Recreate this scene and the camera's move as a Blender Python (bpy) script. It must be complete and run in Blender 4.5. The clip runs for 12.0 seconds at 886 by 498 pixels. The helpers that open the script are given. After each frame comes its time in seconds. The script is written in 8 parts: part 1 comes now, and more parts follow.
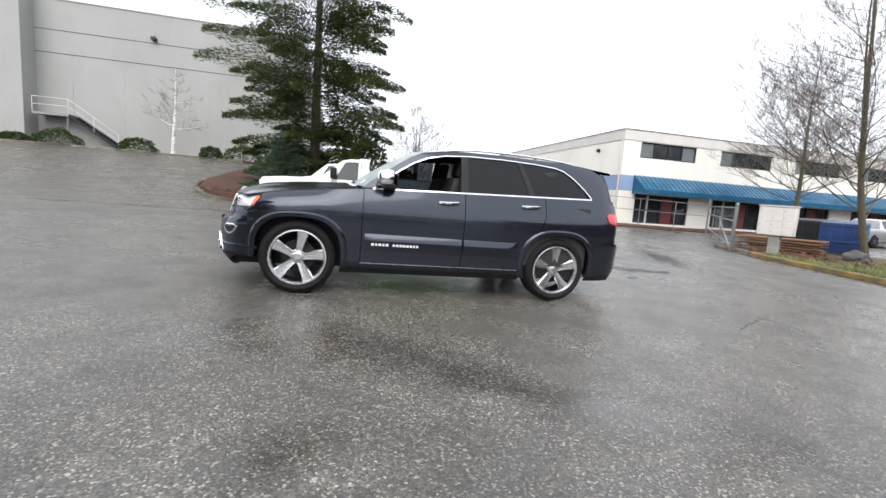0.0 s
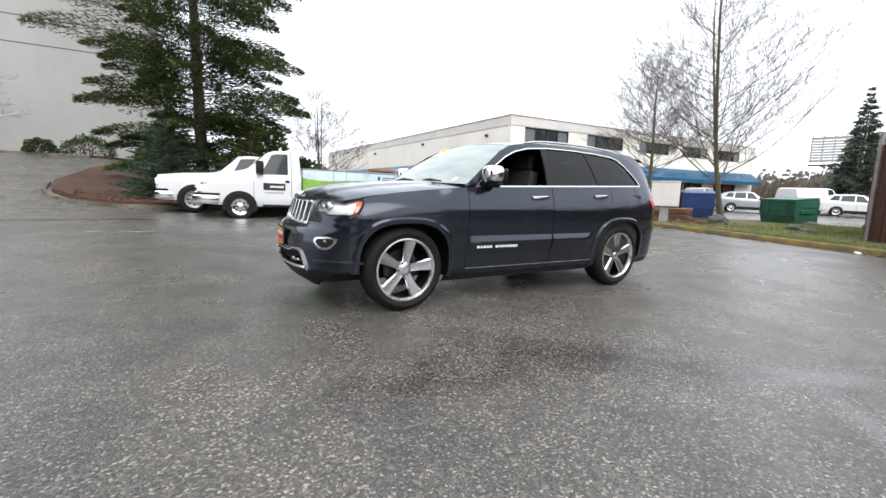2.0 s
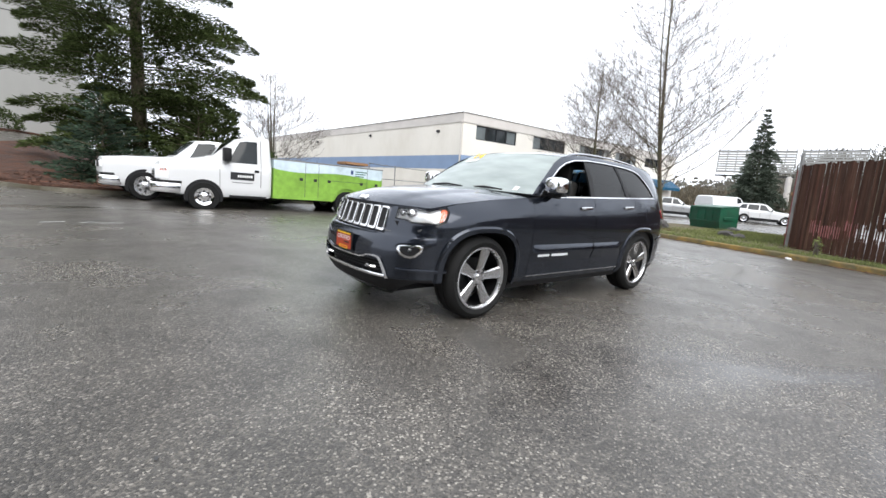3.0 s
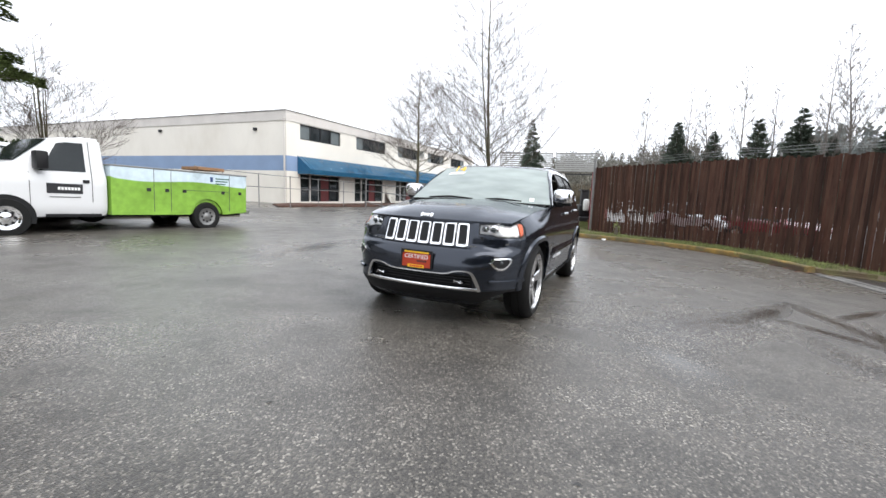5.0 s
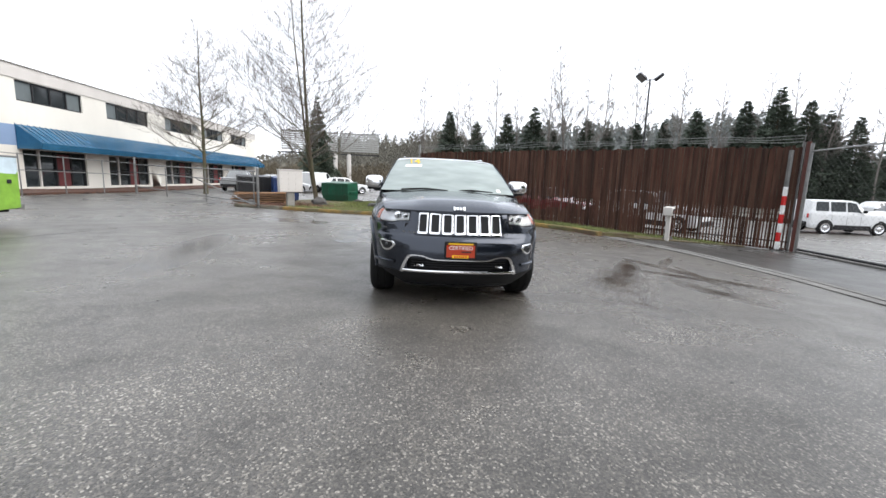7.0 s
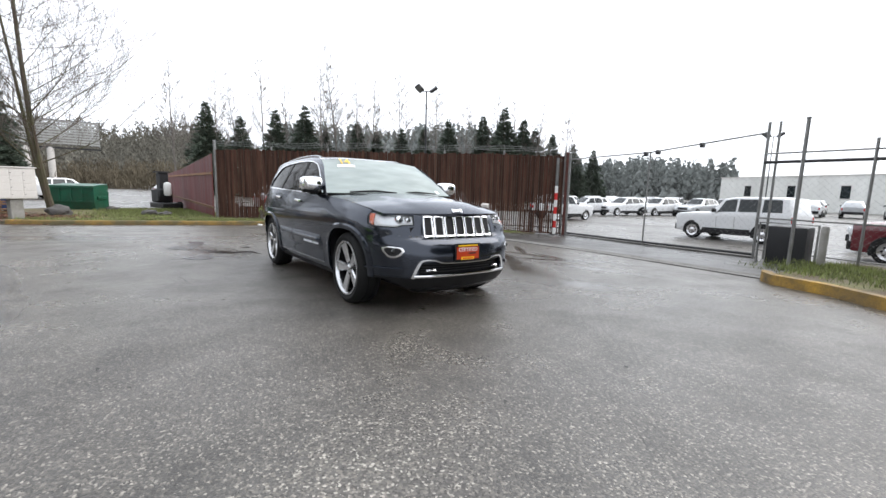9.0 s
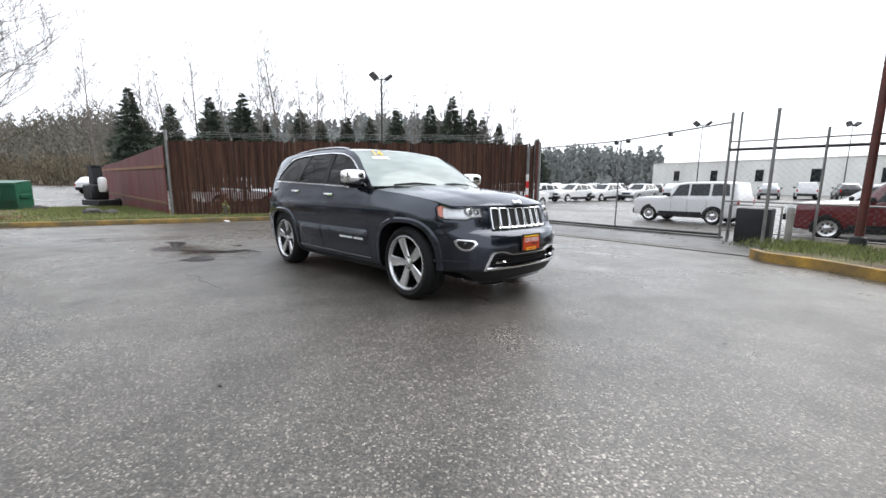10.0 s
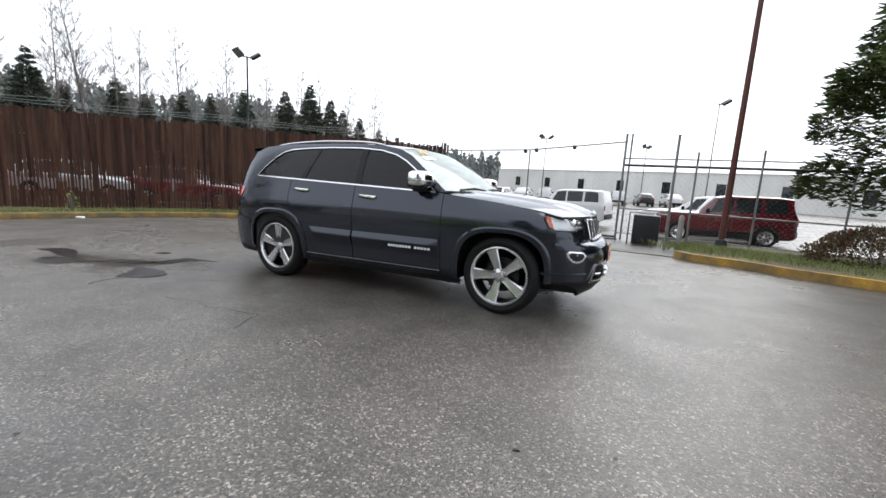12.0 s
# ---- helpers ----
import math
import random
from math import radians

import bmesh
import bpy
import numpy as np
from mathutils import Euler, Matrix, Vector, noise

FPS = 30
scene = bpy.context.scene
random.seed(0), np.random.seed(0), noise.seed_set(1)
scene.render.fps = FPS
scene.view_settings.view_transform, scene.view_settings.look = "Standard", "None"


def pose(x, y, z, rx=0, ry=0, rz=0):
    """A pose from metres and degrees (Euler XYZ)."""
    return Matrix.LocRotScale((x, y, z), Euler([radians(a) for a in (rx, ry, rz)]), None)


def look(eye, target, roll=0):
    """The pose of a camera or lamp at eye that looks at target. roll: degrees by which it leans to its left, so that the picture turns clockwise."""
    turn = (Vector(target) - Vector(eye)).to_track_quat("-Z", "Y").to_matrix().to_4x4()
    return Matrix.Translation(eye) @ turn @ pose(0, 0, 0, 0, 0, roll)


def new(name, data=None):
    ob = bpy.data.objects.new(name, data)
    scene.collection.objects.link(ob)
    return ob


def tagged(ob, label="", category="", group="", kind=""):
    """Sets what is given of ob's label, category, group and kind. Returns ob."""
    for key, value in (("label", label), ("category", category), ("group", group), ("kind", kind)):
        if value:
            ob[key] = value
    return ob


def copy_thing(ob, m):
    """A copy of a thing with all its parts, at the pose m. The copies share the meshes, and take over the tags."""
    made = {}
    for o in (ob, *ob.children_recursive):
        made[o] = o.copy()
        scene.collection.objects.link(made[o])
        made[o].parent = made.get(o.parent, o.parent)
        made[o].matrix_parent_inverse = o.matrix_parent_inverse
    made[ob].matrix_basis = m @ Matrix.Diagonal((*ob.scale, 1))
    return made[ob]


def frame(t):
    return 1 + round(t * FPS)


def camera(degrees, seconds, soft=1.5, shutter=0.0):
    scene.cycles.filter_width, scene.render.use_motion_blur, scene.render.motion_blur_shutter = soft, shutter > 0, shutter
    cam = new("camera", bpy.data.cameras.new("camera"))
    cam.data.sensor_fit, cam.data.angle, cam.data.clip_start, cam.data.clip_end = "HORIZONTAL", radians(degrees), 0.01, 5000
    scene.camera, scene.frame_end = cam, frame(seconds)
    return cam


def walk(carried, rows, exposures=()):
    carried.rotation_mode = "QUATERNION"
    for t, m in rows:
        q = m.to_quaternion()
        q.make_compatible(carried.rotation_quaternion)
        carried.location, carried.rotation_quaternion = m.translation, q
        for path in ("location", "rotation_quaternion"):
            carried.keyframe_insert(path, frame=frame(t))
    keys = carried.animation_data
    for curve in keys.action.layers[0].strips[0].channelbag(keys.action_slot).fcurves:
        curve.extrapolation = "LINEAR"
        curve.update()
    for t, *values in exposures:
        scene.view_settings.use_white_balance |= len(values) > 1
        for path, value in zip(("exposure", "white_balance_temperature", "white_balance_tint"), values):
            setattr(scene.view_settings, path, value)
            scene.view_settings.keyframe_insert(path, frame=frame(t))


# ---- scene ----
cam = camera(92.9, 12.0)
PATH = [
    (0, (0.423, -5.389, 1.124), (0.9, -3.463, 0.876), 4.1),
    (0.5, (-0.105, -5.198, 1.123), (0.483, -3.308, 0.831), 3.7),
    (1, (-0.604, -4.907, 1.109), (0.123, -3.063, 0.842), 3.2),
    (1.5, (-1.138, -4.599, 1.121), (-0.279, -2.819, 0.813), 3.3),
    (2, (-1.617, -4.239, 1.125), (-0.599, -2.542, 0.841), 1.2),
    (2.5, (-2.135, -3.898, 1.164), (-0.892, -2.351, 0.918), 2.2),
    (2.7, (-2.347, -3.747, 1.192), (-1.108, -2.201, 0.92), 3.4),
    (4.3, (-3.762, -2.45, 1.238), (-2.134, -1.334, 0.916), 2.5),
    (4.5, (-3.912, -2.259, 1.234), (-2.219, -1.231, 0.957), 2.1),
    (5, (-4.257, -1.762, 1.262), (-2.448, -0.951, 0.999), 2.1),
    (5.5, (-4.52, -1.211, 1.271), (-2.633, -0.627, 0.954), 4.1),
    (6, (-4.721, -0.637, 1.304), (-2.761, -0.372, 1.011), 3.7),
    (6.5, (-4.863, -0.024, 1.325), (-2.891, 0.067, 1.002), 2.3),
    (7, (-4.982, 0.564, 1.336), (-3.016, 0.384, 1.016), 1.9),
    (7.2, (-4.978, 0.805, 1.325), (-3.019, 0.507, 1.056), 1.0),
    (8.8, (-4.255, 2.501, 1.309), (-2.559, 1.494, 0.983), 2.1),
    (9, (-4.123, 2.694, 1.282), (-2.527, 1.524, 0.997), 1.5),
    (9.5, (-3.765, 3.151, 1.268), (-2.304, 1.824, 0.946), 0.5),
    (10, (-3.337, 3.599, 1.285), (-1.912, 2.235, 0.956), 0.5),
    (10.5, (-2.863, 3.935, 1.283), (-1.611, 2.408, 0.964), 0.1),
    (11, (-2.348, 4.234, 1.295), (-1.255, 2.583, 1.007), 1.0),
    (11.5, (-1.798, 4.506, 1.291), (-0.868, 2.764, 0.97), 1.2),
    (12, (-1.206, 4.73, 1.299), (-0.354, 2.949, 0.978), 3.4),
]
walk(cam, [(t, look(eye, target, roll)) for t, eye, target, roll in PATH],
     exposures=((0.0, 1.22), (2.5, 1.18), (5.0, 1.16), (9.5, 1.14), (11.0, 1.08), (12.0, 0.96)))


# ---- light ----
world = bpy.data.worlds.new("overcast")
scene.world = world
world.use_nodes = True
wn, wl = world.node_tree.nodes, world.node_tree.links
wn.clear()
SUN_EL, SUN_AZ = radians(48), radians(200)
sky = wn.new("ShaderNodeTexSky")
sky.sky_type, sky.sun_disc = "NISHITA", False
sky.sun_elevation, sky.sun_rotation = SUN_EL, SUN_AZ
sky.air_density, sky.dust_density, sky.ozone_density = 1.0, 4.0, 1.0
grey = wn.new("ShaderNodeHueSaturation")
grey.inputs["Saturation"].default_value = 0.12
cover = wn.new("ShaderNodeMixRGB")
cover.inputs["Fac"].default_value = 0.8
cover.inputs["Color2"].default_value = (9.65, 10.2, 11.1, 1)
back = wn.new("ShaderNodeBackground")
back.inputs["Strength"].default_value = 0.094
wout = wn.new("ShaderNodeOutputWorld")
wl.new(sky.outputs["Color"], grey.inputs["Color"])
wl.new(grey.outputs["Color"], cover.inputs["Color1"])
wl.new(cover.outputs["Color"], back.inputs["Color"])
wl.new(back.outputs["Background"], wout.inputs["Surface"])
sun = new("sun", bpy.data.lights.new("sun", "SUN"))
sun.data.energy, sun.data.angle, sun.data.color = 1.3, radians(60), (1.0, 0.97, 0.93)
sun.rotation_euler = (radians(90) - SUN_EL, 0, radians(180) - SUN_AZ)


# ---- small helpers ----
def smooth(a, b, v):
    v = min(1.0, max(0.0, (v - a) / (b - a)))
    return v * v * (3 - 2 * v)


def gz(x, y):
    """Height of the ground."""
    u, v = min(26.0, max(-15.0, x)), min(26.0, max(-14.0, y))
    z = 0.03 - 0.018 * u + 0.014 * v - 0.03 * min(9.0, max(0.0, -5.0 - v))
    z += 2.05 * smooth(11.5, 30.0, y) * smooth(3.0, -6.0, x)
    return z


def part(name, bm, material, parent=None, label="", flat=False):
    """One bmesh as one mesh object, under parent."""
    me = bpy.data.meshes.new(name)
    bm.to_mesh(me)
    bm.free()
    if not flat:
        me.set_sharp_from_angle(angle=radians(38))
        me.shade_smooth()
        me.set_sharp_from_angle(angle=radians(38))
    me.materials.append(material)
    ob = new(name, me)
    if parent is not None:
        ob.parent = parent
    if label:
        ob["label"] = label
    return ob


def twin(ob, m, parent=None):
    """Another piece on the same mesh."""
    o = new(ob.name.split(".")[0], ob.data)
    o.parent = parent if parent is not None else ob.parent
    o.matrix_basis = m
    if "label" in ob:
        o["label"] = ob["label"]
    return o


def thing(name, label, category, m=None, group="", kind=""):
    ob = new(name)
    ob.empty_display_size = 0.2
    if m is not None:
        ob.matrix_basis = m
    return tagged(ob, label, category, group, kind)


def B():
    return bmesh.new()


def box(bm, x0, x1, y0, y1, z0, z1, bevel=0.0, m=None, seg=1):
    g = bmesh.ops.create_cube(bm, size=1.0)["verts"]
    mm = Matrix.Translation(((x0 + x1) / 2, (y0 + y1) / 2, (z0 + z1) / 2)) @ Matrix.Diagonal((x1 - x0, y1 - y0, z1 - z0, 1))
    bmesh.ops.transform(bm, matrix=mm, verts=g)
    if bevel > 0:
        es = list({e for v in g for e in v.link_edges})
        r = bmesh.ops.bevel(bm, geom=es, offset=bevel, segments=seg, affect="EDGES", profile=0.6)
        g = list({v for v in g if v.is_valid} | set(r["verts"]))
    if m is not None:
        bmesh.ops.transform(bm, matrix=m, verts=g)
    return bm


def tube(bm, points, radii, n=8, caps=True):
    """A tapered tube through points."""
    rings = []
    pts = [Vector(p) for p in points]
    if not hasattr(radii, "__len__"):
        radii = [radii] * len(pts)
    ref = None
    for i, p in enumerate(pts):
        d = (pts[min(i + 1, len(pts) - 1)] - pts[max(i - 1, 0)])
        if d.length < 1e-9:
            d = Vector((0, 0, 1))
        d.normalize()
        if ref is None:
            ref = Vector((1, 0, 0)) if abs(d.x) < 0.8 else Vector((0, 1, 0))
        a = d.cross(ref).normalized()
        b = d.cross(a)
        rings.append([bm.verts.new(p + radii[i] * (math.cos(2 * math.pi * k / n) * a + math.sin(2 * math.pi * k / n) * b)) for k in range(n)])
    for r, s in zip(rings, rings[1:]):
        for k in range(n):
            bm.faces.new((r[k], r[(k + 1) % n], s[(k + 1) % n], s[k]))
    if caps and n > 2:
        bm.faces.new(list(reversed(rings[0])))
        bm.faces.new(rings[-1])
    return bm


def lathe(bm, profile, n=32, axis="y", at=(0, 0, 0), closed=False):
    """Turns (radius, along) points round an axis."""
    rings = []
    for r, a in profile:
        ring = []
        for k in range(n):
            c, s = r * math.cos(2 * math.pi * k / n), r * math.sin(2 * math.pi * k / n)
            p = {"y": (c, a, s), "z": (c, s, a), "x": (a, c, s)}[axis]
            ring.append(bm.verts.new(Vector(p) + Vector(at)))
        rings.append(ring)
    pairs = list(zip(rings, rings[1:])) + ([(rings[-1], rings[0])] if closed else [])
    for r, s in pairs:
        for k in range(n):
            bm.faces.new((r[k], r[(k + 1) % n], s[(k + 1) % n], s[k]))
    bmesh.ops.recalc_face_normals(bm, faces=bm.faces)
    return bm


def sheet(bm, rows):
    """A skin over rows of points."""
    vs = [[bm.verts.new(p) for p in r] for r in rows]
    for r, s in zip(vs, vs[1:]):
        for k in range(len(r) - 1):
            bm.faces.new((r[k], r[k + 1], s[k + 1], s[k]))
    return vs


def prism(bm, outline, along, depth, m=None):
    """A flat outline (pairs) given depth along an axis: 'x', 'y' or 'z'."""
    def put(a, b, c):
        return {"y": (a, c, b), "x": (c, a, b), "z": (a, b, c)}[along]
    lo, hi = depth
    v0 = [bm.verts.new(put(a, b, lo)) for a, b in outline]
    v1 = [bm.verts.new(put(a, b, hi)) for a, b in outline]
    n = len(outline)
    fs = [bm.faces.new(v0), bm.faces.new(list(reversed(v1)))]
    for k in range(n):
        fs.append(bm.faces.new((v0[k], v1[k], v1[(k + 1) % n], v0[(k + 1) % n])))
    bmesh.ops.recalc_face_normals(bm, faces=fs)
    if m is not None:
        bmesh.ops.transform(bm, matrix=m, verts=v0 + v1)
    return bm


# ---- materials ----
def ramp(nt, fac, stops):
    r = nt.nodes.new("ShaderNodeValToRGB")
    e = r.color_ramp.elements
    while len(e) < len(stops):
        e.new(0.5)
    for el, (p, c) in zip(e, stops):
        el.position = p
        el.color = (*c, 1) if len(c) == 3 else c
    nt.links.new(fac, r.inputs["Fac"])
    return r.outputs["Color"]


def mat(name, base, rough=0.6, metal=0.0, vary=0.15, scale=3.0, fine=60.0, bump=0.15, bump_scale=None, coat=0.0, spec=0.5,
        stretch=(1, 1, 1), dirt=None, dirt_amt=0.0, island=0.0, obj=0.0, rough_vary=0.1, dist=0.01, trans=0.0, space="Object"):
    """A painted or natural surface: base colour with broad and fine variation, grain relief and uneven gloss."""
    m = bpy.data.materials.new(name)
    m.use_nodes = True
    nt = m.node_tree
    p = nt.nodes["Principled BSDF"]
    L = nt.links.new
    tc = nt.nodes.new("ShaderNodeTexCoord")
    mp = nt.nodes.new("ShaderNodeMapping")
    mp.inputs["Scale"].default_value = stretch
    L(tc.outputs[space], mp.inputs["Vector"])
    coords = mp.outputs["Vector"]
    if obj:
        shift = nt.nodes.new("ShaderNodeVectorMath")
        shift.operation = "MULTIPLY_ADD"
        shift.inputs[1].default_value = (61, 47, 53)
        L(nt.nodes.new("ShaderNodeObjectInfo").outputs["Random"], shift.inputs[0])
        L(coords, shift.inputs[2])
        coords = shift.outputs["Vector"]
    n1 = nt.nodes.new("ShaderNodeTexNoise")
    n1.inputs["Scale"].default_value, n1.inputs["Detail"].default_value = scale, 4
    n2 = nt.nodes.new("ShaderNodeTexNoise")
    n2.inputs["Scale"].default_value, n2.inputs["Detail"].default_value = fine, 3
    for n in (n1, n2):
        L(coords, n.inputs["Vector"])
    lo = [c * (1 - vary) for c in base]
    hi = [min(1, c * (1 + vary)) for c in base]
    c1 = ramp(nt, n1.outputs["Fac"], [(0.3, lo), (0.7, hi)])
    mix = nt.nodes.new("ShaderNodeMixRGB")
    mix.blend_type = "MULTIPLY"
    mix.inputs["Fac"].default_value = 1.0
    c2 = ramp(nt, n2.outputs["Fac"], [(0.3, (1 - vary * 0.7,) * 3), (0.7, (1 + vary * 0.4,) * 3)])
    L(c1, mix.inputs["Color1"])
    L(c2, mix.inputs["Color2"])
    col = mix.outputs["Color"]
    if dirt:
        n3 = nt.nodes.new("ShaderNodeTexNoise")
        n3.inputs["Scale"].default_value, n3.inputs["Detail"].default_value = scale * 0.6, 6
        n3.inputs["Roughness"].default_value = 0.7
        L(coords, n3.inputs["Vector"])
        f = ramp(nt, n3.outputs["Fac"], [(0.5 - dirt_amt * 0.3, (0, 0, 0)), (0.75 - dirt_amt * 0.2, (1, 1, 1))])
        d = nt.nodes.new("ShaderNodeMixRGB")
        L(f, d.inputs["Fac"])
        L(col, d.inputs["Color1"])
        d.inputs["Color2"].default_value = (*dirt, 1)
        col = d.outputs["Color"]
    if island or obj:
        src = nt.nodes.new("ShaderNodeNewGeometry").outputs["Random Per Island"] if island else nt.nodes.new("ShaderNodeObjectInfo").outputs["Random"]
        a = max(island, obj)
        k = nt.nodes.new("ShaderNodeMixRGB")
        k.blend_type = "MULTIPLY"
        k.inputs["Fac"].default_value = 1
        L(col, k.inputs["Color1"])
        L(ramp(nt, src, [(0, (1 - a,) * 3), (1, (1 + a * 0.6,) * 3)]), k.inputs["Color2"])
        col = k.outputs["Color"]
    L(col, p.inputs["Base Color"])
    rr = nt.nodes.new("ShaderNodeMapRange")
    rr.inputs["To Min"].default_value, rr.inputs["To Max"].default_value = max(0.02, rough - rough_vary), min(1, rough + rough_vary)
    rr.inputs["From Min"].default_value, rr.inputs["From Max"].default_value = 0.3, 0.7
    L(n1.outputs["Fac"], rr.inputs["Value"])
    L(rr.outputs["Result"], p.inputs["Roughness"])
    p.inputs["Metallic"].default_value = metal
    p.inputs["Coat Weight"].default_value = coat
    p.inputs["Coat Roughness"].default_value = 0.04
    p.inputs["Specular IOR Level"].default_value = spec
    if trans:
        p.inputs["Transmission Weight"].default_value = trans
    if bump > 0:
        nb = n2
        if bump_scale:
            nb = nt.nodes.new("ShaderNodeTexNoise")
            nb.inputs["Scale"].default_value, nb.inputs["Detail"].default_value = bump_scale, 4
            L(coords, nb.inputs["Vector"])
        b = nt.nodes.new("ShaderNodeBump")
        b.inputs["Strength"].default_value, b.inputs["Distance"].default_value = bump, dist
        L(nb.outputs["Fac"], b.inputs["Height"])
        L(b.outputs["Normal"], p.inputs["Normal"])
    return m


def glass_mat(name, tint, rough=0.02, see=0.5, shine=1.0, mist_sheen=0.0):
    """Tinted car or window glass: a clear sheet that lets part of the light through and mirrors the sky."""
    m = bpy.data.materials.new(name)
    m.use_nodes = True
    nt = m.node_tree
    nt.nodes.clear()
    L = nt.links.new
    out = nt.nodes.new("ShaderNodeOutputMaterial")
    tr = nt.nodes.new("ShaderNodeBsdfTransparent")
    tr.inputs["Color"].default_value = (*[c * see for c in tint], 1)
    gl = nt.nodes.new("ShaderNodeBsdfGlossy")
    gl.inputs["Roughness"].default_value = rough
    gl.inputs["Color"].default_value = (shine, shine, shine, 1)
    fr = nt.nodes.new("ShaderNodeFresnel")
    fr.inputs["IOR"].default_value = 1.55
    mx = nt.nodes.new("ShaderNodeMixShader")
    L(fr.outputs["Fac"], mx.inputs["Fac"])
    L(tr.outputs["BSDF"], mx.inputs[1])
    L(gl.outputs["BSDF"], mx.inputs[2])
    end = mx
    # pale diffuse film: rain mist, with the sky's reflection put into its colour
    if mist_sheen:
        df = nt.nodes.new("ShaderNodeBsdfDiffuse")
        df.inputs["Color"].default_value = (0.62, 0.70, 0.68, 1)
        nz = nt.nodes.new("ShaderNodeTexNoise")
        nz.inputs["Scale"].default_value = 5
        mr = nt.nodes.new("ShaderNodeMapRange")
        mr.inputs["To Min"].default_value, mr.inputs["To Max"].default_value = mist_sheen * 0.7, mist_sheen * 1.3
        L(nz.outputs["Fac"], mr.inputs["Value"])
        end = nt.nodes.new("ShaderNodeMixShader")
        L(mr.outputs["Result"], end.inputs["Fac"])
        L(mx.outputs["Shader"], end.inputs[1])
        L(df.outputs["BSDF"], end.inputs[2])
    L(end.outputs["Shader"], out.inputs["Surface"])
    return m


def asphalt_mat(name, tone, wet, stones):
    m = bpy.data.materials.new(name)
    m.use_nodes = True
    nt = m.node_tree
    p = nt.nodes["Principled BSDF"]
    L = nt.links.new
    tc = nt.nodes.new("ShaderNodeTexCoord")
    V = tc.outputs["Object"]

    def noise_at(s, d=4, r=0.55):
        n = nt.nodes.new("ShaderNodeTexNoise")
        n.inputs["Scale"].default_value, n.inputs["Detail"].default_value, n.inputs["Roughness"].default_value = s, d, r
        L(V, n.inputs["Vector"])
        return n.outputs["Fac"]

    def math_at(op, a, b):
        n = nt.nodes.new("ShaderNodeMath")
        n.operation = op
        for s, v in zip(n.inputs, (a, b)):
            if isinstance(v, (int, float)):
                s.default_value = v
            else:
                L(v, s)
        return n.outputs["Value"]
    vo = nt.nodes.new("ShaderNodeTexVoronoi")
    vo.inputs["Scale"].default_value = 98
    L(V, vo.inputs["Vector"])
    vo2 = nt.nodes.new("ShaderNodeTexVoronoi")
    vo2.inputs["Scale"].default_value = 210
    L(V, vo2.inputs["Vector"])
    big, mid, small = noise_at(0.22, 5, 0.6), noise_at(1.6, 5, 0.6), noise_at(30, 3)
    # every stone has its own tone; few are pale
    pick = nt.nodes.new("ShaderNodeSeparateColor")
    L(vo.outputs["Color"], pick.inputs["Color"])
    stone = ramp(nt, pick.outputs["Red"], [(0.0, tuple(tone * k for k in (0.55, 0.51, 0.46))), (0.5, (tone * 0.98, tone * 0.92, tone * 0.85)),
                                           (0.8, tuple(tone * k for k in (1.5, 1.38, 1.22))), (0.9, tuple(min(1, tone * stones * k) for k in (0.66, 0.61, 0.54))), (1.0, tuple(min(1, tone * stones * k) for k in (1.38, 1.3, 1.16)))])
    body = nt.nodes.new("ShaderNodeMixRGB")
    body.blend_type = "MULTIPLY"
    body.inputs["Fac"].default_value = 1
    L(stone, body.inputs["Color1"])
    L(ramp(nt, mid, [(0.25, (0.62, 0.61, 0.6)), (0.75, (1.25, 1.23, 1.2))]), body.inputs["Color2"])
    b2 = nt.nodes.new("ShaderNodeMixRGB")
    b2.blend_type = "MULTIPLY"
    b2.inputs["Fac"].default_value = 1
    L(body.outputs["Color"], b2.inputs["Color1"])
    L(ramp(nt, big, [(0.3, (0.72, 0.71, 0.7)), (0.7, (1.15, 1.15, 1.15))]), b2.inputs["Color2"])
    L(b2.outputs["Color"], p.inputs["Base Color"])
    # damp hollows that stay darker: place, long and short radius, turn
    wetmask = None
    for cx, cy, ra, rb, turn in ((0.55, -2.45, 1.15, 0.42, -25), (1.9, -3.3, 0.95, 0.2, -28), (0.2, -3.6, 0.9, 0.2, 12), (-0.6, -2.2, 0.5, 0.3, 20), (8.5, 3.5, 2.5, 0.6, 70), (2.5, 4.2, 2.2, 0.4, 10), (-5, 8.5, 3.0, 0.35, 5), (1.3, -4.15, 0.9, 0.09, -12), (2.6, -4.45, 0.9, 0.1, -38), (1.2, -2.9, 0.5, 0.12, -40), (5.2, 1.7, 1.5, 0.6, 20), (0.9, -2.5, 0.9, 0.16, -40), (1.9, -4.0, 1.1, 0.16, 12), (1.3, -3.7, 0.8, 0.14, 45), (0.9, -4.3, 0.9, 0.12, 30)):
        mp = nt.nodes.new("ShaderNodeMapping")
        mp.vector_type = "TEXTURE"
        mp.inputs["Location"].default_value = (cx, cy, 0)
        mp.inputs["Rotation"].default_value = (0, 0, radians(turn))
        mp.inputs["Scale"].default_value = (ra, rb, 100)
        L(V, mp.inputs["Vector"])
        ln = nt.nodes.new("ShaderNodeVectorMath")
        ln.operation = "LENGTH"
        L(mp.outputs["Vector"], ln.inputs[0])
        d = math_at("ADD", ln.outputs["Value"], math_at("MULTIPLY", math_at("SUBTRACT", mid, 0.5), 1.6))
        g = math_at("SUBTRACT", 1.25, d)
        wetmask = g if wetmask is None else math_at("MAXIMUM", wetmask, g)
    clampd = nt.nodes.new("ShaderNodeClamp")
    L(wetmask, clampd.inputs["Value"])
    damp = clampd.outputs["Result"]
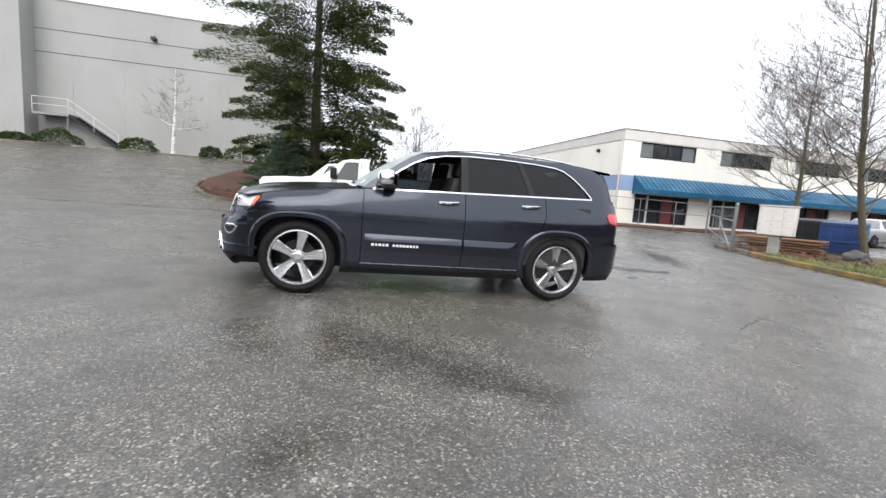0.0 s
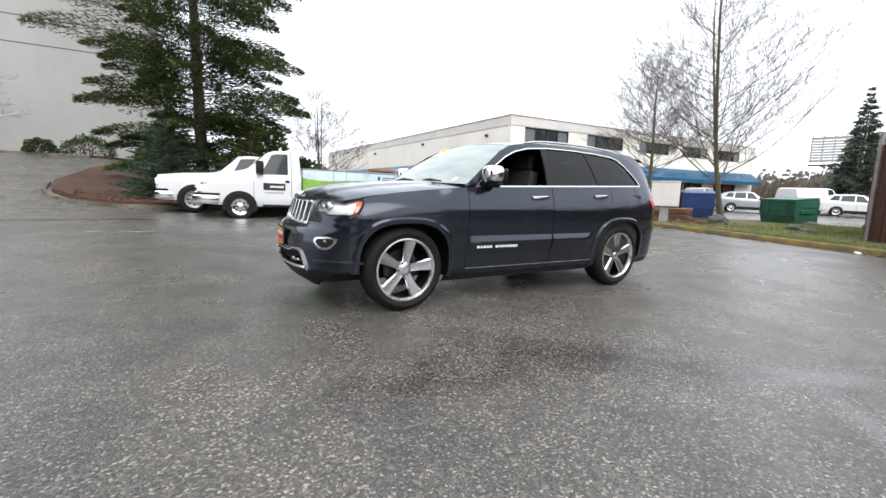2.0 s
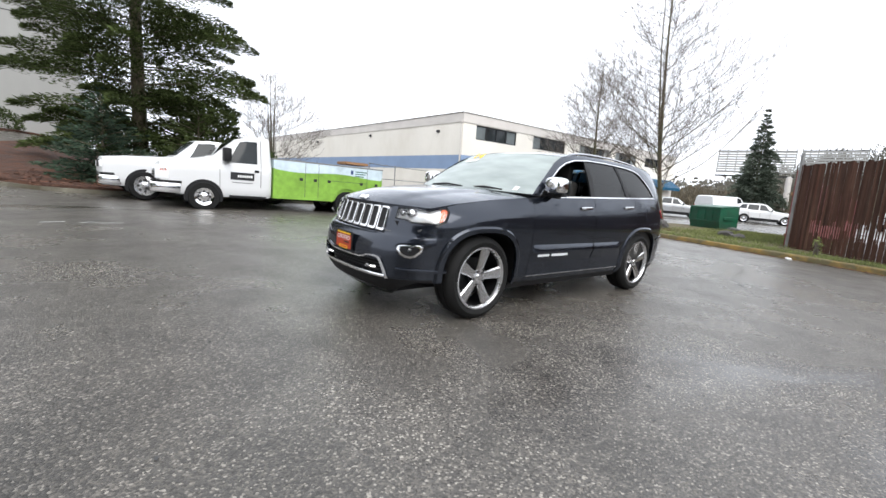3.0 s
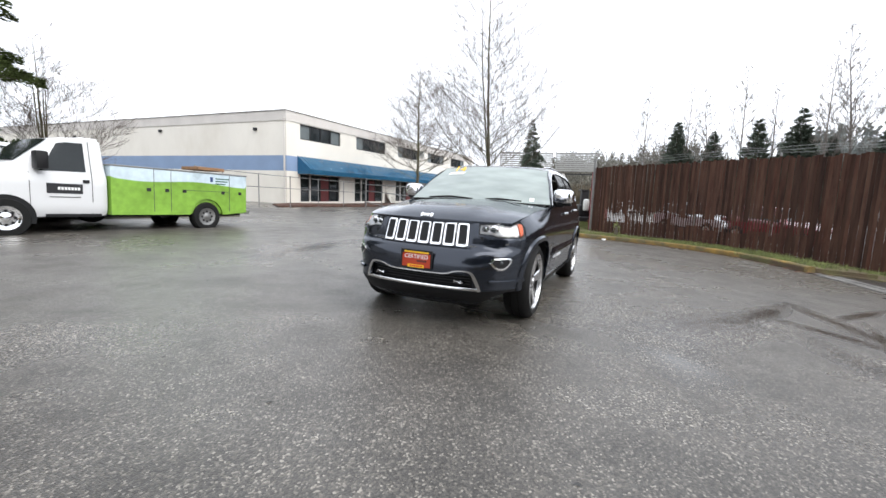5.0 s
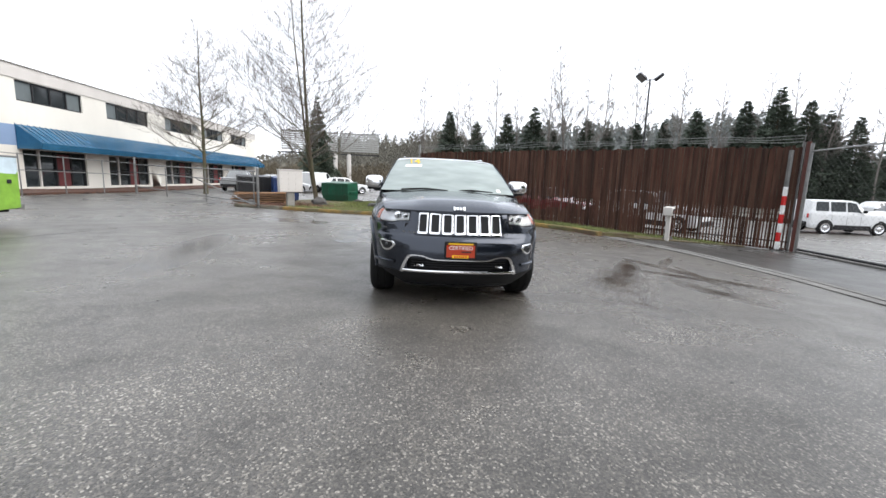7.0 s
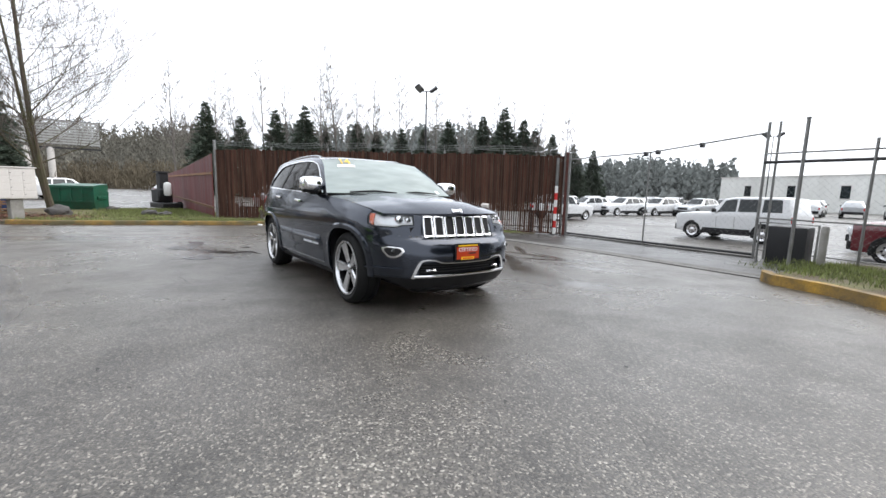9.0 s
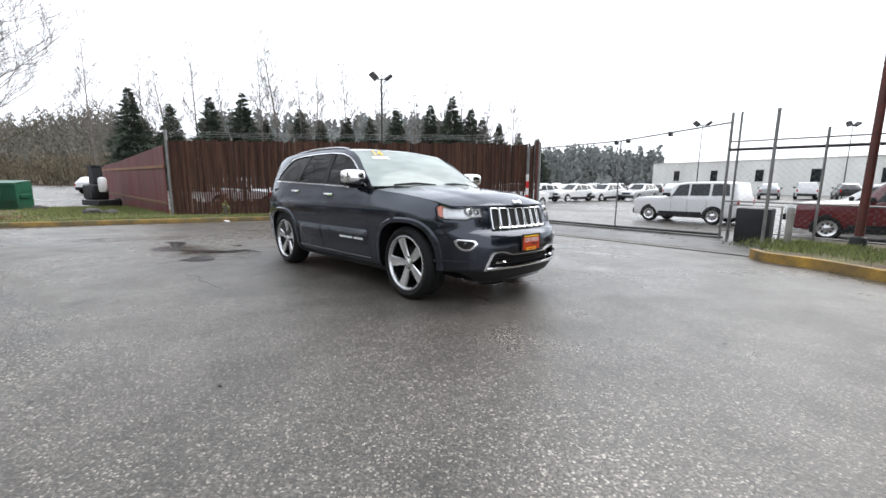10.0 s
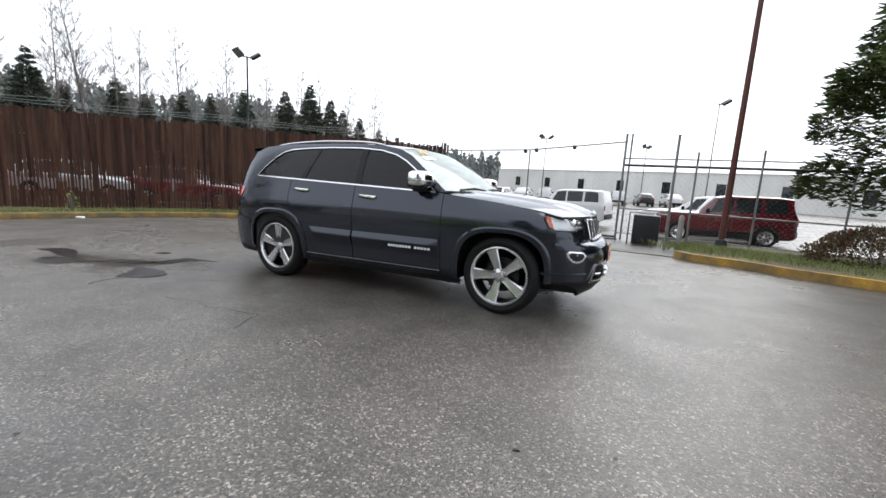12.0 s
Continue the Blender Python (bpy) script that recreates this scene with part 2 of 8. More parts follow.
    dk = nt.nodes.new("ShaderNodeMixRGB")
    dk.blend_type = "MULTIPLY"
    L(math_at("MULTIPLY", damp, 0.6), dk.inputs["Fac"])
    L(b2.outputs["Color"], dk.inputs["Color1"])
    dk.inputs["Color2"].default_value = (0.42, 0.40, 0.38, 1)
    L(dk.outputs["Color"], p.inputs["Base Color"])
    # water lies in broad patches: smoother there
    pool = math_at("ADD", math_at("MULTIPLY", big, 0.65), math_at("MULTIPLY", mid, 0.35))
    rr = nt.nodes.new("ShaderNodeMapRange")
    rr.inputs["From Min"].default_value, rr.inputs["From Max"].default_value = 0.36, 0.62
    rr.inputs["To Min"].default_value, rr.inputs["To Max"].default_value = wet + 0.16, max(0.05, wet - 0.1)
    L(pool, rr.inputs["Value"])
    film = nt.nodes.new("ShaderNodeMix")
    L(math_at("MULTIPLY", damp, 0.9), film.inputs[0])
    L(rr.outputs["Result"], film.inputs[2])
    film.inputs[3].default_value = 0.1
    L(film.outputs[0], p.inputs["Roughness"])
    p.inputs["Specular IOR Level"].default_value = 0.45
    h = math_at("ADD", math_at("MULTIPLY", vo.outputs["Distance"], -0.9), math_at("ADD", math_at("MULTIPLY", vo2.outputs["Distance"], -0.35), math_at("MULTIPLY", small, 0.4)))
    b = nt.nodes.new("ShaderNodeBump")
    b.inputs["Distance"].default_value = 0.006
    L(math_at("SUBTRACT", 0.4, math_at("MULTIPLY", damp, 0.3)), b.inputs["Strength"])
    L(h, b.inputs["Height"])
    L(b.outputs["Normal"], p.inputs["Normal"])
    return m


ASPHALT = asphalt_mat("wet_asphalt", 0.079, 0.30, 3.0)
ASPHALT_DARK = asphalt_mat("dark_patch_asphalt", 0.03, 0.3, 3.0)
CONCRETE = mat("concrete", (0.32, 0.31, 0.29), 0.75, vary=0.2, scale=2, fine=70, bump=0.3, dirt=(0.12, 0.11, 0.09), dirt_amt=0.5)
GUTTER = mat("dark_worn_concrete", (0.17, 0.165, 0.155), 0.7, vary=0.25, scale=2, fine=60, bump=0.3, dirt=(0.08, 0.075, 0.07), dirt_amt=0.6)
KERB_YELLOW = mat("worn_yellow_kerb", (0.44, 0.25, 0.03), 0.75, vary=0.35, scale=2.5, fine=50, bump=0.5, dirt=(0.10, 0.075, 0.04), dirt_amt=0.55)
KERB_GREY = mat("mossy_kerb", (0.2, 0.19, 0.15), 0.8, vary=0.3, scale=2, fine=50, bump=0.4, dirt=(0.06, 0.05, 0.03), dirt_amt=0.7)
GRASS_EARTH = mat("damp_turf", (0.12, 0.125, 0.045), 0.9, vary=0.5, scale=1.2, fine=40, bump=0.8, dist=0.03, dirt=(0.09, 0.06, 0.035), dirt_amt=0.6)
GRASS = mat("grass_blades", (0.17, 0.2, 0.06), 0.7, vary=0.3, scale=2, fine=20, bump=0, island=0.55)
MULCH = mat("bark_mulch", (0.075, 0.032, 0.018), 0.9, vary=0.5, scale=3, fine=45, bump=1.0, dist=0.04)
LITTER = mat("dead_leaves", (0.13, 0.055, 0.03), 0.8, vary=0.4, scale=3, fine=20, bump=0, island=0.6)
CREAM = mat("cream_tilt_up_wall", (0.70, 0.67, 0.61), 0.8, vary=0.04, scale=0.4, fine=30, bump=0.08, dirt=(0.62, 0.585, 0.52), dirt_amt=0.15, stretch=(1, 1, 0.6))
PALE_TRIM = mat("pale_parapet_paint", (0.55, 0.52, 0.49), 0.75, vary=0.08, scale=0.7, fine=30, bump=0.08)
BLUE_BAND = mat("blue_band_paint", (0.20, 0.28, 0.42), 0.75, vary=0.08, scale=0.7, fine=30, bump=0.08)
AWNING = mat("blue_standing_seam_metal", (0.028, 0.12, 0.22), 0.18, metal=0.3, vary=0.2, scale=1.2, fine=20, bump=0.05)
GREY_WALL = mat("grey_tilt_up_wall", (0.31, 0.31, 0.298), 0.85, vary=0.06, scale=0.35, fine=30, bump=0.08, dirt=(0.265, 0.265, 0.252), dirt_amt=0.2, stretch=(1, 1, 0.5))
PALE_WALL = mat("pale_stained_concrete", (0.72, 0.72, 0.69), 0.85, vary=0.06, scale=0.4, fine=10, bump=0.08, dirt=(0.58, 0.58, 0.55), dirt_amt=0.45, stretch=(1, 1, 0.35))
DARK_JOINT = mat("dark_joint", (0.06, 0.06, 0.06), 0.8, bump=0)
BROWN_SLAT = mat("brown_fence_slat", (0.046, 0.0185, 0.0125), 0.75, spec=0.2, vary=0.5, scale=2.4, fine=16, bump=0.15, stretch=(3, 3, 1.1), obj=0.42, dirt=(0.085, 0.045, 0.03), dirt_amt=0.45)
MAROON = mat("maroon_board", (0.125, 0.021, 0.022), 0.6, vary=0.2, scale=1, fine=20, bump=0.1, stretch=(2, 2, 0.3), obj=0.2)
GALV = mat("galvanised_steel", (0.22, 0.22, 0.215), 0.45, metal=0.7, vary=0.2, scale=6, fine=60, bump=0.05)
DARK_STEEL = mat("dark_steel", (0.025, 0.025, 0.027), 0.5, metal=0.4, vary=0.2, bump=0.05)
RUST_POLE = mat("rust_red_pole_paint", (0.105, 0.022, 0.014), 0.6, vary=0.3, scale=3, fine=30, bump=0.15, dirt=(0.05, 0.015, 0.01), dirt_amt=0.5)
BARK = mat("wet_bark", (0.085, 0.06, 0.045), 0.85, vary=0.35, scale=6, fine=50, bump=0.8, dist=0.02, stretch=(1, 1, 0.3), dirt=(0.07, 0.075, 0.03), dirt_amt=0.5)
TWIG = mat("bare_twig", (0.115, 0.095, 0.082), 0.8, vary=0.3, scale=3, fine=30, bump=0)
FAR_TWIG = mat("far_birch_bark", (0.15, 0.132, 0.118), 0.9, vary=0.3, scale=1, fine=6, bump=0)
BIRCH = mat("birch_bark", (0.66, 0.64, 0.6), 0.7, vary=0.2, scale=4, fine=20, bump=0.3, dirt=(0.06, 0.05, 0.045), dirt_amt=0.15, stretch=(1, 1, 2.5))
NEEDLE = mat("conifer_needles", (0.062, 0.083, 0.028), 0.9, spec=0.1, vary=0.35, scale=0.8, fine=6, bump=0, island=0.6)
SPRUCE = mat("blue_green_spruce_needles", (0.05, 0.078, 0.052), 0.9, spec=0.1, vary=0.35, scale=0.8, fine=6, bump=0, island=0.5)
THICKET = mat("brown_leafless_thicket", (0.115, 0.097, 0.07), 0.95, spec=0.1, vary=0.25, scale=0.3, fine=2, bump=0, island=0.25)
# mist is put into the colour: paler and greyer than conifers close by
HAZE_TINTED = mat("misty_far_conifers", (0.20, 0.215, 0.205), 0.95, spec=0.1, vary=0.15, scale=0.06, fine=0.6, bump=0, island=0.2)
# needle green lightened so the distance haze sits in the base colour
HAZED_NEEDLE = mat("far_conifer_needles", (0.092, 0.112, 0.086), 0.9, spec=0.1, vary=0.25, scale=0.5, fine=5, bump=0, island=0.35)
# brown woods greyed: the haze over the hills is part of this colour
HAZED_WOODS = mat("far_wooded_hill", (0.135, 0.128, 0.108), 0.95, spec=0.1, vary=0.2, scale=0.06, fine=0.6, bump=0, island=0.16)
SHRUB = mat("evergreen_shrub", (0.05, 0.068, 0.026), 0.9, spec=0.1, vary=0.3, scale=2, fine=10, bump=0, island=0.6)
RUSSET = mat("russet_shrub", (0.10, 0.066, 0.032), 0.75, vary=0.4, scale=2, fine=10, bump=0, island=0.6)
WHITE_PAINT = mat("white_car_paint", (0.62, 0.625, 0.63), 0.3, vary=0.03, scale=1, bump=0, coat=0.4, rough_vary=0.03)
SILVER_PAINT = mat("silver_car_paint", (0.38, 0.39, 0.40), 0.3, metal=0.5, vary=0.04, bump=0, coat=0.8, rough_vary=0.03)
RED_PAINT = mat("dark_red_car_paint", (0.11, 0.006, 0.011), 0.25, vary=0.06, bump=0, coat=0.9, rough_vary=0.03)
BLUE_PAINT = mat("light_blue_car_paint", (0.13, 0.34, 0.5), 0.25, vary=0.06, bump=0, coat=0.9, rough_vary=0.03)
BLACK_PAINT = mat("black_car_paint", (0.012, 0.012, 0.014), 0.25, vary=0.06, bump=0, coat=0.9, rough_vary=0.03)
BODY_PAINT = mat("dark_slate_blue_metallic_paint", (0.0235, 0.0282, 0.0395), 0.14, metal=0.7, vary=0.06, scale=2, fine=900, bump=0, coat=0.75, spec=0.3, rough_vary=0.03)
BLACK_PLASTIC = mat("black_plastic", (0.008, 0.008, 0.009), 0.55, spec=0.3, vary=0.1, fine=300, bump=0.08, dist=0.002)
RUBBER = mat("tyre_rubber", (0.008, 0.008, 0.008), 0.75, spec=0.25, vary=0.2, scale=8, fine=120, bump=0.2, dist=0.003)
CHROME = mat("chrome", (0.78, 0.78, 0.79), 0.07, metal=1.0, vary=0.02, bump=0, rough_vary=0.02)
ALLOY = mat("polished_alloy", (0.62, 0.62, 0.63), 0.22, metal=1.0, vary=0.06, fine=40, bump=0, rough_vary=0.05)
ALLOY_LIP = mat("satin_rim_edge", (0.6, 0.6, 0.61), 0.28, metal=0.9, vary=0.06, fine=40, bump=0)
ALLOY_DARK = mat("grey_alloy_pocket", (0.016, 0.016, 0.017), 0.4, metal=0.5, vary=0.1, bump=0)
CABIN = mat("dark_cabin_trim", (0.02, 0.019, 0.018), 0.7, vary=0.2, bump=0.1)
TINT = glass_mat("privacy_glass", (0.35, 0.37, 0.4), see=0.12, shine=0.55)
CLEAR = glass_mat("rain_misted_windscreen_glass", (0.85, 0.95, 0.92), see=0.7, shine=0.85, mist_sheen=0.42)
CAR_GLASS = mat("dark_car_glass", (0.014, 0.018, 0.02), 0.08, vary=0.2, scale=0.7, bump=0, spec=0.35, rough_vary=0.03)
KERB_MOSSY = mat("worn_mossy_yellow_kerb", (0.36, 0.2, 0.03), 0.8, vary=0.35, scale=2.5, fine=50, bump=0.5, dirt=(0.085, 0.07, 0.03), dirt_amt=0.95)
LENS = glass_mat("lamp_lens", (1, 1, 1), see=0.92)
HOUSE_GLASS = mat("dark_window_glass", (0.02, 0.025, 0.028), 0.06, vary=0.2, scale=0.7, bump=0, spec=0.9, rough_vary=0.03)
CURTAIN = mat("pale_window_blind", (0.12, 0.14, 0.145), 0.4, vary=0.1, bump=0)
AMBER = mat("amber_lens", (0.75, 0.13, 0.02), 0.15, vary=0.1, bump=0, coat=0.6)
RED_LENS = mat("red_lens", (0.45, 0.008, 0.01), 0.15, vary=0.1, bump=0, coat=0.6)
ORANGE = mat("orange_card", (0.42, 0.04, 0.01), 0.35, vary=0.05, bump=0)
YELLOW = mat("yellow_paint", (0.85, 0.5, 0.01), 0.4, vary=0.06, bump=0)
WHITE_INK = mat("white_print", (0.75, 0.75, 0.74), 0.5, vary=0.04, bump=0)
LAMP_BOWL = mat("lamp_reflector", (0.86, 0.88, 0.9), 0.3, metal=0.15, vary=0.08, bump=0)
LIME = mat("lime_green_vinyl", (0.19, 0.36, 0.045), 0.35, vary=0.22, scale=0.9, fine=8, bump=0, coat=0.4)
PALE_VINYL = mat("pale_sky_vinyl", (0.52, 0.62, 0.68), 0.35, vary=0.15, scale=1.5, fine=8, bump=0, coat=0.4)
SKIP_GREEN = mat("green_skip_paint", (0.006, 0.085, 0.045), 0.45, vary=0.15, scale=2, fine=30, bump=0.1, dirt=(0.02, 0.05, 0.03), dirt_amt=0.4)
SKIP_BLUE = mat("blue_skip_paint", (0.012, 0.05, 0.19), 0.45, vary=0.15, scale=2, fine=30, bump=0.1, dirt=(0.02, 0.03, 0.07), dirt_amt=0.4)
WOOD = mat("weathered_lumber", (0.24, 0.13, 0.065), 0.8, vary=0.3, scale=3, fine=20, bump=0.3, stretch=(0.3, 4, 4), obj=0.4)
RED_TAPE = mat("red_reflective", (0.55, 0.02, 0.02), 0.4, vary=0.08, bump=0)
STONE = mat("dark_wet_boulder", (0.075, 0.07, 0.066), 0.8, vary=0.3, scale=4, fine=30, bump=0.5, dist=0.03)


def rain_beads(m, scale, strength):
    """Beads of rain standing on a painted or glass surface."""
    nt = m.node_tree
    p = nt.nodes["Principled BSDF"]
    tc = nt.nodes.new("ShaderNodeTexCoord")
    vo = nt.nodes.new("ShaderNodeTexVoronoi")
    vo.inputs["Scale"].default_value = scale
    r = ramp(nt, vo.outputs["Distance"], [(0.0, (1, 1, 1)), (0.42, (0, 0, 0))])
    b = nt.nodes.new("ShaderNodeBump")
    b.inputs["Strength"].default_value, b.inputs["Distance"].default_value = strength, 0.003
    nt.links.new(tc.outputs["Object"], vo.inputs["Vector"])
    nt.links.new(r, b.inputs["Height"])
    nt.links.new(b.outputs["Normal"], p.inputs["Coat Normal"])


BODY_PAINT.node_tree.nodes["Principled BSDF"].inputs["Coat IOR"].default_value = 1.5
BODY_PAINT.node_tree.nodes["Principled BSDF"].inputs["Specular Tint"].default_value = (0.45, 0.48, 0.54, 1)
rain_beads(BODY_PAINT, 150, 0.1)


# ---- ground ----
def axis_steps(lo, hi, fine_lo, fine_hi, step):
    xs, v = [], fine_lo
    while v <= fine_hi:
        xs.append(v)
        v += step
    s = step
    while xs[-1] < hi:
        s *= 1.35
        xs.append(min(hi, xs[-1] + s))
    s = step
    while xs[0] > lo:
        s *= 1.35
        xs.insert(0, max(lo, xs[0] - s))
    return xs


def ground_patch(name, outline, material, lift, label, category, step=0.7, wobble=0.0, kind="structure"):
    """A piece of ground inside an outline, laid on the slope."""
    bm = B()
    bm.faces.new([bm.verts.new((x, y, 0)) for x, y in outline])
    xs, ys = [p[0] for p in outline], [p[1] for p in outline]
    for ax, lo, hi in ((0, min(xs), max(xs)), (1, min(ys), max(ys))):
        v = lo + step
        while v < hi:
            co, no = [0, 0, 0], [0, 0, 0]
            co[ax], no[ax] = v, 1
            bmesh.ops.bisect_plane(bm, geom=bm.verts[:] + bm.edges[:] + bm.faces[:], plane_co=co, plane_no=no)
            v += step
    edge = {v for e in bm.edges if e.is_boundary for v in e.verts}
    for v in bm.verts:
        v.co.z = gz(v.co.x, v.co.y) + lift
        if wobble and v not in edge:
            v.co.z += wobble * noise.noise(v.co * 0.7)
    rim = [e for e in bm.edges if e.is_boundary]
    r = bmesh.ops.extrude_edge_only(bm, edges=rim)
    for v in r["geom"]:
        if isinstance(v, bmesh.types.BMVert):
            v.co.z -= lift + 0.06
    bmesh.ops.recalc_face_normals(bm, faces=bm.faces)
    return tagged(part(name, bm, material), label, category, "", kind)


def build_ground():
    bm = B()
    xs = axis_steps(-700, 900, -16, 28, 0.8)
    ys = axis_steps(-900, 700, -20, 34, 0.8)
    sheet(bm, [[(x, y, gz(x, y)) for x in xs] for y in ys])
    bmesh.ops.recalc_face_normals(bm, faces=bm.faces)
    if sum(f.normal.z for f in bm.faces) < 0:
        bmesh.ops.reverse_faces(bm, faces=bm.faces)
    return tagged(part("ground", bm, ASPHALT), "wet grey asphalt yard with pale aggregate", "asphalt", "", "structure")


build_ground()


def resample(points, step):
    out, rest = [Vector(points[0])], 0.0
    for a, b in zip(points, points[1:]):
        a, b = Vector(a), Vector(b)
        n = max(1, round((b - a).length / step))
        out += [a.lerp(b, (k + 1) / n) for k in range(n)]
    return out


def curve_through(points, step=0.4):
    """A smooth line through a few plan points."""
    p = [Vector(q) for q in points]
    p = [2 * p[0] - p[1]] + p + [2 * p[-1] - p[-2]]
    out = []
    for i in range(1, len(p) - 2):
        n = max(2, round((p[i + 1] - p[i]).length / step))
        for k in range(n):
            t = k / n
            out.append(0.5 * ((2 * p[i]) + (p[i + 1] - p[i - 1]) * t + (2 * p[i - 1] - 5 * p[i] + 4 * p[i + 1] - p[i + 2]) * t * t
                              + (3 * p[i] - p[i - 1] - 3 * p[i + 1] + p[i + 2]) * t ** 3))
    out.append(p[-2])
    return out


def kerb(name, points, material, label, width=0.16, height=0.14, side=1):
    line = curve_through(points, 0.35)
    bm = B()
    rows = []
    for i, p in enumerate(line):
        d = (line[min(i + 1, len(line) - 1)] - line[max(i - 1, 0)]).normalized()
        n = Vector((-d.y, d.x)) * side
        z = gz(p.x, p.y)
        j = 0.006 * noise.noise((p.x * 2, p.y * 2, 0))
        prof = [(0, -0.08), (0.0, height * 0.75), (0.012, height * 0.92), (0.035, height), (width, height), (width + 0.004, -0.08)]
        rows.append([(p.x + n.x * (a + j), p.y + n.y * (a + j), z + b + j) for a, b in prof])
    vs = sheet(bm, rows)
    bm.faces.new(vs[0])
    bm.faces.new(list(reversed(vs[-1])))
    bmesh.ops.recalc_face_normals(bm, faces=bm.faces)
    return tagged(part(name, bm, material), label, "kerb", "", "structure")


EAST_KERB = [(13.9, 5.9), (13.3, 4.5), (12.65, 1.9), (12.05, -0.2), (11.5, -2.1), (10.8, -3.35), (9.5, -4.45), (7.4, -5.35)]
kerb("kerb_east", EAST_KERB, KERB_MOSSY, "worn yellow painted concrete kerb with moss and litter", side=1)
kerb("kerb_drive", [(14.9, 8.3), (14.6, 7.6), (13.9, 5.9)], KERB_GREY, "dark mossy concrete kerb strewn with leaves", side=1)
WEST_KERB = [(-1.95, -5.35), (-2.15, -4.95), (-2.75, -4.75), (-3.5, -4.2), (-4.5, -3.7), (-6.5, -2.9), (-9.5, -2.0)]
kerb("kerb_gate", WEST_KERB, KERB_YELLOW, "worn yellow painted concrete kerb by the grass", side=-1, height=0.15)
kerb("kerb_island", [(-6.3, 18.2), (-6.0, 16.2), (-4.8, 14.0), (-3.0, 12.9), (-0.5, 12.9), (3.5, 12.6), (7.5, 12.4)], KERB_GREY, "grey concrete kerb round the mulch island", side=-1, height=0.11)
kerb("kerb_wall", [(-30, 26.8), (-18, 27.6), (-12, 27.9), (-6.5, 27.6)], KERB_GREY, "pale concrete kerb along the building planting", side=1, height=0.13)

verge = [(p.x + 0.1, p.y + 0.05) for p in curve_through(EAST_KERB, 0.6)]
ground_patch("verge_east", [(14.9, 8.2)] + verge + [(7.6, -6.6), (9.5, -6.3), (14.9, -0.6), (25.5, -0.5), (25.5, 6.2), (18.5, 9.5)], GRASS_EARTH, 0.11,
             "damp patchy grass verge below the fence", "grass", wobble=0.04)
gline = [(p.x, p.y - 0.1) for p in curve_through(WEST_KERB, 0.6)]
ground_patch("verge_gate", gline + [(-12, -9.5), (-2.0, -9.5)], GRASS_EARTH, 0.12, "damp grass corner beside the gate", "grass", wobble=0.05)
ground_patch("verge_fence", [(7.5, -5.6), (7.35, -6.8), (7.2, -8.0), (6.9, -9.8), (7.3, -10.0), (10.2, -6.5), (9.3, -6.2)], GRASS_EARTH, 0.03, "thin strip of grass and dirt along the slat fence", "grass", wobble=0.02)
ground_patch("mulch_island", [(-6.2, 18.1), (-5.9, 16.2), (-4.75, 14.15), (-3.0, 13.05), (-0.5, 13.05), (3.5, 12.75), (7.5, 12.5), (10, 16), (9, 24), (-3, 26), (-5.5, 22)], MULCH, 0.16,
             "reddish bark mulch island under the conifer", "mulch", wobble=0.22)
ground_patch("planting_bed", [(-30, 27), (-18, 27.8), (-12, 28.1), (-6.5, 27.8), (-2, 29), (-2, 32), (-30, 32)], MULCH, 0.1, "dark planting bed along the wall", "mulch", wobble=0.08)
ground_patch("bed_front", [(15.6, 18.5), (20, 19.3), (60, 20.3), (60, 22.9), (20.9, 22.9), (17.5, 21)], MULCH, 0.1, "leaf-strewn bed before the storefront", "mulch", wobble=0.05)
ground_patch("gate_apron", [(7.2, -5.75), (4.0, -6.2), (1.6, -6.15), (-1.9, -5.75), (-1.9, -9.3), (-0.4, -9.5), (2.7, -9.95), (6.4, -10.75), (8.0, -8.6), (9.2, -7.2)], ASPHALT_DARK, 0.006, "darker asphalt apron before the gate", "asphalt")


def strip(name, points, width, material, lift, label):
    line = curve_through(points, 0.4)
    bm = B()
    rows = []
    for i, p in enumerate(line):
        d = (line[min(i + 1, len(line) - 1)] - line[max(i - 1, 0)]).normalized()
        n = Vector((-d.y, d.x))
        rows.append([(p.x + n.x * a, p.y + n.y * a, gz(p.x, p.y) + b) for a, b in ((-width / 2, -0.02), (-width / 2, lift), (0, lift - 0.012), (width / 2, lift), (width / 2, -0.02))])
    sheet(bm, rows)
    bmesh.ops.recalc_face_normals(bm, faces=bm.faces)
    return tagged(part(name, bm, material), label, "gutter", "", "structure")


strip("gutter_outer", [(7.4, -5.45), (5.5, -5.85), (4.0, -6.02), (1.6, -5.95), (0, -5.7), (-1.9, -5.4)], 0.2, GUTTER, 0.02, "pale concrete gutter edge across the gateway")
strip("gutter_inner", [(7.2, -5.75), (5.5, -6.15), (4.0, -6.3), (1.6, -6.22), (0, -5.98), (-1.85, -5.68)], 0.14, GUTTER, 0.02, "second concrete gutter edge across the gateway")
strip("gate_track", [(6.6, -11.0), (2.7, -10.1), (-0.4, -9.62)], 0.12, GUTTER, 0.05, "narrow concrete strip under the sliding gate")


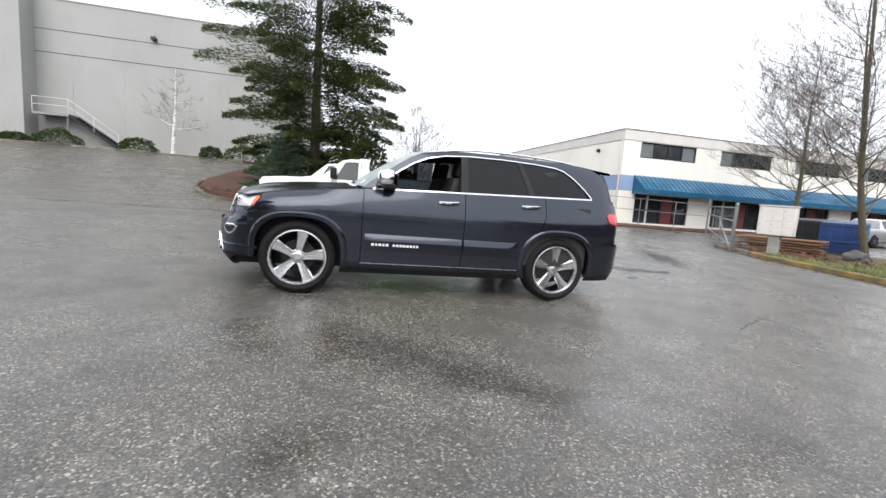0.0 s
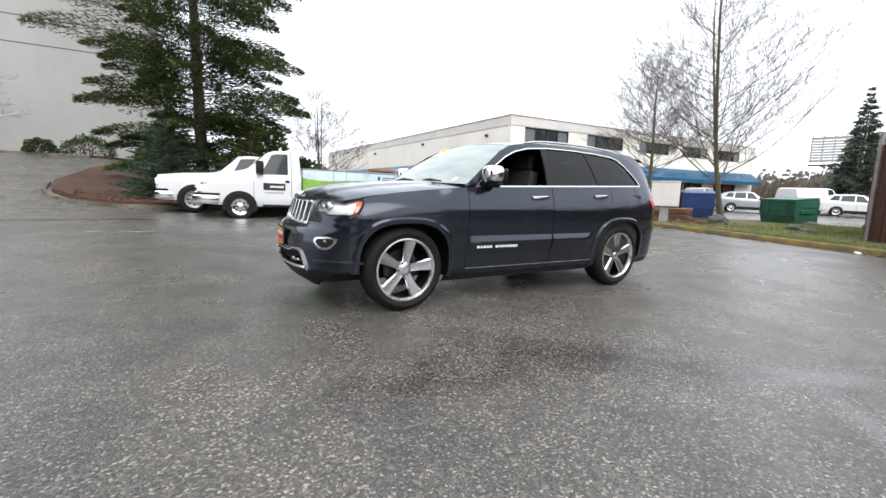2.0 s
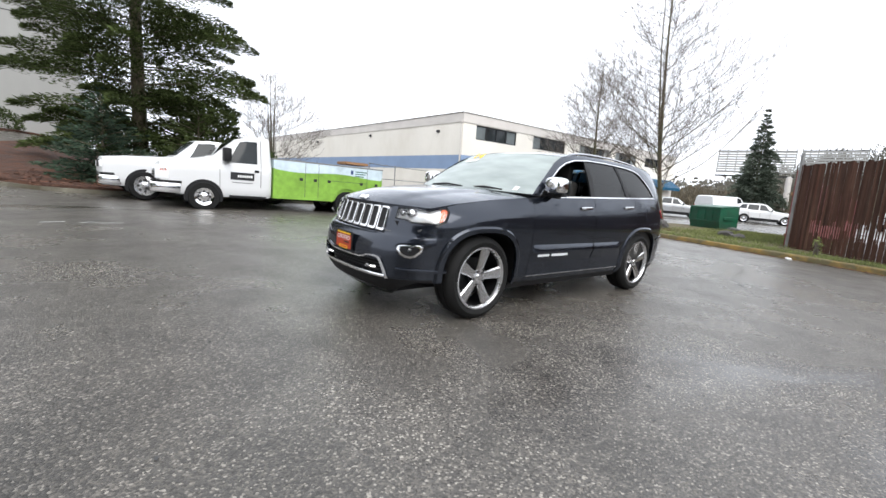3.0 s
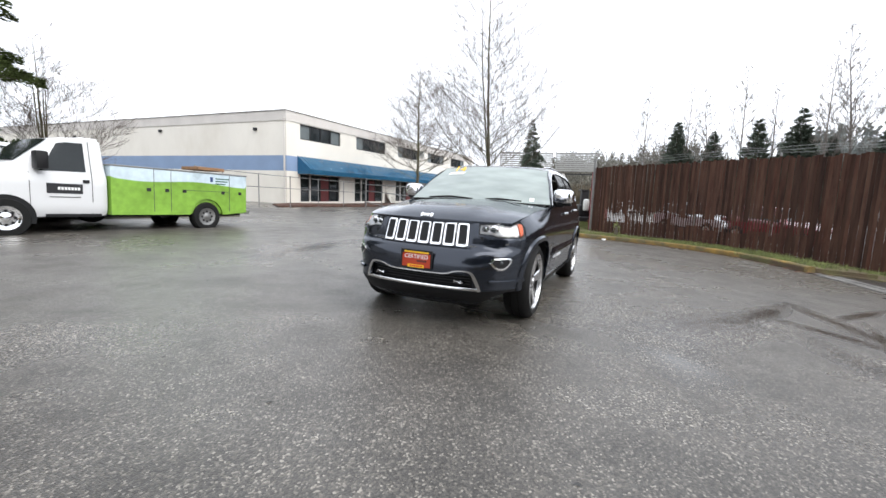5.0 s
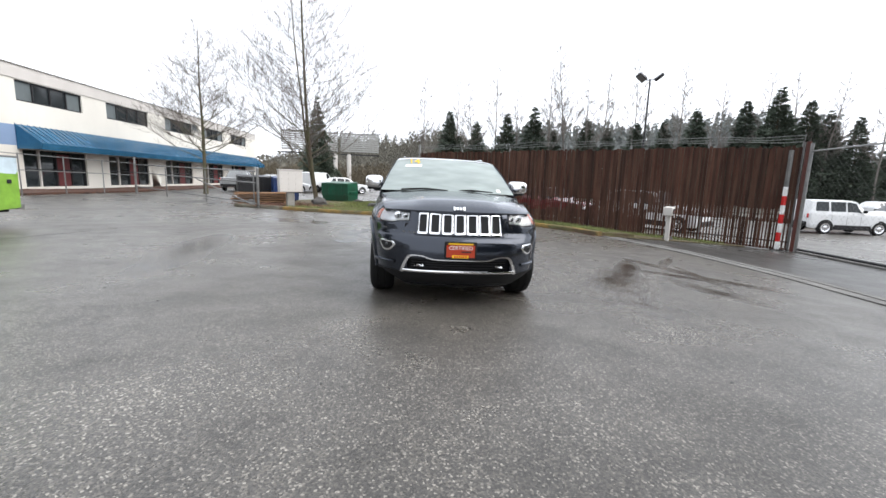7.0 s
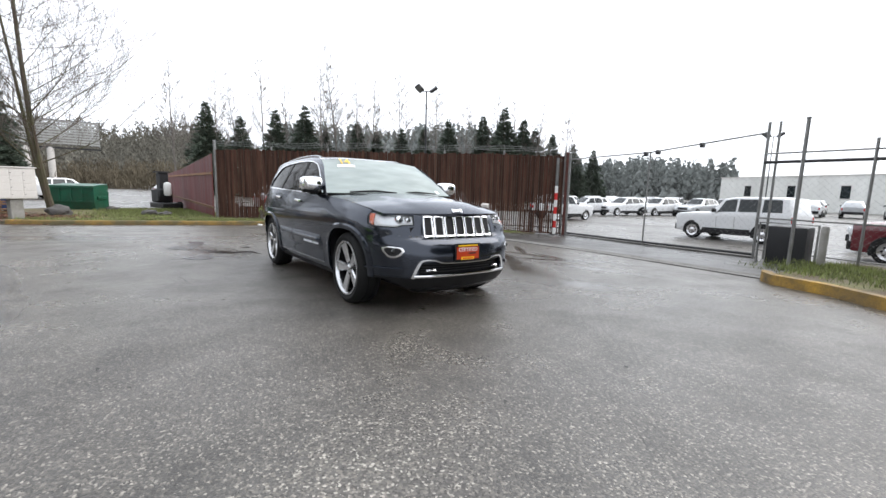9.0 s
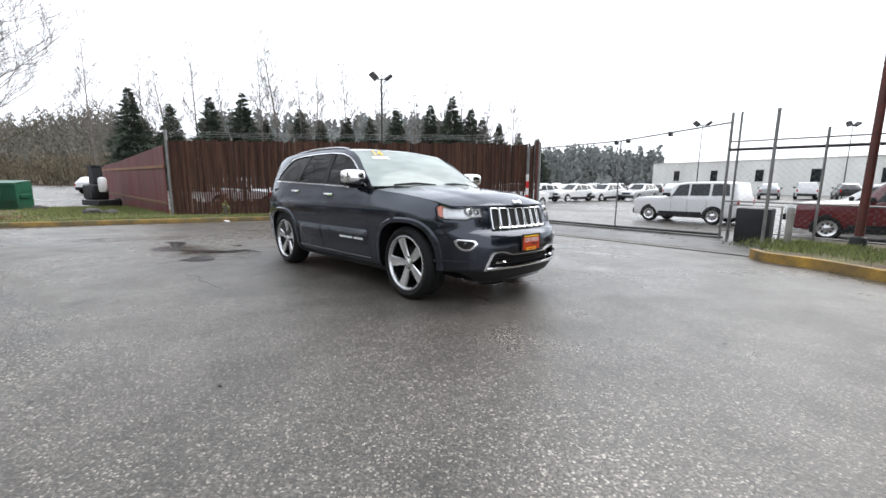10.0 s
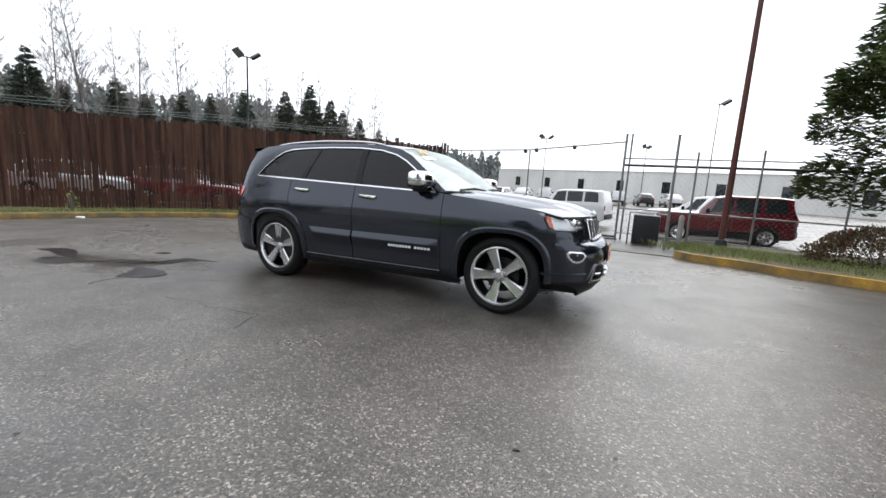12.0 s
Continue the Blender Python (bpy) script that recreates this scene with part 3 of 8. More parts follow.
# ---- cream building with the blue awning ----
def cream_building():
    t = thing("office_building", "two-storey cream concrete office with blue metal awning and dark windows", "building")
    x0, x1, y0, y1, zb, zt = 20.9, 61.5, 23.05, 75.0, -0.6, 7.1
    win = [(22.4, 27.5), (29.9, 35.1), (37.7, 42.8), (45.2, 50.3), (52.7, 57.8)]
    shops = [(22.4, 27.4), (29.7, 34.7), (37.4, 42.4), (45.0, 50.0), (52.5, 57.5)]
    zw0, zw1, zs0, zs1 = 5.12, 6.3, 0.15, 2.35
    # front wall with real openings
    bm = B()
    cols = sorted({x0, x1, *[v for w in win + shops for v in w]})
    rows = [zb, zs0, zs1, zw0, zw1, zt - 0.75]
    for a, b in zip(cols, cols[1:]):
        for c, d in zip(rows, rows[1:]):
            mx, mz = (a + b) / 2, (c + d) / 2
            hole = any(w[0] < mx < w[1] for w in win) and zw0 < mz < zw1 or any(w[0] < mx < w[1] for w in shops) and zs0 < mz < zs1
            if not hole:
                box(bm, a, b, y0, y0 + 0.3, c, d)
    bmesh.ops.remove_doubles(bm, verts=bm.verts, dist=0.001)
    part("front_wall", bm, CREAM, t)
    bm = B()
    for a, b, c, d in ((zb, 2.55, 0.0, 0.0), (3.72, zt - 0.75, 0.0, 0.0)):
        box(bm, x0, x0 + 0.3, y0 + 0.3, y1, a, b)
    part("side_wall", bm, CREAM, t)
    part("blue_band", box(B(), x0 - 0.004, x0 + 0.3, y0 + 0.3, y1, 2.55, 3.72), BLUE_BAND, t, "blue painted band")
    part("blue_band", box(B(), x0 - 0.004, 22.1, y0 - 0.004, y0 + 0.1, 2.55, 3.72), BLUE_BAND, t, "blue painted band")
    part("parapet", box(B(), x0 - 0.05, x1, y0 - 0.05, y0 + 0.3, zt - 0.75, zt), PALE_TRIM, t, "pale grey parapet")
    part("parapet", box(B(), x0 - 0.05, x0 + 0.3, y0 + 0.3, y1, zt - 0.75, zt), PALE_TRIM, t, "pale grey parapet")
    bm = B()
    box(bm, x0 - 0.1, x1, y0 - 0.1, y0 + 0.4, zt, zt + 0.06)
    box(bm, x0 - 0.1, x0 + 0.4, y0 + 0.4, y1, zt, zt + 0.06)
    part("coping", bm, CONCRETE, t, "metal coping")
    part("roof", box(B(), x0 + 0.3, x1, y0 + 0.3, y1, zt - 0.6, zt - 0.4), CONCRETE, t)
    part("back_wall", box(B(), x0, x1, y1, y1 + 0.3, zb, zt), CREAM, t)
    part("side_wall", box(B(), x1, x1 + 0.3, y0, y1, zb, zt), CREAM, t)
    part("downpipe", tube(B(), [(x0 - 0.07, y0 + 0.12, zb + 0.6), (x0 - 0.07, y0 + 0.12, 6.6)], 0.05), PALE_TRIM, t)
    rng = random.Random(3)
    for i, (a, b) in enumerate(win):
        w = part("window", box(B(), a, b, y0 + 0.16, y0 + 0.2, zw0, zw1), HOUSE_GLASS, t)
        for k in range(5):
            xx = a + (b - a) * k / 4
            xx = min(max(xx, a + 0.04), b - 0.04)
            part("mullion", box(B(), xx - 0.04, xx + 0.04, y0 + 0.08, y0 + 0.2, zw0, zw1), DARK_STEEL, w)
        for zz in (zw0 + 0.04, zw1 - 0.04):
            part("frame_bar", box(B(), a, b, y0 + 0.08, y0 + 0.2, zz - 0.04, zz + 0.04), DARK_STEEL, w)
        for k in (0, 3):
            if i in (0, 3) or rng.random() < 0.4:
                part("blind", box(B(), a + (b - a) * k / 4 + 0.05, a + (b - a) * (k + 1) / 4 - 0.05, y0 + 0.145, y0 + 0.158, zw0 + 0.08, zw1 - 0.08), CURTAIN, w, "pale window blind")
    for i, (a, b) in enumerate(shops):
        w = part("shopfront", box(B(), a, b, y0 + 0.2, y0 + 0.24, zs0, zs1), HOUSE_GLASS, t)
        for k in range(5):
            xx = min(max(a + (b - a) * k / 4, a + 0.05), b - 0.05)
            part("mullion", box(B(), xx - 0.05, xx + 0.05, y0 + 0.1, y0 + 0.25, zs0, zs1), PALE_TRIM if k < 2 else DARK_STEEL, w)
        part("transom", box(B(), a, b, y0 + 0.1, y0 + 0.25, zs0 + 1.0, zs0 + 1.08), DARK_STEEL, w)
        part("door", box(B(), a + (b - a) * 0.52, a + (b - a) * 0.72, y0 + 0.12, y0 + 0.19, zs0, zs1 - 0.15), MAROON, w, "dark red entrance door")
    # awning: sloped sheet with standing seams
    ax0, ax1, zt2, zb2, out = 22.1, 61.2, 3.76, 2.72, 1.35
    bm = B()
    prism(bm, [(y0 - 0.01, zt2), (y0 - 0.01, zt2 - 0.06), (y0 - out + 0.02, zb2 - 0.03), (y0 - out, zb2)], "x", (ax0, ax1))
    aw = part("awning", bm, AWNING, t, "blue standing seam metal awning")
    part("awning_end", prism(B(), [(y0 - 0.01, zt2), (y0 - out, zb2), (y0 - out, zb2 - 0.35), (y0 - 0.01, zb2 - 0.35)], "x", (ax0 - 0.03, ax0)), AWNING, aw)
    part("fascia", box(B(), ax0, ax1, y0 - out - 0.02, y0 - out, zb2 - 0.36, zb2 + 0.02), AWNING, aw)
    seam = None
    for k in range(int((ax1 - ax0) / 0.42) + 1):
        bm = prism(B(), [(y0, zt2 + 0.05), (y0, zt2), (y0 - out, zb2), (y0 - out, zb2 + 0.05)], "x", (-0.016, 0.016))
        if seam is None:
            seam = part("seam", bm, AWNING, aw)
            seam.matrix_basis = Matrix.Translation((ax0, 0, 0))
        else:
            bm.free()
            twin(seam, Matrix.Translation((ax0 + 0.42 * k, 0, 0)), aw)
    # wall lamps
    for x, y, z in ((20.82, 26.2, 5.75), (20.82, 38.0, 5.9), (20.82, 52, 5.7)):
        b = box(B(), x - 0.12, x + 0.08, y - 0.16, y + 0.16, z - 0.1, z + 0.12, 0.03)
        part("wall_lamp", b, DARK_STEEL, t)
    return t


cream_building()


# ---- grey building up the slope ----
def grey_building():
    t = thing("warehouse", "tall pale grey concrete warehouse with horizontal dark joints", "building")
    y0, zb, zt, xl, xr = 31.5, 1.6, 12.8, -20.8, -3.0
    part("wall", box(B(), xl, xr, y0, y0 + 0.4, zb, zt), GREY_WALL, t)
    part("wall", box(B(), xr - 0.4, xr, y0 + 0.4, y0 + 40, zb, zt), GREY_WALL, t)
    part("roof", box(B(), -45, xr - 0.4, y0 + 0.4, y0 + 40, zt - 0.5, zt - 0.3), CONCRETE, t)
    part("coping", box(B(), xl, xr + 0.05, y0 - 0.06, y0 + 0.5, zt, zt + 0.08), PALE_TRIM, t)
    for z in (10.75, 9.2):
        part("joint", box(B(), xl, xr, y0 - 0.01, y0 + 0.02, z - 0.025, z + 0.025), DARK_JOINT, t, "dark horizontal joint")
    for x in (-15.4, -8.4):
        part("joint", box(B(), x - 0.012, x + 0.012, y0 - 0.006, y0 + 0.02, zb, 9.1), GREY_WALL, t)
    part("column", box(B(), -22.8, -20.8, y0 - 1.4, y0 + 0.4, zb, zt + 0.6, 0.02), GREY_WALL, t, "broad grey corner pier")
    part("wing_wall", box(B(), -45, -22.8, y0 - 0.7, y0 + 0.4, zb, zt), GREY_WALL, t)
    for z0, z1 in ((9.6, 11.6), (4.4, 7.4)):
        w = part("window", box(B(), -29, -23.6, y0 - 0.72, y0 - 0.66, z0, z1), HOUSE_GLASS, t)
        for x in (-29, -27.2, -25.4, -23.6):
            part("mullion", box(B(), x - 0.05, x + 0.05, y0 - 0.78, y0 - 0.66, z0, z1), DARK_STEEL if z0 > 8 else MAROON, w)
    part("door", box(B(), -19.6, -18.6, y0 - 0.03, y0 + 0.02, 5.0, 7.1), GREY_WALL, t, "grey steel door")
    lamp = part("floodlight", box(B(), -13.55, -13.2, y0 - 0.35, y0, 10.9, 11.15, 0.04), DARK_STEEL, t, "dark wall floodlight")
    part("bracket", tube(B(), [(-13.37, y0 - 0.1, 11.15), (-13.37, y0, 11.3)], 0.03), DARK_STEEL, lamp)
    # outside stair
    st = thing("outside_stair", "grey steel stair with landing up to the warehouse door", "stair")
    ya, yb = y0 - 1.25, y0 - 0.02
    xa, xb, xc = -20.4, -18.3, -15.3
    part("landing", box(B(), xa, xb, ya, yb, 4.78, 4.95), GALV, st)
    n = 15
    zg = gz(xc, 30) + 0.12
    for k in range(n):
        x = xb + (xc - xb) * k / n
        z = 4.85 - (4.85 - zg) * (k + 0.5) / n
        part("tread", box(B(), x, x + 0.27, ya, yb, z - 0.04, z), DARK_STEEL, st)
    for y in (ya, yb - 0.04):
        part("stringer", prism(B(), [(xb, 4.78), (xb, 4.95), (xc, zg + 0.05), (xc, zg - 0.15)], "y", (y, y + 0.04)), DARK_STEEL, st)
    for (x0, z0), (x1, z1) in (((xa, 5.95), (xb, 5.95)), ((xb, 5.95), (xc, zg + 1.0)), ((xa, 5.45), (xb, 5.45)), ((xb, 5.45), (xc, zg + 0.55))):
        part("handrail", tube(B(), [(x0, ya, z0), (x1, ya, z1)], 0.02, 6), PALE_TRIM, st)
    for x, z in ((xa, 4.9), (xb, 4.9), ((xb + xc) / 2, (4.85 + zg) / 2), (xc, zg)):
        part("baluster", tube(B(), [(x, ya, z), (x, ya, z + 1.05)], 0.02, 6), PALE_TRIM, st)
    part("support", tube(B(), [(xb - 0.1, ya + 0.1, gz(xb, ya) - 0.1), (xb - 0.1, ya + 0.1, 4.85)], 0.06, 6), GALV, st)


grey_building()


# ---- low building across the car lot ----
def low_building():
    a, b = Vector((28.5, -83.5)), Vector((-42.0, -50.0))
    d = (b - a).normalized()
    ang = math.degrees(math.atan2(d.y, d.x))
    t = thing("low_building", "long low pale grey concrete building behind the car lot", "building", pose(a.x, a.y, -0.9, 0, 0, ang))
    ln = (b - a).length
    part("wall", box(B(), 0, ln, -0.3, 0, 0, 5.3), PALE_WALL, t)
    part("wall", box(B(), 0, 0.3, 0, 25, 0, 5.3), PALE_WALL, t)
    part("coping", box(B(), -0.1, ln, -0.4, 0.1, 5.3, 5.42), PALE_TRIM, t)
    part("roof", box(B(), 0, ln, 0, 25, 5.0, 5.2), CONCRETE, t)
    for k in range(10):
        x = 5 + 7.4 * k
        w = part("window", box(B(), x, x + 1.2, -0.33, -0.28, 2.2, 3.9), HOUSE_GLASS, t)
        part("frame_bar", box(B(), x - 0.08, x + 1.28, -0.36, -0.3, 3.9, 4.0), PALE_TRIM, w)
        part("frame_bar", box(B(), x - 0.08, x + 1.28, -0.36, -0.3, 2.1, 2.2), PALE_TRIM, w)


low_building()


# ---- fence of brown slats ----
F0, F1 = Vector((15.4, -0.05)), Vector((6.5, -10.8))


def slat_fence():
    d = (F1 - F0)
    ln = d.length
    ang = math.degrees(math.atan2(d.y, d.x))
    t = thing("slat_fence", "tall chain-link fence filled with dark brown slats, some broken short", "fence", pose(F0.x, F0.y, 0, 0, 0, ang))
    rng = random.Random(11)

    def base(u):
        p = F0 + d * (u / ln)
        return gz(p.x, p.y) + 0.02

    def top(u):
        return 2.60 + 0.06 * u / ln + 0.02 * math.sin(u * 1.3)
    # posts, rails and barbed wire
    n = 6
    for k in range(n + 1):
        u = ln * k / n
        part("post", tube(B(), [(u, 0.06, base(u) - 0.2), (u, 0.06, top(u) + 0.12)], 0.035, 8), GALV, t)
        part("wire_arm", tube(B(), [(u, 0.06, top(u) + 0.1), (u, -0.12, top(u) + 0.32)], 0.012, 5), GALV, t)
    for k in range(3):
        pts = [(ln * i / 40, 0.02 - 0.06 * k, top(ln * i / 40) + 0.14 + 0.07 * k + 0.02 * math.sin(i * 1.1 + k)) for i in range(41)]
        part("barbed_wire", tube(B(), pts, 0.006, 3), GALV, t)
    for z in (0.25, 1.3, 2.5):
        pts = [(ln * i / 12, 0.04, base(ln * i / 12) + z) for i in range(13)]
        part("rail", tube(B(), pts, 0.02, 6), DARK_STEEL, t)
    # slats: whole ones, and ones worn narrow in a low band
    kinds = []
    for lo, hi in ((0, 0), (0.24, 0.38), (0.20, 0.33), (0.30, 0.40), (0.02, 0.27)):
        if hi == 0:
            out = [(-0.041, 0), (0.041, 0), (0.041, 1), (-0.041, 1)]
        else:
            out = [(-0.040, 0), (0.040, 0), (0.040, lo), (0.020, lo + 0.004), (0.020, hi - 0.004), (0.040, hi), (0.040, 1), (-0.040, 1), (-0.040, hi), (-0.020, hi - 0.004), (-0.020, lo + 0.004), (-0.040, lo)]
        kinds.append(out)
    made = {}
    step = 0.085
    for k in range(int(ln / step)):
        u = step * (k + 0.5)
        z0, z1 = base(u), top(u) + rng.uniform(-0.04, 0.04)
        kind = 0
        w = noise.noise((u * 0.7, 3.1, 0))
        if 0.8 < u < 8.2 and w > -0.5:
            kind = rng.choice((1, 1, 2)) if w > -0.1 else rng.choice((1, 2, 3, 0))
        if 7.6 <= u < 9.6 and w > 0.1:
            kind = rng.choice((3, 3, 0))
        if u >= 9.6:
            kind = rng.choice((4, 4, 4, 0, 4)) if u > 10.0 else rng.choice((0, 3))
            if 12.5 < u < 13.7:
                kind = rng.choice((3, 3, 4, 4))
        if kind not in made:
            made[kind] = part("slat", prism(B(), kinds[kind], "y", (-0.004, 0.004)), BROWN_SLAT, t, flat=True)
            o = made[kind]
        else:
            o = twin(made[kind], Matrix(), t)
        o.matrix_basis = pose(u, 0.006 * (k % 2) + rng.uniform(-0.002, 0.002), z0, rng.uniform(-0.25, 0.25), rng.uniform(-0.15, 0.15), rng.uniform(-4, 4)) @ Matrix.Diagonal((1, 1, z1 - z0, 1))
    # a few slats hang out of line
    for u, z, w in ((0.9, 1.9, 0.4), (1.4, 2.25, 0.16), (4.2, 1.65, 0.2), (8.1, 1.95, 0.9)):
        part("loose_wire", tube(B(), [(u, 0.03, z), (u + w * 0.5, 0.035, z + 0.02), (u + w, 0.03, z + 0.03)], 0.008, 4), WHITE_INK, t)
    # the corner post stands proud
    part("corner_post", tube(B(), [(0, 0, base(0) - 0.3), (0, 0, top(0) + 0.38)], 0.055, 10), GALV, t, "pale galvanised corner post")


slat_fence()


def maroon_fence():
    a, b = F0 + Vector((0.12, 0.1)), Vector((36.0, 0.45))
    d = b - a
    ln = d.length
    t = thing("board_fence", "maroon painted board fence running back from the corner", "fence", pose(a.x, a.y, 0, 0, 0, math.degrees(math.atan2(d.y, d.x))))
    first = None
    n = int(ln / 0.3)
    for k in range(n):
        if first is None:
            first = part("board", box(B(), 0, 0.292, -0.012, 0.012, 0, 2.6, 0.003), MAROON, t)
            o = first
        else:
            o = twin(first, Matrix(), t)
        p = a + d * ((k + 0.5) / n)
        o.matrix_basis = pose(k * 0.3, 0, gz(p.x, p.y) - 0.05, 0, 0, 0) @ Matrix.Diagonal((1, 1, 1.05 - 0.16 * k / n, 1))
    for z in (0.5, 1.9):
        part("rail", box(B(), 0, ln, 0.012, 0.06, z - 0.3, z - 0.2), WOOD, t)


maroon_fence()


# ---- gateway to the car lot ----
def post_at(bm, x, y, z1, r=0.04, n=8):
    return tube(bm, [(x, y, gz(x, y) - 0.2), (x, y, z1)], r, n)


def chain_link(bm, a, b, z0, z1, pitch=0.11, r=0.0013):
    """Crossing wires between two plan points."""
    a, b = Vector(a), Vector(b)
    ln, h = (b - a).length, z1 - z0
    d = (b - a) / ln
    k = -h
    while k < ln:
        for s in (0, 1):
            u0, v0, u1, v1 = k, 0.0, k + h, h
            if u0 < 0:
                v0, u0 = -u0, 0.0
            if u1 > ln:
                v1, u1 = h - (u1 - ln), ln
            if u1 - u0 > 0.02:
                if s:
                    v0, v1 = h - v0, h - v1
                p, q = a + d * u0, a + d * u1
                tube(bm, [(p.x, p.y, z0 + v0), (q.x, q.y, z0 + v1)], r, 3, caps=False)
        k += pitch
    return bm


def gateway():
    t = thing("sliding_gate", "tall galvanised steel gate frame with chain-link mesh and dark bars", "gate")
    part("end_post", post_at(B(), -0.36, -9.5, 3.02, 0.034), GALV, t)
    part("end_post", post_at(B(), -0.5, -9.75, 3.05, 0.028), GALV, t)
    part("mid_post", post_at(B(), 2.72, -10.0, 2.54, 0.024), GALV, t)
    part("start_post", post_at(B(), 6.45, -10.9, 2.78, 0.06), RUST_POLE, t, "dark brown gate post")
    part("hinge_post", post_at(B(), 6.3, -10.86, 2.72, 0.045), GALV, t)
    part("top_wire", tube(B(), [(6.3, -10.86, 2.5), (2.72, -10.0, 2.52), (-0.36, -9.5, 2.78)], 0.022, 6), GALV, t)
    part("track_rail", tube(B(), [(6.3, -10.9, gz(6.3, -10.9) + 0.1), (2.72, -10.0, gz(2.7, -10) + 0.1), (-0.36, -9.55, gz(-0.4, -9.5) + 0.1)], 0.035, 6), DARK_STEEL, t)
    part("mesh", chain_link(B(), (6.25, -10.82), (-0.36, -9.52), -0.3, 2.48, 0.16), GALV, t, "chain-link mesh")
    # clamps on the top rail
    for x in (2.9, 2.5, 1.2):
        z = 2.53 + (2.72 - x) * 0.081
        y = -9.56 - 0.16 * (x + 0.36)
        part("roller", box(B(), x - 0.05, x + 0.05, y - 0.07, y + 0.07, z - 0.1, z + 0.03, 0.01), DARK_STEEL, t)
    # panel beyond the end post
    r = thing("gate_guide_fence", "galvanised posts with two dark horizontal bars and chain-link mesh", "fence")
    posts = [(-0.5, -9.3, 2.9), (-2.28, -9.17, 2.49), (-3.76, -9.03, 2.56), (-5.6, -8.9, 2.5), (-7.6, -8.8, 2.5), (-9.6, -8.7, 2.5), (-12, -8.6, 2.5)]
    for x, y, z in posts[1:]:
        part("post", post_at(B(), x, y, z, 0.027), GALV, r)
    for z, rad in ((2.28, 0.02), (2.08, 0.035), (0.78, 0.02), (0.02, 0.015)):
        part("bar", tube(B(), [(-0.4, -9.36, z), (-2.28, -9.2, z), (-3.76, -9.07, z), (-12, -8.63, z)], rad, 6), DARK_STEEL if rad > 0.03 else GALV, r, "dark steel bar" if rad > 0.03 else "")
    part("mesh", chain_link(B(), (-0.4, -9.36), (-7.6, -8.82), -0.12, 2.06, 0.14), GALV, r, "chain-link mesh")
    # the free-standing near post with its bracing
    s = thing("gate_stop_post", "leaning galvanised steel post beside the gateway", "post")
    part("tube", post_at(B(), -1.67, -7.11, 2.69, 0.031), GALV, s)
    part("cap", lathe(B(), [(0.0, 2.72), (0.036, 2.71), (0.036, 2.68), (0.0, 2.68)], 10, "z", (-1.67, -7.11, 0)), GALV, s)
    # stubby pipe and equipment box inside
    b = thing("gate_motor", "dark green gate motor housing with white pipe guard", "gate motor")
    part("housing", box(B(), -1.55, -0.85, -9.15, -8.6, gz(-1.2, -8.9), gz(-1.2, -8.9) + 0.85, 0.05, seg=2), DARK_STEEL, b)
    bm = B()
    zg = gz(-1.2, -8.5)
    tube(bm, [(-1.75, -8.45, zg), (-1.75, -8.45, zg + 0.9), (-0.75, -8.45, zg + 0.9), (-0.75, -8.45, zg)], 0.025, 8)
    part("pipe_guard", bm, GALV, b)
    c = thing("bollard", "short pale concrete-filled pipe bollard", "bollard")
    part("pipe", lathe(B(), [(0.0, 0.9), (0.05, 0.88), (0.065, 0.84), (0.065, -0.1), (0, -0.1)], 12, "z", (-2.0, -7.7, gz(-2.0, -7.7))), CONCRETE, c)


gateway()


def red_white_post():
    t = thing("striped_post", "red and white striped steel post at the fence end", "post", pose(6.64, -10.58, gz(6.64, -10.58)))
    z = 0.0
    for k in range(7):
        part("band", box(B(), -0.045, 0.045, -0.045, 0.045, z, z + 0.27, 0.006), RED_TAPE if k % 2 else WHITE_INK, t, "red band" if k % 2 else "white band")
        z += 0.27
    part("tube", box(B(), -0.04, 0.04, -0.04, 0.04, z, 2.95), GALV, t)
    part("foot", box(B(), -0.12, 0.12, -0.12, 0.12, -0.05, 0.03), DARK_STEEL, t)


red_white_post()


def red_pole():
    x, y = -3.04, -8.5
    t = thing("red_pole", "tall rust-red steel pole with dark base by the fence", "pole", pose(x, y, gz(x, y)))
    part("shaft", lathe(B(), [(0.0, 9.2), (0.052, 9.2), (0.078, 0.4), (0.082, -0.1), (0, -0.1)], 16, "z"), RUST_POLE, t)
    part("base", lathe(B(), [(0.09, 0.34), (0.13, 0.31), (0.17, 0.05), (0.17, -0.1), (0, -0.1)], 16, "z"), DARK_STEEL, t, "dark stained base")


red_pole()


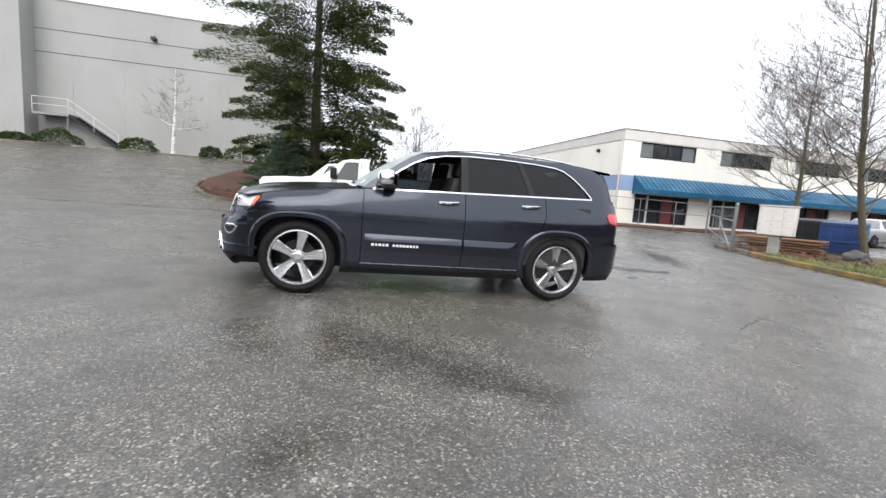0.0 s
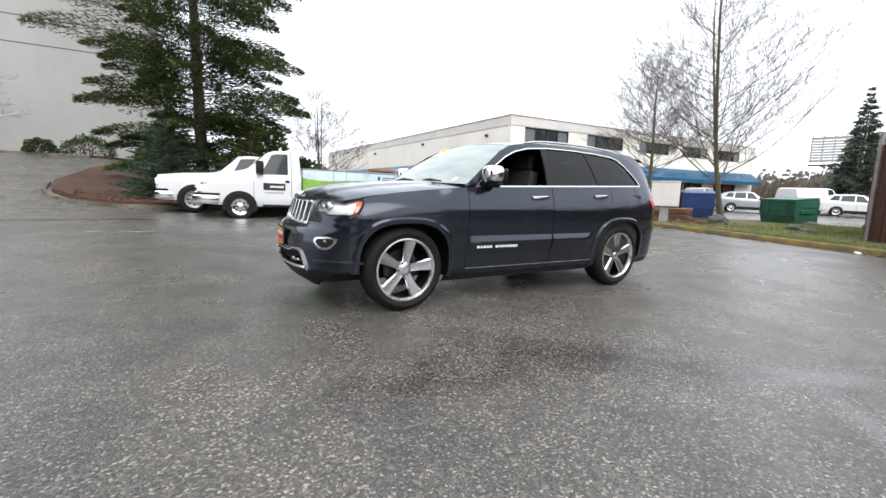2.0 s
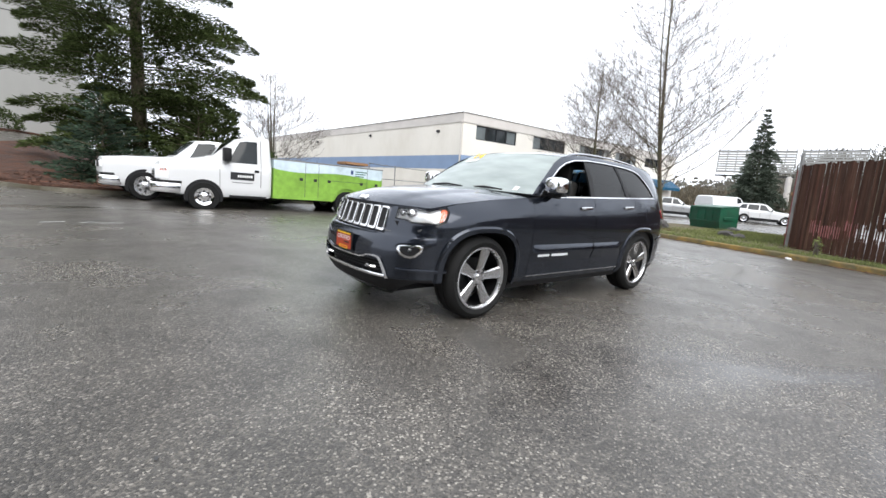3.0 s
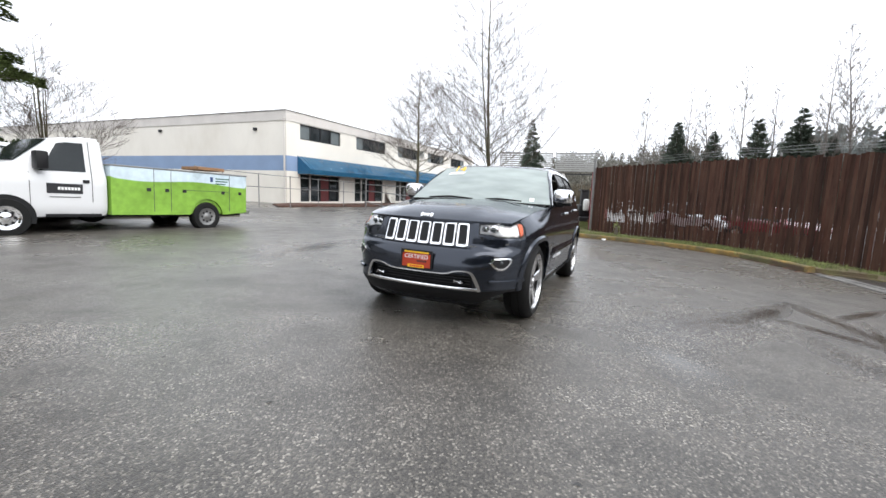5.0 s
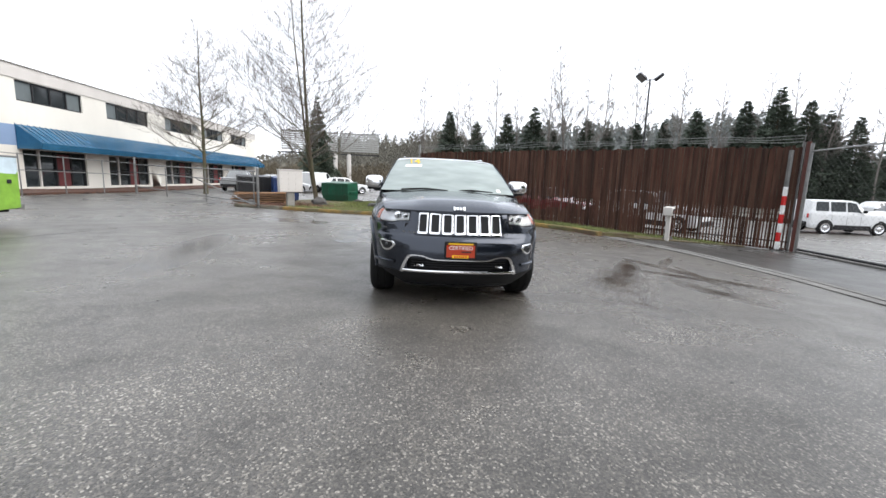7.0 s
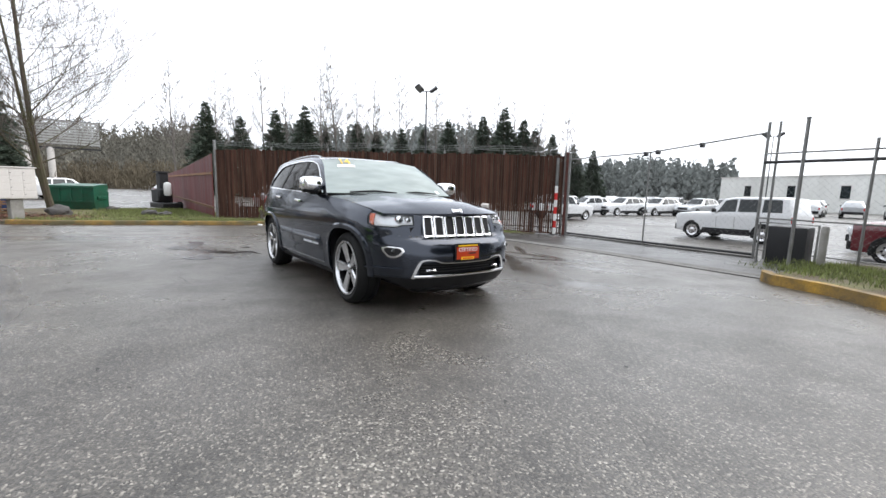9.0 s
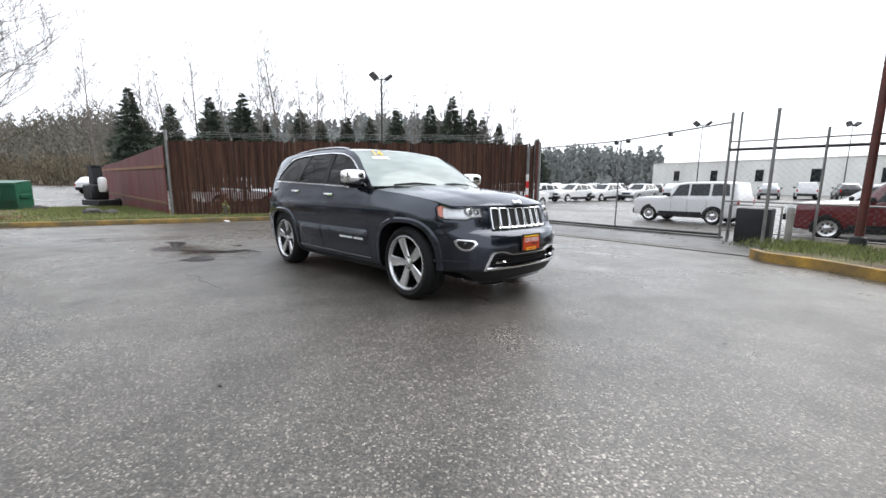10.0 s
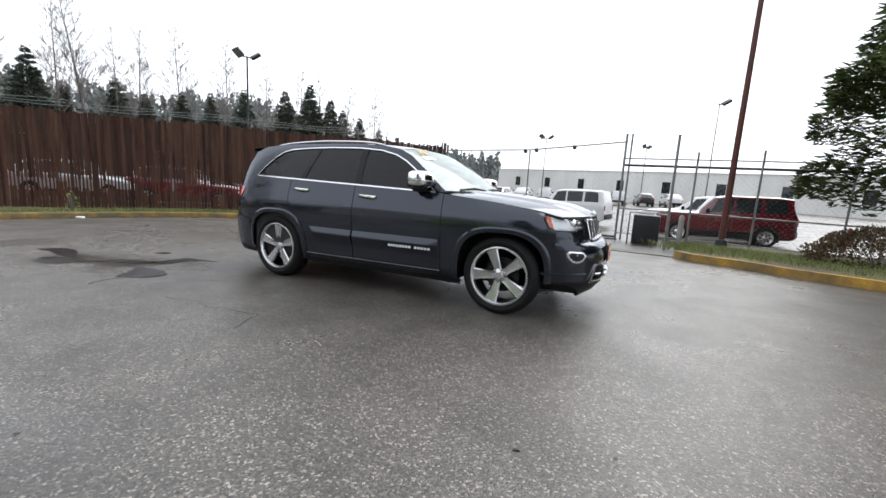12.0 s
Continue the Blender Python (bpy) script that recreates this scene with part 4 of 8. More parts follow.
# ---- trees ----
def grow(bm_thick, bm_thin, base, height, radius, rng, lean=(0, 0), limbs=14, spread=0.35, first=0.25, up=0.8, twigs=3, curve=0.06, thin_at=0.02, minr=0.008, forks=1, limb_r=0.42):
    """A bare tree: a tapered stem, limbs that rise from it and twigs on the limbs."""
    base = Vector(base)

    def branch(p, d, length, r, depth):
        n = max(3, int(4 + length * 1.2))
        pts, rad = [p.copy()], [r]
        q, v = p.copy(), d.copy()
        for i in range(n):
            v = (v + Vector((rng.uniform(-1, 1), rng.uniform(-1, 1), rng.uniform(-0.6, 0.9))) * curve * 2.2 + Vector((0, 0, 0.05 * up))).normalized()
            q = q + v * (length / n)
            pts.append(q.copy())
            rad.append(max(r * (1 - 0.85 * (i + 1) / n), minr * 0.45))
        thin = r < thin_at
        tube(bm_thin if thin else bm_thick, pts, rad, 3 if thin else 5, caps=False)
        if depth <= 0:
            return
        m = max(2, int(twigs * (0.6 + length * 0.45)))
        for k in range(m):
            t = rng.uniform(0.22, 0.97)
            i = min(n - 1, int(t * n))
            a = pts[i].lerp(pts[i + 1], t * n - i)
            side = Vector((rng.uniform(-1, 1), rng.uniform(-1, 1), rng.uniform(-0.3, 0.7)))
            w = (pts[i + 1] - pts[i]).normalized()
            dd = (w * 0.75 + side.normalized() * 0.75).normalized()
            branch(a, dd, length * rng.uniform(0.3, 0.6) * (1.1 - 0.5 * t), max(minr * 0.6, r * (1 - 0.8 * t) * 0.55), depth - 1)
    stems = []
    for f in range(forks):
        n = 14
        pts, rad = [base.copy()], [radius * (1 if f == 0 else 0.7)]
        v = Vector((lean[0], lean[1], 1)).normalized()
        if f:
            a = rng.uniform(0, 6.28)
            v = (v + 0.13 * Vector((math.cos(a + f * 2.4), math.sin(a + f * 2.4), 0))).normalized()
        q = base.copy()
        hh = height * (1 if f == 0 else rng.uniform(0.75, 0.95))
        for i in range(n):
            v = (v + Vector((rng.uniform(-1, 1), rng.uniform(-1, 1), 0)) * curve * 0.6 + Vector((0, 0, 0.12))).normalized()
            q = q + v * hh / n
            pts.append(q.copy())
            rad.append(rad[0] * (1 - 0.93 * ((i + 1) / n) ** 0.9))
        rad[0] *= 1.25
        tube(bm_thick, pts, rad, 8, caps=False)
        stems.append((pts, rad))
        for k in range(limbs // (1 if f == 0 else 2)):
            t = first + (0.97 - first) * (k + rng.random()) / (limbs // (1 if f == 0 else 2))
            i = min(n - 1, int(t * n))
            p = pts[i].lerp(pts[i + 1], t * n - i)
            a = k * 2.4 + rng.uniform(-0.5, 0.5)
            d = Vector((math.cos(a), math.sin(a), up * rng.uniform(0.5, 1.1))).normalized()
            ln = height * spread * (1.12 - t) * rng.uniform(0.7, 1.15)
            branch(p, d, ln, max(minr, rad[i] * limb_r), 2)
    return stems


def bare_tree(name, label, m, height, radius, seed, bark, twig_mat, group="", **kw):
    t = thing(name, label, "tree", m, group)
    a, b = B(), B()
    grow(a, b, (0, 0, -0.15), height, radius, random.Random(seed), **kw)
    part("trunk", a, bark, t)
    part("branchwork", b, twig_mat, t, "fine bare branchwork", flat=True)
    return t


def needle_spray(verts, faces, p, d, length, width, rng, droop, n, size, puff=0.0):
    """Small needle tufts along a bough."""
    d = d.normalized()
    side = d.cross(Vector((0, 0, 1)))
    side = side.normalized() if side.length > 0.01 else Vector((1, 0, 0))
    for k in range(n):
        t = rng.random() ** 0.8
        w = width * (1 - 0.55 * t) * (0.35 + 0.65 * math.sin(math.pi * min(1, 0.15 + t * 0.85)))
        off = rng.uniform(-1, 1)
        c = p + d * (length * t) + side * off * w + Vector((0, 0, -droop * t * t * length + rng.uniform(-0.55, 0.2 + puff) * w - abs(off) * w * 0.25))
        out = (d * 0.8 + side * off * 1.1 + Vector((0, 0, rng.uniform(-0.6, 0.3)))).normalized()
        s = size * rng.uniform(0.6, 1.35)
        cr = out.cross(Vector((rng.uniform(-1, 1), rng.uniform(-1, 1), rng.uniform(0.2, 1)))).normalized()
        i = len(verts)
        verts += [c - cr * s * 0.10, c + cr * s * 0.11, c + out * s * 1.4 + cr * s * 0.04, c + out * s * 0.6 - cr * s * 0.22 + Vector((0, 0, -0.12 * s))]
        faces += [(i, i + 1, i + 2), (i, i + 2, i + 3)]


def conifer(name, label, m, height, radius, seed, needles, whorls=26, boughs=9, tufts=60, size=0.2, bare=0.06, droop=0.25, trunk_r=0.3, power=0.8, group="", ragged=0.3, rise=0.12, skirt=1.0, split=False, bush=0.28, puff=0.0, thin_band=(2, 2)):
    t = thing(name, label, "tree", m, group)
    rng = random.Random(seed)
    bm = B()
    tube(bm, [(0, 0, -0.2), (0.02, 0.03, height * 0.4), (0, 0, height * 0.98)], [trunk_r, trunk_r * 0.62, 0.02], 10, caps=False)
    verts, faces = [], []
    for k in range(whorls):
        f = k / (whorls - 1)
        z = height * (bare + (0.985 - bare) * f)
        r = (radius * (1 - f) ** power + 0.04 * radius) * (skirt + (1 - skirt) * smooth(0.0, 0.34, f))
        if thin_band[0] < f < thin_band[1]:
            r *= 0.3
        for j in range(max(4, int(boughs * (1 - 0.45 * f)))):
            a = j * 6.283 / max(4, int(boughs * (1 - 0.45 * f))) + k * 1.9 + rng.uniform(-0.35, 0.35)
            ln = r * rng.uniform(1 - ragged, 1 + ragged * 0.45)
            zz = z + rng.uniform(-0.75, 0.75) * height / whorls
            d = Vector((math.cos(a), math.sin(a), rise + 0.35 * f))
            p = Vector((0, 0, zz))
            end = p + d.normalized() * ln - Vector((0, 0, droop * ln))
            if split:
                bb = B()
            tube(bb if split else bm, [p, p + d.normalized() * ln * 0.5 - Vector((0, 0, droop * ln * 0.25)), end], [max(0.012, trunk_r * 0.16 * (1 - f)), 0.016, 0.005], 4, caps=False)
            needle_spray(verts, faces, p + d.normalized() * ln * 0.12, d, ln * 0.95, ln * bush, rng, droop, int(tufts * (0.3 + ln / radius)), size * (1 - 0.45 * f), puff)
            if split:
                bo = part("bough", bb, BARK, t, flat=True)
                me = bpy.data.meshes.new("needles")
                me.from_pydata([tuple(v) for v in verts], [], faces)
                me.materials.append(needles)
                nd = new("foliage", me)
                nd.parent = bo
                verts, faces = [], []
    part("trunk", bm, BARK, t)
    if split:
        return t
    me = bpy.data.meshes.new("crown")
    me.from_pydata([tuple(v) for v in verts], [], faces)
    me.materials.append(needles)
    c = new("crown", me)
    c.parent = t
    return t


def shrub(name, label, m, rx, rz, seed, material, n=900, size=0.07, category="shrub", group=""):
    t = thing(name, label, category, m, group)
    rng = random.Random(seed)
    bm = B()
    for k in range(9):
        a = rng.uniform(0, 6.28)
        r = rng.uniform(0.2, 0.75) * rx
        tube(bm, [(0.05 * math.cos(a), 0.05 * math.sin(a), -0.05), (r * 0.5 * math.cos(a), r * 0.5 * math.sin(a), rz * 0.5), (r * math.cos(a), r * math.sin(a), rz * rng.uniform(0.7, 0.95))], [0.02, 0.012, 0.005], 4, caps=False)
    part("stems", bm, TWIG, t)
    verts, faces = [], []
    for k in range(n):
        d = Vector((rng.gauss(0, 1), rng.gauss(0, 1), rng.gauss(0, 1))).normalized()
        d.z = abs(d.z)
        lump = 1 + 0.28 * noise.noise(d * 2.2 + Vector((seed, 0, 0)))
        rr = lump * rng.uniform(0.6, 1.0) ** 0.5
        c = Vector((d.x * rx * rr, d.y * rx * rr, 0.04 + d.z * rz * rr))
        o = (d + Vector((rng.uniform(-1, 1), rng.uniform(-1, 1), rng.uniform(-0.5, 1))) * 0.8).normalized()
        cr = o.cross(Vector((rng.uniform(-1, 1), rng.uniform(-1, 1), 0.3))).normalized()
        s = size * rng.uniform(0.6, 1.4)
        i = len(verts)
        verts += [c - cr * s * 0.4, c + cr * s * 0.4, c + o * s, c + o * s * 0.5 - cr * s * 0.5]
        faces += [(i, i + 1, i + 2), (i, i + 2, i + 3)]
    me = bpy.data.meshes.new("leaves")
    me.from_pydata([tuple(v) for v in verts], [], faces)
    me.materials.append(material)
    c = new("leaves", me)
    c.parent = t
    return t


def at_ground(x, y, rz=0, dz=0.0, s=1.0):
    return pose(x, y, gz(x, y) + dz, 0, 0, rz)


# the large conifer on the island and its company
conifer("conifer", "large dark green spreading conifer on the mulch island", at_ground(-1.05, 18.2, dz=0.1), 18.5, 5.4, 5, NEEDLE, whorls=28, boughs=9, tufts=1500, size=0.115, bare=0.07, droop=0.3, trunk_r=0.3, power=0.42, ragged=0.42, rise=0.2, skirt=0.6, split=True, bush=0.3, puff=0.15)
conifer("spruce", "small blue-green spruce at the foot of the conifer", at_ground(-2.3, 15.8, 30, 0.15), 3.0, 1.55, 6, SPRUCE, whorls=14, boughs=10, tufts=110, size=0.12, bare=0.02, droop=0.1, trunk_r=0.07, power=0.6)
conifer("spruce", "small dark green spruce behind the pickup", at_ground(0.8, 16.6, 80, 0.15), 3.2, 2.0, 7, NEEDLE, whorls=14, boughs=10, tufts=110, size=0.13, bare=0.02, droop=0.1, trunk_r=0.07, power=0.6)
shrub("evergreen_shrub", "dark evergreen shrub on the island", at_ground(3.2, 19.0, 0, 0.1), 1.6, 2.3, 21, SHRUB, 4200, 0.12)
shrub("evergreen_shrub", "olive evergreen shrub under the conifer boughs", at_ground(1.5, 18.2, 0, 0.1), 1.5, 3.6, 22, SHRUB, 4200, 0.12)
bare_tree("bare_bush", "wide bare multi-stemmed bush beside the conifer", at_ground(4.6, 19.4, 40, 0.1), 6.6, 0.07, 31, BARK, TWIG, limbs=24, spread=0.62, first=0.1, up=0.6, twigs=6, forks=4, minr=0.009, limb_r=0.28)
bare_tree("bare_tree", "tall bare multi-stemmed tree on the grass verge", at_ground(18.3, 5.3, 0, 0.1), 13.5, 0.12, 42, BARK, TWIG, lean=(-0.26, 0.14), limbs=60, spread=0.42, first=0.12, up=0.7, twigs=6, forks=2, minr=0.009, limb_r=0.26, curve=0.045)
bare_tree("bare_tree", "rounded bare street tree before the office", at_ground(28.5, 15.6, 0), 12.2, 0.17, 47, BARK, TWIG, limbs=54, spread=0.54, first=0.2, up=0.55, twigs=6, forks=1, minr=0.011, limb_r=0.28, curve=0.05)
bare_tree("birch_tree", "thin white-barked birch with broken top by the warehouse", at_ground(-11.35, 28.9, 0), 6.1, 0.16, 53, BIRCH, TWIG, limbs=18, spread=0.55, first=0.3, up=0.25, twigs=6, minr=0.009, limb_r=0.3)
rng = random.Random(8)
for x, y, rx, rz in ((-23.0, 28.6, 0.6, 0.8), (-20.4, 28.5, 0.95, 0.5), (-17.9, 28.3, 1.25, 0.95), (-13.3, 28.2, 1.15, 0.85), (-8.7, 28.2, 0.75, 0.8), (-6.6, 28.2, 1.35, 1.15)):
    shrub("clipped_shrub", "rounded dark evergreen shrub in the bed along the warehouse wall", at_ground(x, y, 0, 0.05), rx, rz, int(x * 7 % 97), SHRUB, 2400, 0.075, group="shrubs along the warehouse")
shrub("russet_shrub", "low russet shrub on the grass by the gate", at_ground(-5.4, -6.3, 0, 0.1), 1.15, 0.75, 61, RUSSET, 7000, 0.042)
shrub("russet_shrub", "low russet shrub on the grass by the gate", at_ground(-6.7, -5.4, 60, 0.1), 1.1, 0.65, 62, RUSSET, 6000, 0.042)
conifer("pine_tree", "dark green pine with long drooping boughs beside the yard", at_ground(-11.0, -8.4), 17.0, 6.0, 71, NEEDLE, whorls=30, boughs=11, tufts=2500, size=0.15, bare=0.13, droop=0.14, trunk_r=0.17, power=0.65, ragged=0.3, bush=0.42, puff=0.9, thin_band=(0.2, 0.46))

# woods beyond the fence: conifers and tall birches
# direction in degrees, distance, height of the tip
FAR = [(-6.4, 74, 13.1), (-10.0, 75, 11.5), (-13.9, 76, 13.1), (-17.4, 77, 14.4), (-19.9, 78, 10.6), (-23.9, 78, 12.5), (-26.4, 80, 11.2), (-29.7, 79, 11.8), (-32.6, 80, 12.1), (-35.9, 77, 13.4), (-40.5, 78, 14.2), (-43.3, 75, 15.2),
       (-45.8, 76, 13.4), (-47.4, 77, 12.0), (-49.6, 78, 11.2), (-52.3, 83, 10.0), (-54.8, 86, 9.2)]
first = None
for i, (az, dist, h) in enumerate(FAR):
    x, y = -4 + dist * math.cos(radians(az)), 1.5 + dist * math.sin(radians(az))
    if i < 4:
        src = conifer("far_conifer", "dark green conifer in the row beyond the fence", pose(x, y, -1.0, 0, 0, 40 * i), 12.0, 3.0, 80 + i, HAZED_NEEDLE, whorls=38, boughs=11, tufts=90, size=0.36, bare=0.02, droop=0.2, trunk_r=0.18, power=0.9, ragged=0.38, bush=0.42, puff=0.7, group="conifers beyond the fence")
        if i == 0:
            pool = []
        pool.append(src)
        o = src
    else:
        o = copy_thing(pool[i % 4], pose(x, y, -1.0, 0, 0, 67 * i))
    s = (h + 1.0) / 12.0
    o.scale = (s * 1.15, s * 1.15, s)

BIRCHES = [(-3.1, 74, 19.4), (-5.2, 79, 15.0), (-7.3, 75, 19.0), (-9.9, 76, 19.0), (-12.5, 77, 22.0), (-15.4, 78, 19.4), (-19.4, 77, 21.5), (-21.6, 78, 26.0), (-23.8, 77, 20.0), (-26.0, 80, 22.5), (-29.9, 80, 23.2), (-34.3, 80, 22.4), (-38.2, 76, 18.2),
           (-42.0, 77, 18.8), (-44.9, 78, 18.6), (-47.2, 75, 17.2), (-51.4, 76, 17.0)]
for i, (az, dist, h) in enumerate(BIRCHES):
    x, y = -4 + dist * math.cos(radians(az)), 1.5 + dist * math.sin(radians(az))
    if i < 4:
        src = bare_tree("far_birch", "tall thin bare birch in the woods beyond the fence", pose(x, y, -1.2, 0, 0, 50 * i), 20.0, 0.17, 120 + i, FAR_TWIG, FAR_TWIG, group="birches beyond the fence", limbs=44, spread=0.26, first=0.3, up=1.1, twigs=4, thin_at=0.05, minr=0.03, limb_r=0.28)
        if i == 0:
            pool = []
        pool.append(src)
        o = src
    else:
        o = copy_thing(pool[i % 4], pose(x, y, -1.2, 0, 0, 71 * i))
    s = (h + 1.2) / 20.0
    o.scale = (s, s, s)


# wooded hills along the horizon
def woods(name, label, az0, az1, dist, base_h, top_h, n, seed, material, size, slim=0.22, clumps=16, deep=0.5, fat=0.11, thin=1.0):
    """Many small far trees of loose clumps on a rising slope."""
    rng = random.Random(seed)
    verts, faces = [], []
    for k in range(n):
        f = rng.random()
        az = az0 + (az1 - az0) * f
        row = rng.random()
        d = dist * (1 + deep * row)
        env = math.sin(math.pi * min(1, max(0, f))) ** 0.4
        ridge = (0.75 + 0.25 * math.sin(f * 9 + seed) + 0.1 * math.sin(f * 31))
        z = base_h + (top_h - base_h) * row * env * ridge
        x, y = d * math.cos(radians(az)), d * math.sin(radians(az))
        h = size * rng.uniform(0.55, 1.4)
        r = h * slim * rng.uniform(0.7, 1.3)
        for j in range(clumps):
            t = rng.random()
            a = rng.uniform(0, 6.283)
            rr = r * (1 - 0.85 * t) * rng.uniform(0.3, 1.1)
            c = Vector((x + rr * math.cos(a), y + rr * math.sin(a), z + h * t))
            s = h * fat * rng.uniform(0.6, 1.6) * (1.2 - 0.7 * t)
            i = len(verts)
            u = Vector((rng.uniform(-1, 1), rng.uniform(-1, 1), rng.uniform(-0.5, 0.5))).normalized() * s * thin
            v = Vector((rng.uniform(-0.5, 0.5), rng.uniform(-0.5, 0.5), 1)).normalized() * s * 1.3
            verts += [c - u, c + u, c + u * 0.4 + v, c - u * 0.7 + v * 0.7]
            faces.append((i, i + 1, i + 2, i + 3))
    me = bpy.data.meshes.new(name)
    me.from_pydata([tuple(v) for v in verts], [], faces)
    me.materials.append(material)
    tagged(new(name, me), label, "woods", "", "stuff")


def hill(name, az0, az1, dist, height, seed):
    bm = B()
    rows = []
    for i in range(61):
        f = i / 60
        az = radians(az0 + (az1 - az0) * f)
        env = math.sin(math.pi * f) ** 0.4
        ridge = 0.75 + 0.25 * math.sin(f * 9 + seed) + 0.1 * math.sin(f * 31)
        rows.append([(dist * (0.96 + 0.55 * j / 5) * math.cos(az), dist * (0.96 + 0.55 * j / 5) * math.sin(az), -3 + (height + 3) * env * ridge * j / 5 * (1 + 0.1 * noise.noise((i * 0.9, j, seed)))) for j in range(6)])
    sheet(bm, rows)
    bmesh.ops.recalc_face_normals(bm, faces=bm.faces)
    tagged(part(name, bm, HAZED_WOODS), "distant wooded hillside", "hill", "", "structure")


hill("hill_east", -50, 18, 250, 38, 1)
woods("hill_woods", "distant mixed woods on the hillside", -50, 18, 245, -2, 38, 3800, 1, HAZED_WOODS, 10, 0.38, 34, fat=0.08, thin=0.5)
woods("hill_conifers", "haze-tinted conifers along the far ridge", -48, -14, 240, 14, 40, 620, 12, HAZE_TINTED, 15, 0.17, 46, fat=0.075)
woods("thicket", "brown leafless thicket behind the fence", -56, 24, 92, -1.5, 1.5, 1500, 2, THICKET, 4.2, 0.7, 64, 0.35, 0.11, 0.16)
hill("hill_south", -125, -56, 340, 14, 4)
woods("hill_conifers", "haze-tinted conifer woods across the car lot", -71, -50, 200, -2, 8, 560, 4, HAZE_TINTED, 13, 0.16, 46, fat=0.075)
woods("hill_woods", "distant woods across the car lot", -122, -60, 330, -2, 13, 1700, 5, HAZED_WOODS, 9, 0.35)
woods("tree_line", "distant tree line behind the office", 4, 75, 170, -1, 2, 900, 6, HAZED_WOODS, 8, 0.5)


# ---- the dark blue SUV ----
def interp(table, v):
    if v <= table[0][0]:
        return table[0][1]
    for (a, p), (b, q) in zip(table, table[1:]):
        if v <= b:
            t = (v - a) / (b - a)
            return p + (q - p) * t
    return table[-1][1]


PLAN = curve_through([(-0.885, 0), (-0.878, 0.2), (-0.85, 0.42), (-0.79, 0.6), (-0.69, 0.75), (-0.53, 0.86), (-0.3, 0.925), (0, 0.952), (0.5, 0.957), (1.5, 0.96),
                      (2.5, 0.957), (3.0, 0.95), (3.35, 0.925), (3.62, 0.875), (3.79, 0.79), (3.88, 0.64), (3.92, 0.38), (3.93, 0)], 0.03)
PLAN = [(p.x, p.y) for p in PLAN]
ARC = [0.0]
for (a, b), (c, d) in zip(PLAN, PLAN[1:]):
    ARC.append(ARC[-1] + math.hypot(c - a, d - b))
SIDE_IN = [(0.20, 0.13), (0.27, 0.09), (0.33, 0.058), (0.36, 0.044), (0.40, 0.042), (0.5, 0.030), (0.60, 0.018), (0.68, 0.010), (0.76, 0.004), (0.83, 0.001), (0.89, 0.002), (0.93, 0.006),
           (0.97, 0.013), (1.01, 0.022), (1.06, 0.035), (1.12, 0.053), (1.17, 0.068), (1.24, 0.092), (1.35, 0.13), (1.45, 0.175), (1.55, 0.225), (1.60, 0.255), (1.64, 0.29), (1.68, 0.34)]
FRONT_IN = [(0.18, 0.20), (0.24, 0.10), (0.32, 0.035), (0.38, 0.005), (0.5, 0.0), (0.6, 0.0), (0.68, 0.02), (0.72, 0.045), (0.745, 0.09), (0.78, 0.115), (0.96, 0.165), (0.985, 0.185), (1.02, 0.24), (1.1, 0.4)]
REAR_IN = [(0.25, 0.06), (0.35, 0.02), (0.42, 0.0), (0.7, 0.0), (0.76, 0.05), (1.0, 0.055), (1.2, 0.12), (1.4, 0.21), (1.6, 0.34), (1.7, 0.44)]


def plan_at(q):
    """Place and outward normal on the plan outline, q metres round from the nose."""
    q = min(max(q, 0.0), ARC[-1])
    lo, hi = 0, len(ARC) - 1
    while hi - lo > 1:
        m = (lo + hi) // 2
        if ARC[m] <= q:
            lo = m
        else:
            hi = m
    t = (q - ARC[lo]) / (ARC[hi] - ARC[lo])
    (a, b), (c, d) = PLAN[lo], PLAN[hi]
    e0, e1 = PLAN[max(0, lo - 2)], PLAN[min(len(PLAN) - 1, hi + 2)]
    tx, ty = e1[0] - e0[0], e1[1] - e0[1]
    ln = math.hypot(tx, ty)
    return a + (c - a) * t, b + (d - b) * t, -ty / ln, tx / ln


def q_x(x):
    """q on the flank at this x."""
    for i in range(len(PLAN) - 1):
        if PLAN[i][0] <= x <= PLAN[i + 1][0]:
            t = (x - PLAN[i][0]) / max(1e-9, PLAN[i + 1][0] - PLAN[i][0])
            return ARC[i] + t * (ARC[i + 1] - ARC[i])
    return 0.0 if x < 0 else ARC[-1]


def q_y(y):
    """q on the nose at this y."""
    for i in range(len(PLAN) - 1):
        if PLAN[i][1] <= y <= PLAN[i + 1][1]:
            t = (y - PLAN[i][1]) / max(1e-9, PLAN[i + 1][1] - PLAN[i][1])
            return ARC[i] + t * (ARC[i + 1] - ARC[i])
    return ARC[-1]


HOOD_EDGE = [(-0.58, 0.965), (-0.50, 0.98), (-0.3, 1.025), (0.0, 1.066), (0.3, 1.10), (0.62, 1.135)]


